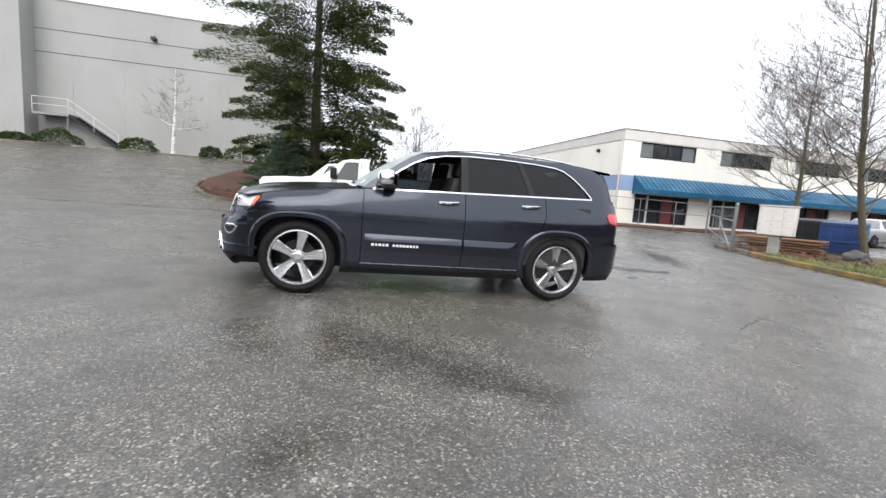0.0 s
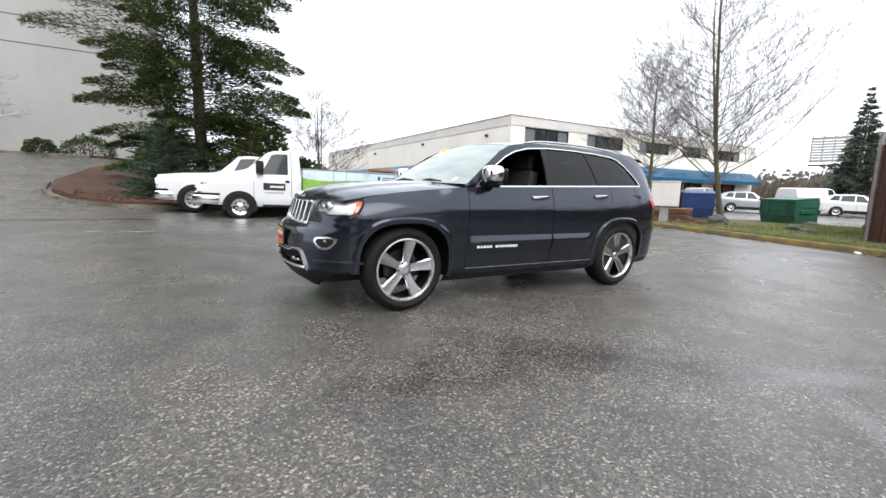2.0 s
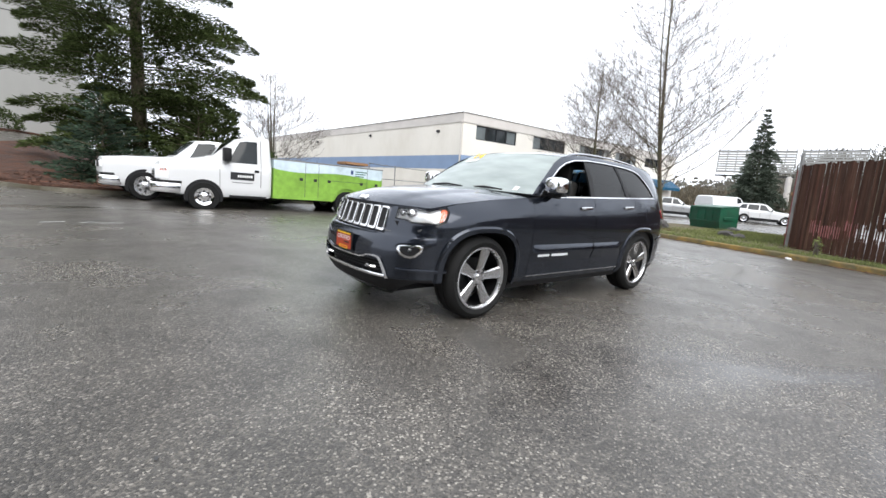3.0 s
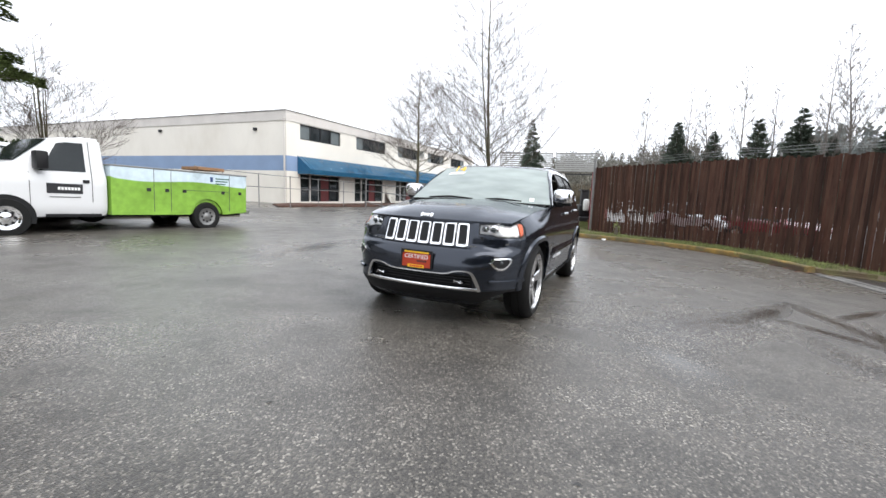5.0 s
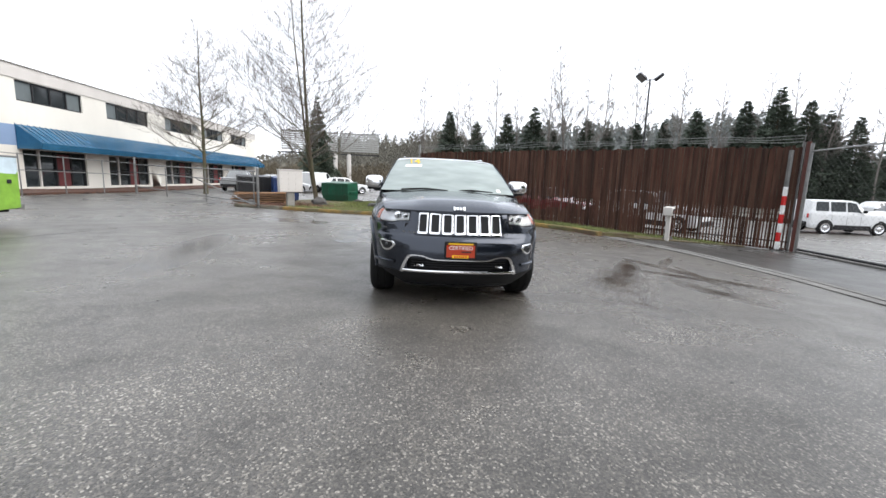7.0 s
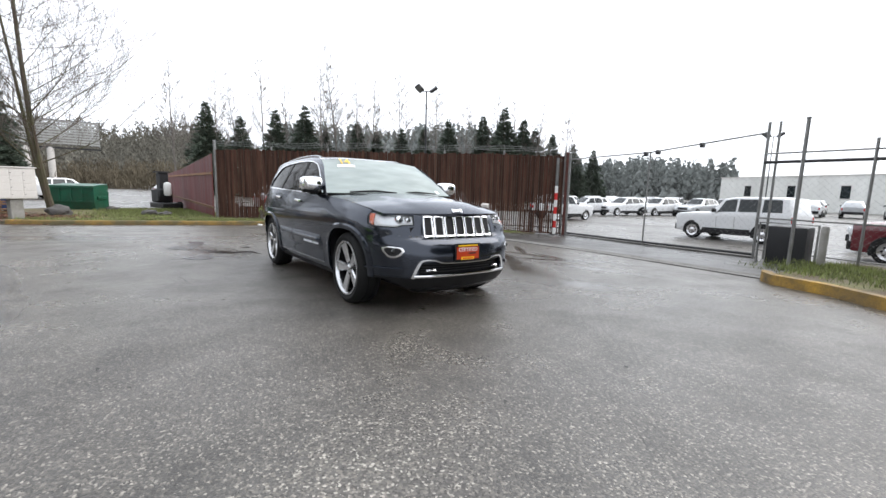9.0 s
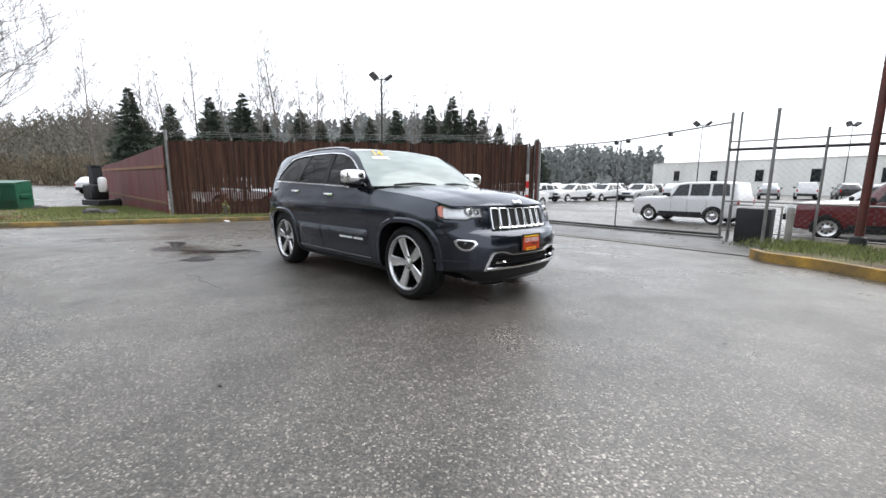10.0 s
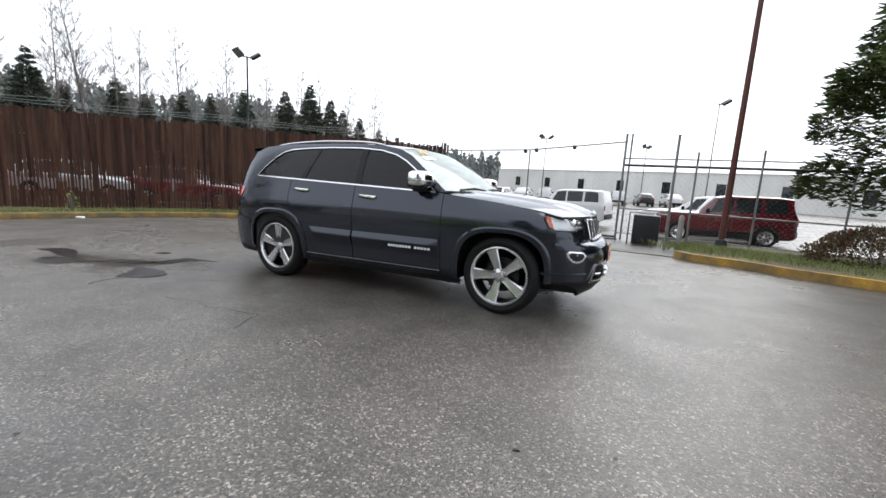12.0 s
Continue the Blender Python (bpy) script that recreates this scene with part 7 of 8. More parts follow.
    return t


BOXY = [(-0.80, 0.66, 0.38, 0.90, 0.55, 0.95), (-0.74, 0.82, 0.30, 1.0, 0.68, 1.04), (-0.3, 0.86, 0.27, 1.04, 0.74, 1.09), (0.45, 0.875, 0.27, 1.06, 0.77, 1.12), (0.62, 0.88, 0.27, 1.07, 0.77, 1.14),
        (1.08, 0.88, 0.27, 1.09, 0.71, 1.66), (1.5, 0.88, 0.27, 1.10, 0.73, 1.73), (2.9, 0.875, 0.28, 1.12, 0.73, 1.73), (3.30, 0.86, 0.3, 1.12, 0.71, 1.69), (3.42, 0.84, 0.34, 1.08, 0.66, 1.25), (3.46, 0.80, 0.38, 1.05, 0.62, 1.1)]
BOXY_PANES = [("front_pane", [(0.92, 0.53), (1.62, 0.53), (1.62, 0.82), (1.18, 0.82)]), ("rear_pane", [(1.70, 0.53), (2.42, 0.53), (2.42, 0.82), (1.70, 0.82)]), ("quarter_pane", [(2.52, 0.53), (3.16, 0.53), (3.10, 0.82), (2.52, 0.82)])]
WAGON = [(-0.86, 0.60, 0.36, 0.74, 0.48, 0.78), (-0.78, 0.80, 0.28, 0.86, 0.60, 0.90), (-0.3, 0.88, 0.25, 0.94, 0.70, 0.99), (0.5, 0.90, 0.25, 1.0, 0.74, 1.06), (0.7, 0.90, 0.25, 1.02, 0.73, 1.10),
         (1.35, 0.90, 0.25, 1.05, 0.62, 1.60), (1.8, 0.90, 0.25, 1.06, 0.63, 1.66), (2.9, 0.90, 0.27, 1.10, 0.62, 1.62), (3.35, 0.88, 0.3, 1.12, 0.58, 1.50), (3.66, 0.83, 0.36, 1.08, 0.66, 1.2), (3.74, 0.78, 0.4, 1.0, 0.6, 1.05)]
WAGON_PANES = [("front_pane", [(1.0, 0.53), (1.78, 0.53), (1.76, 0.82), (1.4, 0.82)]), ("rear_pane", [(1.86, 0.53), (2.62, 0.53), (2.55, 0.82), (1.84, 0.82)]), ("quarter_pane", [(2.70, 0.55), (3.25, 0.58), (3.0, 0.82), (2.64, 0.82)])]
PICKUP = [(-0.98, 0.78, 0.42, 0.95, 0.60, 1.00), (-0.92, 0.92, 0.38, 1.10, 0.72, 1.14), (-0.3, 0.98, 0.36, 1.16, 0.80, 1.22), (0.55, 1.0, 0.36, 1.20, 0.84, 1.27), (0.75, 1.0, 0.36, 1.21, 0.83, 1.30),
          (1.35, 1.0, 0.36, 1.22, 0.70, 1.84), (1.7, 1.0, 0.36, 1.22, 0.71, 1.88), (2.75, 1.0, 0.36, 1.22, 0.71, 1.87), (2.95, 1.0, 0.36, 1.22, 0.72, 1.78), (3.02, 0.99, 0.36, 1.22, 0.85, 1.26), (4.7, 0.98, 0.4, 1.22, 0.86, 1.26), (4.78, 0.95, 0.45, 1.20, 0.8, 1.22)]
PICKUP_PANES = [("front_pane", [(1.05, 0.53), (1.85, 0.53), (1.85, 0.82), (1.38, 0.82)]), ("rear_pane", [(1.95, 0.53), (2.72, 0.53), (2.70, 0.82), (1.95, 0.82)])]
VAN = [(-0.85, 0.80, 0.4, 0.95, 0.6, 1.0), (-0.75, 0.92, 0.35, 1.1, 0.72, 1.15), (0.1, 0.98, 0.33, 1.2, 0.85, 1.3), (0.3, 0.99, 0.33, 1.22, 0.85, 1.34), (0.95, 1.0, 0.33, 1.25, 0.78, 2.0), (1.3, 1.0, 0.33, 1.25, 0.8, 2.08), (4.3, 1.0, 0.35, 1.28, 0.8, 2.06), (4.5, 0.97, 0.4, 1.25, 0.78, 1.98)]
VAN_PANES = [("front_pane", [(0.75, 0.53), (1.5, 0.53), (1.5, 0.82), (1.0, 0.82)])]


def stand(x, y, rz, wb=2.6):
    """Pose on the sloping ground, from the front axle, nose along the local -x."""
    a = radians(rz)
    ex, ey = x + wb * math.cos(a), y + wb * math.sin(a)
    pitch = -math.degrees(math.atan2(gz(ex, ey) - gz(x, y), wb))
    return pose(x, y, gz(x, y), 0, pitch, rz)


# white boxy SUV and dark red SUV just inside the lot
white_suv = road_car("white_suv", "white boxy SUV parked in the fenced lot", stand(3.9, -17.2, 172), WHITE_PAINT, BOXY, 2.62, 0.345, BOXY_PANES, (0.66, 1.1))
road_car("red_suv", "dark red boxy SUV parked behind the chain-link fence", stand(-2.25, -13.7, 180), RED_PAINT, BOXY, 2.62, 0.345, BOXY_PANES, (0.66, 1.1))
white_wagon = road_car("white_suv", "white SUV in the row behind the gate", stand(-1.7, -17.2, 174), WHITE_PAINT, WAGON, 2.78, 0.36, WAGON_PANES, (0.75, 1.32))
black_car = road_car("black_suv", "black SUV parked among the white ones", stand(-3.2, -20.5, 178), BLACK_PAINT, WAGON, 2.78, 0.36, WAGON_PANES, (0.75, 1.32))
silver_car = road_car("silver_suv", "silver SUV parked in the lot", stand(-4.6, -24.5, 176), SILVER_PAINT, WAGON, 2.78, 0.36, WAGON_PANES, (0.75, 1.32))
blue_car = road_car("blue_car", "light blue car far down the lot", stand(16.5, -47, 120), BLUE_PAINT, WAGON, 2.78, 0.36, WAGON_PANES, (0.75, 1.32))
red_car = road_car("red_car", "red car parked behind the slat fence", stand(16.0, -8.2, 35), mat("muted_red_car_paint", (0.11, 0.014, 0.018), 0.25, bump=0, coat=0.9), WAGON, 2.78, 0.36, WAGON_PANES, (0.75, 1.32))
copy_thing(white_suv, stand(12.4, -11.6, 35))
copy_thing(silver_car, stand(19.2, -5.6, 35))
copy_thing(white_suv, stand(15.0, -23.3, 82))
copy_thing(red_car, stand(18.6, -27.6, 75))
copy_thing(white_wagon, stand(20.3, -29.8, 250))
copy_thing(white_wagon, stand(18.2, -32.6, 255))
copy_thing(white_wagon, stand(16.6, -36.0, 258))
copy_thing(silver_car, stand(14.0, -38.4, 262))
rng = random.Random(5)
for i in range(13):
    src = (white_wagon, white_suv, white_wagon, silver_car, white_suv, black_car)[i % 6]
    copy_thing(src, stand(31.5 - 2.9 * i + 0.2 * rng.random(), -46.0 - 0.9 * i + 0.3 * rng.random(), 100 + rng.uniform(-3, 3)))
for i in range(9):
    src = (white_wagon, silver_car, white_suv, black_car)[(i * 3) % 4]
    copy_thing(src, stand(36 - 3.1 * i, -62 - 0.6 * i, 102 + rng.uniform(-3, 3)))
# cars by the office and on the far side of the verge
road_car("silver_pickup", "silver crew-cab pickup parked before the office", stand(37.6, 15.9, 186, 3.6), SILVER_PAINT, PICKUP, 3.65, 0.40, PICKUP_PANES, (0.8, 1.3), arch=0.47, dark_low=False, category="pickup")
road_car("white_van", "white van parked beyond the grass", stand(44.0, 9.5, 160, 3.5), WHITE_PAINT, VAN, 3.5, 0.36, VAN_PANES, (0.36, 0.92), category="van")
copy_thing(silver_car, stand(37.5, 11.0, 120))
copy_thing(white_wagon, stand(41.5, 5.5, 110))
copy_thing(white_wagon, stand(52.0, -2.0, 140))

white_pickup = road_car("white_pickup", "white pickup parked against the mulch island", stand(-1.55, 12.1, 2, 3.6), WHITE_PAINT, PICKUP, 3.6, 0.40, PICKUP_PANES, (0.8, 1.3), arch=0.46, dark_low=False, category="pickup")


def utility_truck():
    """White van-nosed cab with a green wrapped service body."""
    m = pose(-0.36, 10.05, 0.11, 0, 1.4, -3.2)
    t = thing("utility_truck", "white service truck with lime green wrapped utility body", "truck", m)
    st = [(-1.02, 0.82, 0.52, 1.08, 0.66, 1.13), (-0.96, 0.96, 0.45, 1.17, 0.78, 1.22), (-0.5, 0.99, 0.42, 1.24, 0.86, 1.32), (0.0, 1.0, 0.40, 1.28, 0.88, 1.42), (0.2, 1.0, 0.40, 1.29, 0.88, 1.48),
          (0.76, 1.0, 0.40, 1.28, 0.82, 1.98), (1.0, 1.0, 0.40, 1.28, 0.84, 2.05), (1.42, 1.0, 0.40, 1.28, 0.85, 2.07), (1.62, 0.99, 0.42, 1.28, 0.84, 2.05), (1.68, 0.96, 0.45, 1.28, 0.82, 1.6)]
    sh = Shell(st)
    part("cab", sh.skin(-1.02, 1.68), WHITE_PAINT, t)
    part("windscreen", sh.front_pane(0.22, 0.76), CAR_GLASS, t)
    for s in (1, -1):
        part("side_window", sh.pane([(0.52, 0.53), (1.30, 0.53), (1.30, 0.82), (0.86, 0.82)], s), CAR_GLASS, t)
        door = part("door_gap", sh.pane([(1.385, 0.06), (1.40, 0.06), (1.40, 0.84), (1.385, 0.84)], s, 0.004), DARK_JOINT, t)
        part("door_gap", sh.pane([(0.36, 0.06), (0.372, 0.06), (0.372, 0.5), (0.36, 0.5)], s, 0.004), DARK_JOINT, t)
        part("door_sign", sh.pane([(0.62, 0.315), (1.22, 0.315), (1.22, 0.39), (0.62, 0.39)], s, 0.006), DARK_STEEL, t, "dark door sign")
        for k in range(7):
            part("sign_bar", sh.pane([(0.80 + 0.055 * k, 0.342), (0.84 + 0.055 * k, 0.342), (0.84 + 0.055 * k, 0.364), (0.80 + 0.055 * k, 0.364)], s, 0.009), WHITE_INK, t)
        part("sign_bar", sh.pane([(0.66, 0.275), (1.18, 0.275), (1.18, 0.287), (0.66, 0.287)], s, 0.006), GALV, t)
        part("door_handle", sh.pane([(1.22, 0.40), (1.34, 0.40), (1.34, 0.425), (1.22, 0.425)], s, 0.02), BLACK_PLASTIC, t)
        c = sh.point(0.52, 0.58, s, 0.16)
        part("mirror", box(B(), c.x - 0.1, c.x + 0.1, c.y - 0.1, c.y + 0.16, c.z - 0.06, c.z + 0.3, 0.05, seg=2), BLACK_PLASTIC, t)
        part("headlamp", box(B(), -1.06, -0.76, s * 0.82 - 0.16, s * 0.82 + 0.16, 0.78, 1.12, 0.03, seg=2), LAMP_BOWL, t)
        part("amber_marker", box(B(), -0.98, -0.80, s * 0.95 - 0.03, s * 0.95 + 0.038, 0.96, 1.06, 0.015), AMBER, t)
        for x, off in ((0.0, 0.0), (3.96, 0.0)):
            plain_wheel(t, pose(x, s * (0.915 if x == 0 else 0.93), 0.385, 0, 0, 0 if s < 0 else 180), 0.385, 0.225, 0.24, GALV if x else CHROME)
            if x == 0:
                bm = B()
                bm.faces.new([bm.verts.new((a, s * 1.012, b)) for a, b in arc_pts(0, 0.385, 0.45, 195, -15, 18)])
                ex = bmesh.ops.extrude_face_region(bm, geom=bm.faces[:])
                for v in ex["geom"]:
                    if isinstance(v, bmesh.types.BMVert):
                        v.co.y -= s * 0.2
                part("arch", bm, BLACK_PLASTIC, t)
    part("bumper", box(B(), -1.18, -0.52, -1.02, 1.02, 0.45, 0.69, 0.035, seg=2), CHROME, t, "chrome front bumper")
    part("bumper_gap", box(B(), -1.1, -0.5, -1.006, 1.006, 0.69, 0.75), BLACK_PLASTIC, t)
    part("grille", box(B(), -1.06, -0.98, -0.66, 0.66, 0.76, 1.02, 0.03), GALV, t)
    for z in (0.81, 0.87, 0.93):
        part("grille_bar", box(B(), -1.075, -1.05, -0.6, 0.6, z - 0.02, z + 0.01), BLACK_PLASTIC, t)
    part("roof_fairing", box(B(), 1.3, 1.66, -0.7, 0.7, 1.95, 2.1, 0.05, seg=2), WHITE_PAINT, t)
    part("chassis", box(B(), -0.6, 5.2, -0.45, 0.45, 0.36, 0.52), BLACK_PLASTIC, t)
    part("underbody", box(B(), 0.5, 5.1, -0.85, 0.85, 0.40, 0.5), BLACK_PLASTIC, t)
    part("step", box(B(), 0.6, 1.55, -1.0, 1.0, 0.40, 0.46), BLACK_PLASTIC, t)
    # service body: floor, side cabinets, doors
    body = part("service_body", box(B(), 1.74, 5.14, -1.0, 1.0, 0.46, 1.05, 0.02), LIME, t, "lime green service body")
    for s in (1, -1):
        y0, y1 = (s * 1.05, s * 0.62)
        # wheel opening through the side cabinet
        out = [(1.72, 0.44), (3.40, 0.44)] + [(x, max(z, 0.44)) for x, z in arc_pts(3.96, 0.40, 0.455, 175, 5, 14)] + [(4.52, 0.44), (5.16, 0.50), (5.16, 1.28)]
        green = out + [(x, 1.28 + 0.055 * math.sin(x * 2.1) + 0.05 * math.sin(x * 0.9 + 1)) for x in [5.12 - 3.36 * k / 24 for k in range(25)]] + [(1.72, 1.3)]
        lo, hi = sorted((y0, y1))
        cab = part("side_cabinet", prism(B(), green, "y", (lo, hi)), LIME, t, "lime green side cabinet")
        hills = [(x, 1.28 + 0.055 * math.sin(x * 2.1) + 0.05 * math.sin(x * 0.9 + 1)) for x in [5.12 - 3.36 * k / 24 for k in range(25)]]
        sky_o = [(1.72, 1.3)] + list(reversed(hills)) + [(5.16, 1.28), (5.16, 1.53), (1.72, 1.53)]
        part("pale_strip", prism(B(), sky_o, "y", (lo, hi)), PALE_VINYL, cab, "pale sky print along the top")
        part("top_rail", box(B(), 1.70, 5.18, lo - 0.01, hi + 0.01, 1.53, 1.57, 0.01), GALV, cab)
        yf = y0 + s * 0.004
        a, b = sorted((yf - s * 0.006, yf))
        for x in (2.62, 3.02, 4.62):
            part("door_gap", box(B(), x - 0.006, x + 0.006, a, b, 0.52, 1.56), DARK_JOINT, cab)
        part("door_gap", box(B(), 3.4, 4.62, a, b, 1.06, 1.072), DARK_JOINT, cab)
        for x in (2.5, 2.92, 3.35, 4.42, 4.95):
            part("latch", box(B(), x - 0.05, x + 0.05, min(yf, yf + s * 0.012), max(yf, yf + s * 0.012), 1.0, 1.08, 0.006), DARK_STEEL, cab, "black paddle latch")
        for k in range(3):
            part("print_bar", box(B(), 4.2, 4.62 - 0.06 * k, a, b + 0.001, 1.40 - 0.07 * k, 1.43 - 0.07 * k), SKIP_GREEN, cab)
        part("print_mark", box(B(), 4.05, 4.13, a, b + 0.001, 1.32, 1.45), SKIP_BLUE, cab)
        lamp = part("tail_lamp", box(B(), 5.14, 5.18, s * 0.9 - 0.06, s * 0.9 + 0.06, 0.7, 0.95, 0.01), RED_LENS, t)
        bm = B()
        bm.faces.new([bm.verts.new((p, s * 0.66, q)) for p, q in arc_pts(3.96, 0.40, 0.50, 180, 0, 14)])
        part("arch_lining", bm, BLACK_PLASTIC, t)
    part("load", box(B(), 4.2, 5.0, -0.3, 0.5, 1.66, 1.75, 0.01), WOOD, t, "lumber on the deck")
    part("deck_box", box(B(), 3.9, 5.1, -0.55, 0.55, 1.05, 1.6, 0.02), GALV, t)
    part("rear_bumper", box(B(), 5.12, 5.32, -1.0, 1.0, 0.46, 0.58, 0.02), GALV, t)


utility_truck()


# ---- loose and fixed things in the yard ----
def skip(name, label, m, w, d, h, paint, lid):
    t = thing(name, label, "skip", m)
    bm = B()
    prism(bm, [(-d / 2 + 0.12, 0.12), (d / 2, 0.12), (d / 2, h), (-d / 2, h * 0.93), (-d / 2, h * 0.45)], "x", (-w / 2, w / 2))
    part("body", bm, paint, t)
    for k in range(5):
        x = -w / 2 + w * k / 4
        part("rib", box(B(), x - 0.03, x + 0.03, -d / 2 - 0.035, -d / 2 + 0.05, h * 0.45, h * 0.90), paint, t)
    part("rim", box(B(), -w / 2 - 0.03, w / 2 + 0.03, -d / 2 - 0.05, -d / 2 + 0.03, h * 0.88, h * 0.94, 0.01), paint, t)
    part("lower_rail", box(B(), -w / 2 - 0.02, w / 2 + 0.02, -d / 2 - 0.03, -d / 2 + 0.03, h * 0.42, h * 0.47), paint, t)
    for s in (-1, 1):
        part("fork_pocket", box(B(), s * w / 2 - (0.1 if s > 0 else 0), s * w / 2 + (0.1 if s < 0 else 0) + s * 0.06, -d * 0.3, d * 0.3, h * 0.5, h * 0.62, 0.01), paint, t)
        part("side_rib", box(B(), s * w / 2 - 0.02, s * w / 2 + 0.02, -d / 2, d / 2, h * 0.70, h * 0.76), paint, t)
        part("lid", box(B(), min(0.01 * s, s * w / 2), max(0.01 * s, s * w / 2), -d / 2 - 0.05, d / 2, 0, 0.05, 0.015, pose(0, 0, h * 0.975, math.degrees(math.atan2(h * 0.07, d)), 0, 0)), lid, t, "black plastic lid" if lid is BLACK_PLASTIC else "")
    for x in (-w / 2 + 0.15, w / 2 - 0.15):
        for y in (-d / 2 + 0.3, d / 2 - 0.15):
            part("castor", lathe(B(), [(0.0, -0.03), (0.07, -0.03), (0.07, 0.03), (0, 0.03)], 12, "x", (x, y, 0.07)), RUBBER, t)
    return t


skip("green_skip", "dark green steel rubbish skip on the grass verge", pose(23.6, 4.9, gz(23.6, 4.9) - 0.1, 0, 0, -116), 1.95, 1.2, 1.42, SKIP_GREEN, SKIP_GREEN)
skip("blue_skip", "blue steel rubbish skip with black lid beside the lumber", pose(20.6, 7.6, gz(20.6, 7.6) + 0.05, 0, 0, -65), 1.35, 1.0, 1.4, SKIP_BLUE, SKIP_BLUE)
skip("black_skip", "black covered bin behind the lumber pile", pose(21.3, 9.6, gz(21.3, 9.6) + 0.02, 0, 0, -65), 1.8, 1.3, 1.45, DARK_STEEL, DARK_STEEL)


def mailbox_cluster():
    x, y = 14.65, 5.75
    t = thing("mailbox_unit", "white metal mailbox cluster on a concrete pedestal by the kerb", "mailbox", pose(x, y, gz(x, y) + 0.1, 0, 0, 118))
    part("pedestal", box(B(), -0.16, 0.16, -0.14, 0.14, -0.15, 0.66, 0.02), CONCRETE, t)
    part("case", box(B(), -0.5, 0.5, -0.22, 0.22, 0.66, 1.62, 0.02), PALE_TRIM, t)
    part("cap", box(B(), -0.53, 0.53, -0.25, 0.25, 1.62, 1.66, 0.01), PALE_TRIM, t)
    for i in range(3):
        for j in range(4):
            d = part("box_door", box(B(), -0.46 + 0.31 * i, -0.17 + 0.31 * i, 0.22, 0.228, 0.70 + 0.225 * j, 0.905 + 0.225 * j, 0.003), PALE_TRIM, t)
            part("lock", lathe(B(), [(0.0, 0.012), (0.012, 0.01), (0.012, 0)], 8, "y", (-0.2 + 0.31 * i, 0.226, 0.8 + 0.225 * j)), DARK_STEEL, d)
    for j in range(3):
        part("notice_bar", box(B(), -0.4, 0.0 + 0.1 * j, -0.228, -0.22, 1.2 + 0.1 * j, 1.24 + 0.1 * j), PALE_TRIM, t)


mailbox_cluster()


def card_reader():
    x, y = 7.3, -7.5
    t = thing("card_reader", "white pedestal card reader beside the slat fence", "card reader", pose(x, y, gz(x, y), 0, 2, 135))
    part("post", box(B(), -0.06, 0.06, -0.06, 0.06, -0.1, 0.86, 0.012), PALE_TRIM, t)
    part("head", box(B(), -0.13, 0.22, -0.13, 0.13, 0.80, 1.06, 0.02), PALE_TRIM, t)
    part("panel", box(B(), -0.08, 0.17, 0.13, 0.136, 0.84, 1.0), DARK_STEEL, t, "dark keypad panel")
    for i in range(3):
        part("button", box(B(), -0.05 + 0.07 * i, -0.01 + 0.07 * i, 0.136, 0.142, 0.88, 0.93), RED_TAPE if i == 1 else GALV, t)


card_reader()


def yard_gate():
    """The swung steel gate before the office."""
    a, b = Vector((14.35, 7.05)), Vector((24.5, 18.2))
    ln = (b - a).length
    m = pose(a.x, a.y, 0, 0, 0, math.degrees(math.atan2(b.y - a.y, b.x - a.x)))
    t = thing("yard_gate", "galvanised pipe gate with rails and a diagonal brace", "gate", m)
    z0 = gz(a.x, a.y)
    for u, h in ((0, 1.72), (0.35, 1.6), (5.0, 1.6), (10.0, 1.7), (14.9, 2.35)):
        p = a + (b - a) * (u / ln)
        part("post", tube(B(), [(u, 0, gz(p.x, p.y) - 0.1), (u, 0, z0 + h)], 0.06 if u in (0, 14.9) else 0.03, 8), GALV, t)
    for z in (1.6, 1.1, 0.2):
        part("rail", tube(B(), [(0.2, 0, z0 + z), (15.0, 0, z0 + z + 0.25)], 0.03, 8), GALV, t)
    part("brace", tube(B(), [(0.2, 0.03, z0 + 0.1), (6.0, 0.03, z0 + 1.15)], 0.03, 8), GALV, t)
    part("mesh", chain_link(B(), (0.2, 0), (9.0, 0), z0 + 0.22, z0 + 1.62, 0.2), GALV, t, "chain-link mesh")
    part("post_cap", lathe(B(), [(0.0, z0 + 1.79), (0.05, z0 + 1.77), (0.07, z0 + 1.71), (0, z0 + 1.71)], 10, "z"), GALV, t)


yard_gate()

# side fence from the truck to the office corner
ft = thing("chain_fence", "low galvanised chain-link fence along the bed", "fence")
fp = [(24.5, 18.2), (22.2, 18.6), (19.6, 18.8), (16.8, 18.7), (14.0, 18.4), (11.0, 17.6), (8.5, 16.2)]
for x, y in fp:
    part("post", post_at(B(), x, y, gz(x, y) + 2.0, 0.03), GALV, ft)
for (xa, ya), (xb, yb) in zip(fp, fp[1:]):
    for h in (1.95, 1.2):
        part("rail", tube(B(), [(xa, ya, gz(xa, ya) + h), (xb, yb, gz(xb, yb) + h)], 0.02, 6), GALV, ft)


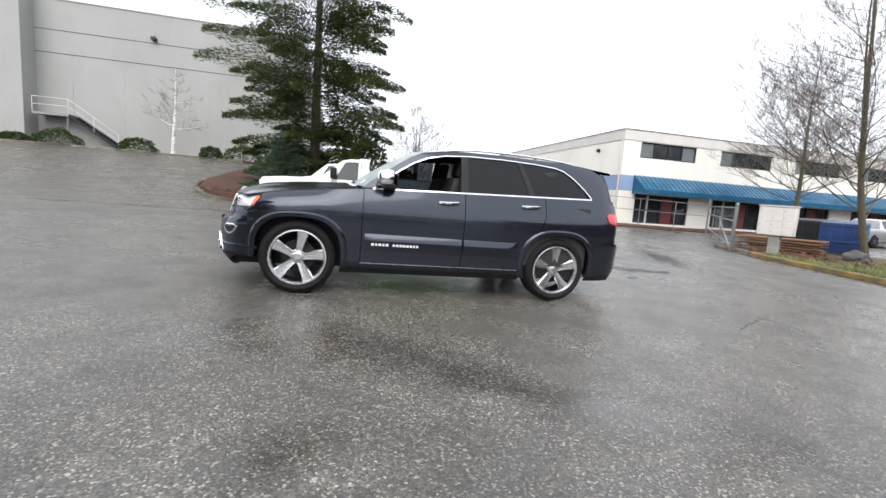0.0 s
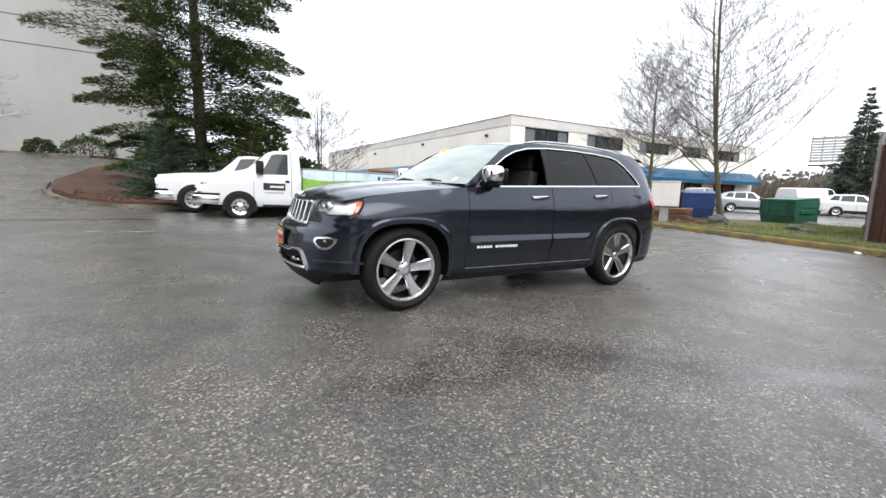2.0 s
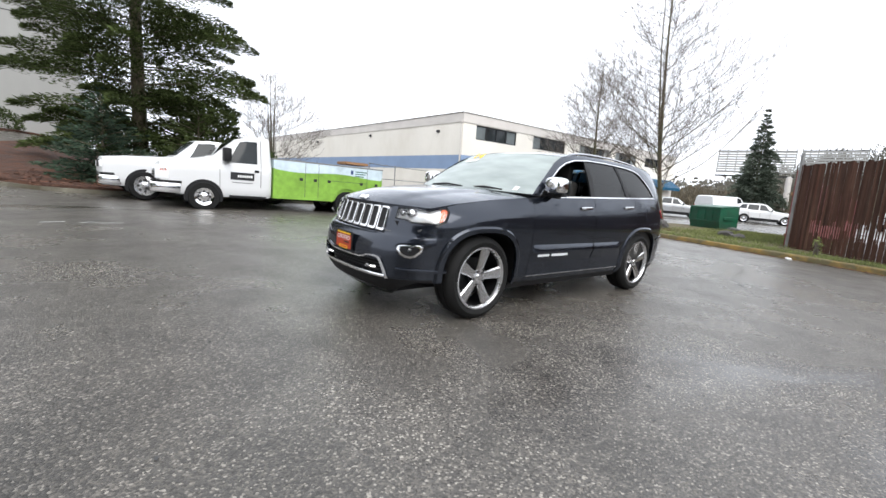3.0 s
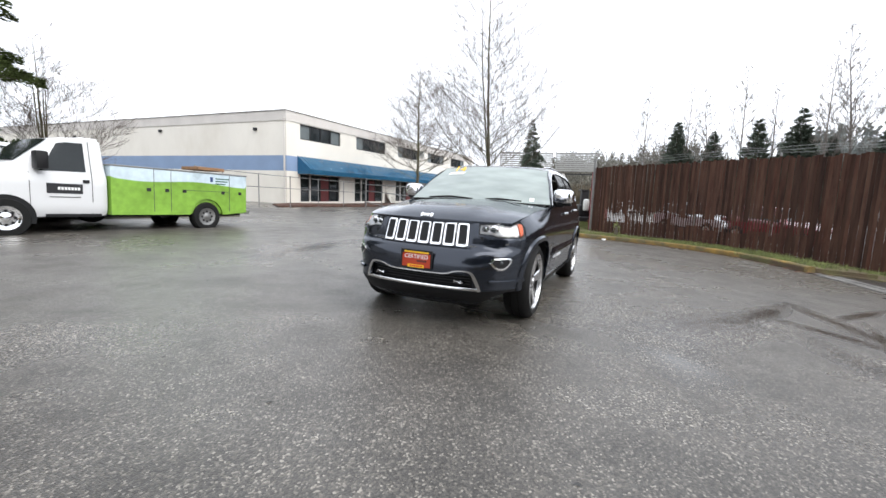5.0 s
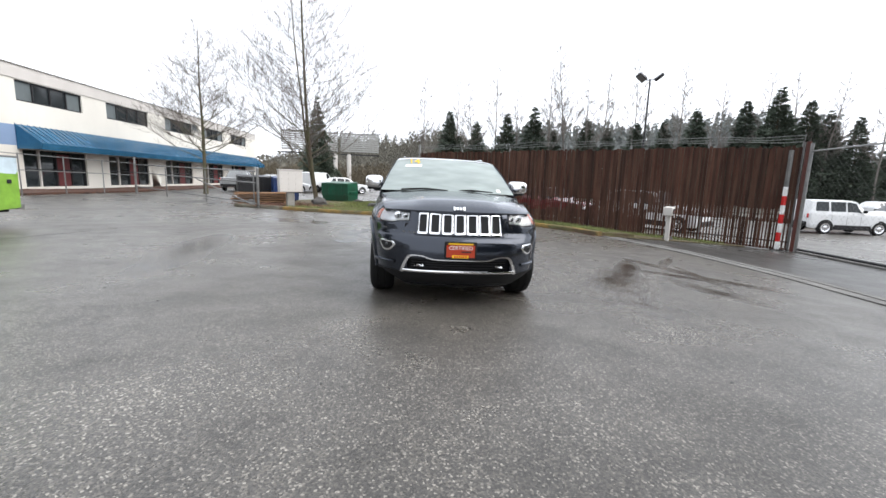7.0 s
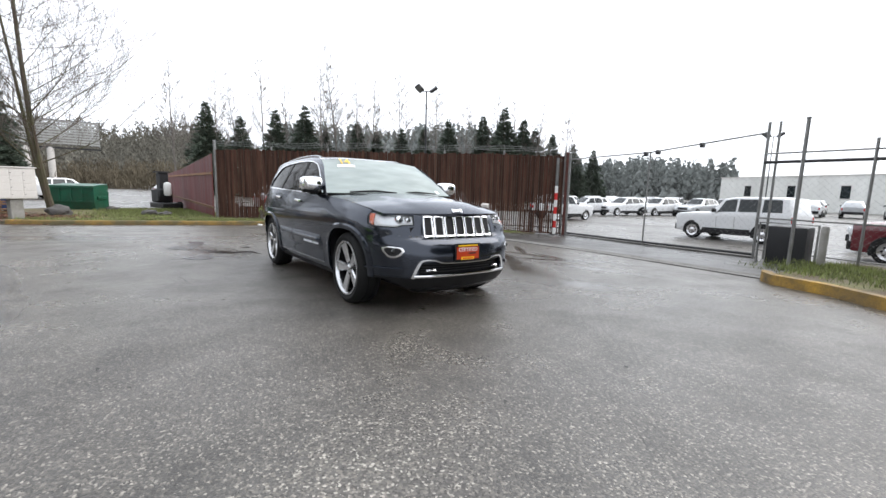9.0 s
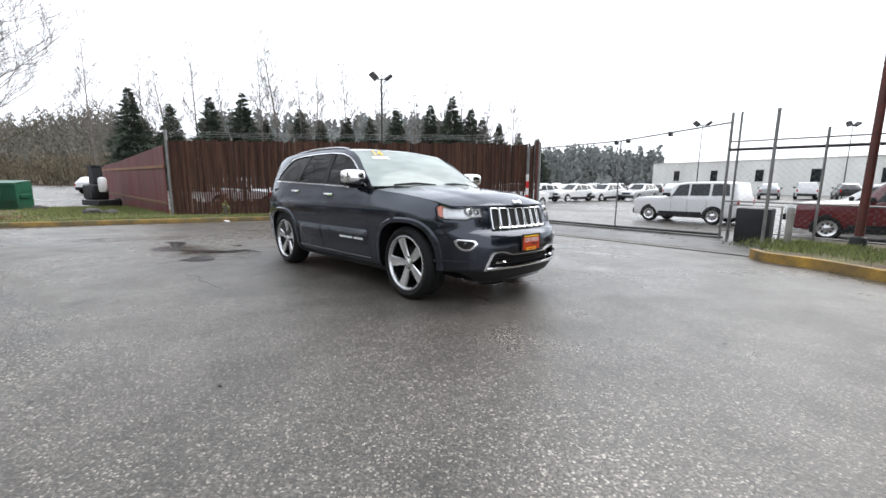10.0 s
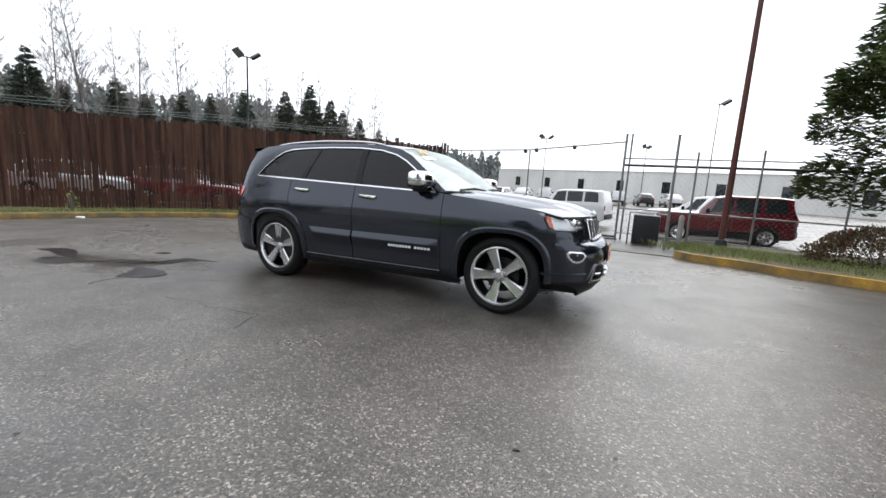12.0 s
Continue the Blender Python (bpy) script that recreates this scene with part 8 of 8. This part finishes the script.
def lumber():
    t = thing("lumber_pile", "low stack of weathered brown lumber on the verge", "lumber", pose(17.6, 7.9, gz(17.6, 7.9) + 0.1, 0, 0, 120))
    rng = random.Random(4)
    first = part("board", box(B(), -1.3, 1.3, -0.07, 0.07, 0, 0.045, 0.004), WOOD, t)
    for k in range(30):
        o = first if k == 0 else twin(first, Matrix(), t)
        o.matrix_basis = pose(rng.uniform(-0.2, 0.2), -0.6 + 0.2 * (k % 6) + rng.uniform(-0.04, 0.04), 0.06 + 0.1 * (k // 6), 0, rng.uniform(-1, 1), rng.uniform(-5, 5))
    for x in (-0.9, 0, 0.9):
        part("bearer", box(B(), x - 0.05, x + 0.05, -0.75, 0.75, 0, 0.06), WOOD, t)


lumber()


def boulder(name, label, x, y, r, seed, dz=0.05, squash=0.6):
    bm = B()
    bmesh.ops.create_icosphere(bm, subdivisions=3, radius=r)
    for v in bm.verts:
        k = 1 + 0.35 * noise.noise(v.co * (1.6 / r) + Vector((seed, 0, 0))) + 0.12 * noise.noise(v.co * (4 / r))
        v.co = Vector((v.co.x * k, v.co.y * k * 0.85, v.co.z * k * squash))
    ob = tagged(part(name, bm, STONE), label, "stone")
    ob.matrix_basis = at_ground(x, y, seed * 40, r * squash * 0.5 + dz)


boulder("boulder", "dark wet boulder at the foot of the bare tree", 17.3, 5.0, 0.42, 1, 0.1)
boulder("boulder", "dark wet stone on the verge", 16.9, 2.2, 0.3, 2, 0.1)
boulder("boulder", "dark wet stone on the verge", 22.6, 3.6, 0.3, 3, 0.1, 0.45)
boulder("boulder", "dark wet stone on the verge", 16.6, 1.7, 0.26, 4, 0.1, 0.5)
boulder("boulder", "small pale stone beside the pedestal", 7.65, -7.75, 0.14, 5, 0.02)
boulder("boulder", "pale stone by the gate post", 15.9, 7.9, 0.22, 6, 0.1)


def junk():
    x, y = 25.0, 1.25
    t = thing("old_machine", "rusty black machine with white tank by the fence", "machine", at_ground(x, y, 20, 0.05) @ Matrix.Scale(1.2, 4))
    part("frame", box(B(), -0.7, 0.7, -0.4, 0.4, 0.1, 0.35, 0.03), DARK_STEEL, t)
    part("mast", box(B(), 0.0, 0.35, -0.2, 0.2, 0.35, 1.75, 0.03), DARK_STEEL, t)
    part("engine", box(B(), -0.1, 0.7, -0.32, 0.32, 0.35, 1.0, 0.06), DARK_STEEL, t)
    part("tank", lathe(B(), [(0.0, 1.32), (0.13, 1.28), (0.16, 1.18), (0.16, 0.75), (0.12, 0.68), (0, 0.68)], 16, "z", (-0.3, 0, 0)), WHITE_INK, t, "white tank")
    part("cap", box(B(), -0.05, 0.5, -0.25, 0.25, 1.75, 1.82), DARK_STEEL, t)
    for a in (-0.5, 0.5):
        part("wheel", lathe(B(), [(0.05, -0.06), (0.2, -0.06), (0.2, 0.06), (0.05, 0.06)], 16, "y", (a, -0.42, 0.2), True), RUBBER, t)


junk()


def lamp_post(name, label, x, y, z, h, heads, r=0.07, aim=0):
    t = thing(name, label, "lamp post", pose(x, y, z, 0, 0, aim))
    part("mast", lathe(B(), [(0.0, h), (r * 0.6, h), (r, 0), (0, 0)], 10, "z"), DARK_STEEL if heads > 1 else GALV, t)
    part("cross_arm", tube(B(), [(-0.45, 0, h - 0.05), (0.45, 0, h - 0.05)], 0.035, 6), DARK_STEEL, t)
    for k in range(heads):
        s = -1 if k == 0 else 1
        hd = part("lamp_head", box(B(), -0.32, 0.32, -0.24, 0.24, -0.09, 0.1, 0.05, pose(s * 0.55, 0, h + 0.12, 25 * (1 if k else -1), -35 * s, 20 * s), seg=2), DARK_STEEL, t)
        part("lens", box(B(), -0.27, 0.27, -0.19, 0.19, -0.1, -0.085, 0, pose(s * 0.55, 0, h + 0.12, 25 * (1 if k else -1), -35 * s, 20 * s)), GALV, hd)


lamp_post("floodlight_mast", "tall dark mast with twin floodlights beyond the fence", 23.6, -15.7, -0.8, 9.35, 2, 0.09, 70)
lamp_post("street_lamp", "slender grey lamp post in the car lot", -5.2, -35.5, -0.9, 9.4, 1, 0.06, 30)
lamp_post("street_lamp", "slender grey lamp post far across the lot", 10.5, -46, -0.9, 7.8, 2, 0.06, 30)
lamp_post("street_lamp", "slender grey lamp post far across the lot", 0.0, -58, -0.9, 8.0, 2, 0.06, 60)


def billboard(x, y, z, rz, w, h, legs, label):
    t = thing("billboard", label, "billboard", pose(x, y, z, 0, 0, rz))
    for k in range(9):
        zz = h * (k + 0.5) / 9
        part("slat", box(B(), -w / 2, w / 2, -0.08, 0.08, zz - h / 26, zz + h / 26), GREY_WALL, t)
    for k in range(9):
        xx = -w / 2 + w * k / 8
        part("stud", box(B(), xx - 0.08, xx + 0.08, -0.35, -0.1, -0.1, h + 0.4), GALV, t)
    for zz in (0.1, h):
        part("stringer", box(B(), -w / 2, w / 2, -0.4, -0.3, zz - 0.08, zz + 0.08), DARK_STEEL, t)
    part("walkway", box(B(), -w / 2 - 0.2, w / 2 + 0.2, -1.2, -0.1, -0.7, -0.45), DARK_STEEL, t)
    for lx in legs:
        part("leg", lathe(B(), [(0.5, -0.5), (0.5, -z - 2)], 14, "z", (lx, -0.5, 0)), PALE_TRIM, t)


billboard(95.7, 22.5, 7.2, 102, 12.1, 4.2, (-5.6,), "back of a large grey roadside billboard on a post")
billboard(97.4, 11.5, 7.2, 96, 8.6, 4.2, (2.5,), "back of a second grey roadside billboard on a post")
conifer("tall_conifer", "tall narrow green conifer beyond the parked cars", pose(80.1, 17.7, -0.6), 16.8, 4.0, 75, HAZED_NEEDLE, whorls=34, boughs=10, tufts=110, size=0.42, bare=0.03, droop=0.3, trunk_r=0.2, power=1.0, ragged=0.4, bush=0.42, puff=0.7)


# dark wet patches, tar and cracks on the asphalt
def tar(name, pts, label, lift=0.004, wob=0.12, seed=1):
    line = curve_through(pts, 0.12)
    n = len(line)
    c = [(p.x + wob * noise.noise((p.x * 2.1, p.y * 2.1, seed)), p.y + wob * noise.noise((p.x * 2.1, p.y * 2.1, seed + 9))) for p in line]
    bm = B()
    bm.faces.new([bm.verts.new((x, y, gz(x, y) + lift)) for x, y in c[:-1]])
    bmesh.ops.triangulate(bm, faces=bm.faces[:])
    bmesh.ops.recalc_face_normals(bm, faces=bm.faces)
    if sum(f.normal.z for f in bm.faces) < 0:
        bmesh.ops.reverse_faces(bm, faces=bm.faces)
    return tagged(part(name, bm, TAR), label, "patch", "", "structure")


TAR = mat("wet_tar", (0.011, 0.011, 0.011), 0.2, vary=0.3, scale=2, fine=90, bump=0.12, dist=0.004, rough_vary=0.06)
tar("tar_patch", [(6.95, 1.75), (6.75, 1.50), (6.4, 1.52), (6.16, 1.60), (5.8, 1.72), (5.36, 1.84), (5.7, 1.86), (6.17, 1.84), (6.5, 1.78), (6.95, 1.75)], "wet black tar patch on the asphalt", seed=1, wob=0.05)
tar("tar_patch", [(5.88, 2.24), (6.1, 1.98), (5.8, 1.92), (5.4, 1.88), (5.45, 2.0), (5.6, 2.16), (5.88, 2.24)], "wet black tar patch on the asphalt", seed=4, wob=0.05)
tar("tar_strip", [(5.4, 1.86), (5.3, 1.57), (5.0, 1.46), (4.78, 1.2), (4.78, 0.92), (4.17, 0.82), (4.5, 0.98), (4.55, 1.38), (4.86, 1.55), (5.2, 1.66), (5.4, 1.86)], "narrow wet tar strip on the asphalt", seed=5, wob=0.04)
tar("tar_patch", [(4.16, 2.12), (4.4, 1.88), (4.6, 1.67), (4.24, 1.63), (3.92, 1.70), (3.9, 1.92), (4.16, 2.12)], "dull black tar patch on the asphalt", seed=2, wob=0.06)
tar("tar_patch", [(5.44, 0.96), (5.48, 0.81), (5.31, 0.77), (5.3, 0.9), (5.44, 0.96)], "small wet tar spot", seed=3, wob=0.04)


def crack(pts, label, w=0.012):
    line = curve_through(pts, 0.08)
    bm = B()
    rows = []
    for i, p in enumerate(line):
        d = (line[min(i + 1, len(line) - 1)] - line[max(i - 1, 0)]).normalized()
        n = Vector((-d.y, d.x))
        j = 0.05 * noise.noise((p.x * 4, p.y * 4, 0))
        k = w * (0.4 + abs(noise.noise((p.x * 9, p.y * 9, 3))))
        q = p + n * j
        rows.append([(q.x + n.x * a, q.y + n.y * a, gz(q.x, q.y) + 0.003) for a in (-k, k)])
    sheet(bm, rows)
    bmesh.ops.recalc_face_normals(bm, faces=bm.faces)
    if sum(f.normal.z for f in bm.faces) < 0:
        bmesh.ops.reverse_faces(bm, faces=bm.faces)
    tagged(part("crack", bm, TAR), label, "crack", "", "structure")


crack([(2.98, 2.29), (2.61, 2.25), (2.2, 2.24), (1.77, 2.21)], "thin crack in the asphalt", 0.006)
crack([(1.77, 2.21), (1.72, 2.38), (1.64, 2.56)], "thin crack in the asphalt", 0.005)
crack([(4.13, 2.1), (4.12, 2.26), (4.03, 2.44)], "thin crack in the asphalt", 0.012)
crack([(4.6, -1.9), (6.0, -1.2), (7.6, -0.9), (9.0, 0.1)], "thin crack in the asphalt")
crack([(-7, 9.2), (-4, 9.0), (-1, 8.1), (2, 7.7), (5, 7.0)], "long asphalt seam", 0.02)

# painted survey mark
MARK = mat("faded_white_road_paint", (0.5, 0.5, 0.48), 0.6, vary=0.3, scale=6, fine=60, bump=0.1, dirt=(0.1, 0.1, 0.1), dirt_amt=0.6)
for x, y, w, a in ((-3.2, 6.05, 0.32, 12), (-2.75, 6.02, 0.22, 40), (-2.45, 5.95, 0.4, -6), (6.8, 10.2, 0.12, 20), (0.6, 7.2, 0.1, 60)):
    bm = box(B(), -w / 2, w / 2, -0.035, 0.035, 0, 0.004)
    ob = tagged(part("paint_mark", bm, MARK), "faded white paint dash on the asphalt", "paint mark", "", "structure")
    ob.matrix_basis = at_ground(x, y, a, 0.001)


# litter, leaves and grass
def scatter(name, label, spots, n, size, material, seed, upright=0.0, lift=0.0, category="leaves"):
    rng = random.Random(seed)
    verts, faces = [], []
    for k in range(n):
        x, y, sx, sy = rng.choice(spots)
        px, py = x + rng.gauss(0, sx), y + rng.gauss(0, sy)
        s = size * rng.uniform(0.5, 1.5)
        a = rng.uniform(0, 6.283)
        c = Vector((px, py, gz(px, py) + lift + 0.004))
        d = Vector((math.cos(a), math.sin(a), 0))
        e = Vector((-d.y, d.x, 0))
        i = len(verts)
        if upright:
            h = s * upright
            lean = Vector((rng.uniform(-0.5, 0.5), rng.uniform(-0.5, 0.5), 1)).normalized()
            verts += [c - d * s * 0.12, c + d * s * 0.12, c + lean * h]
            faces.append((i, i + 1, i + 2))
        else:
            t = Vector((0, 0, s * rng.uniform(0, 0.4)))
            verts += [c - d * s, c - e * s * 0.45 + t, c + d * s, c + e * s * 0.45]
            faces.append((i, i + 1, i + 2, i + 3))
    me = bpy.data.meshes.new(name)
    me.from_pydata([tuple(v) for v in verts], [], faces)
    me.materials.append(material)
    tagged(new(name, me), label, category, "", "stuff")


kl = curve_through(EAST_KERB, 0.5)
scatter("verge_grass", "short damp grass along the yellow kerb", [(p.x + 0.65, p.y - 0.35, 0.2, 0.2) for p in kl] + [(p.x + 0.9, p.y - 0.5, 0.4, 0.4) for p in kl[6:]], 11000, 0.06, GRASS, 3, 1.5, 0.10, "grass")
scatter("verge_grass", "short damp grass round the skips", [(16 + 1.7 * i, 0.6 + 0.9 * j, 0.9, 0.7) for i in range(5) for j in range(4)], 15000, 0.06, GRASS, 4, 1.5, 0.11, "grass")
scatter("verge_grass", "thin grass along the foot of the slat fence", [(7.4 + 0.3 * k, -8.9 + 0.36 * k, 0.12, 0.2) for k in range(9)], 2600, 0.05, GRASS, 14, 1.5, 0.02, "grass")
gl = curve_through(WEST_KERB, 0.5)
scatter("gate_grass", "short damp grass in the corner by the gate", [(p.x - 0.1, p.y - 0.95 - 0.55 * k, 0.35, 0.24) for p in gl for k in range(5)], 16000, 0.05, GRASS, 5, 1.5, 0.12, "grass")
scatter("fallen_leaves", "brown fallen leaves along the kerb", [(p.x - 0.1, p.y, 0.12, 0.15) for p in kl] + [(14.3, 7.2, 0.4, 0.8), (14.6, 6.4, 0.5, 0.5), (15.5, 7.6, 0.6, 0.6)], 900, 0.035, LITTER, 6, 0, 0.01)
scatter("fallen_leaves", "brown fallen leaves on the verge", [(15.3, 6.2, 0.7, 0.8), (16.2, 5.2, 0.8, 1.0), (17.5, 7, 1, 1), (16.4, 7.4, 0.7, 0.7)], 5200, 0.05, LITTER, 7, 0, 0.12)
scatter("fallen_leaves", "brown fallen leaves on the mulch", [(-4.5, 15, 0.8, 0.8), (-3.2, 14, 0.8, 0.6), (-1, 14, 1.2, 0.6)], 900, 0.06, LITTER, 8, 0, 0.17)
scatter("fallen_leaves", "brown fallen leaves before the office", [(17 + i, 19.2 + 0.2 * i, 0.8, 0.5) for i in range(12)], 900, 0.06, LITTER, 9, 0, 0.02)
scatter("asphalt_debris", "dark grit and small leaf bits on the asphalt", [(-1, 0, 3.5, 4.5), (4, -3, 4, 3), (-4, 4, 2.5, 4)], 90, 0.018, DARK_JOINT, 10, 0, 0.0)
rub = tagged(part("litter", box(B(), -0.09, 0.09, -0.05, 0.05, 0, 0.05, 0.015), WHITE_INK), "crumpled white litter against the kerb", "litter")
rub.matrix_basis = at_ground(11.72, -0.85, 30, 0.0)
shrub("weed", "yellowish weed growing by the fence foot", at_ground(12.9, -1.2, 0, 0.1), 0.12, 0.5, 91, GRASS, 70, 0.05, "weed")


def traffic_cone(x, y):
    t = thing("traffic_cone", "orange traffic cone in the car lot", "traffic cone", at_ground(x, y))
    part("cone", lathe(B(), [(0.0, 0.7), (0.03, 0.7), (0.15, 0.05), (0, 0.05)], 14, "z"), ORANGE, t)
    part("base", box(B(), -0.19, 0.19, -0.19, 0.19, 0, 0.05, 0.01), ORANGE, t)


traffic_cone(-8.2, -16.5)
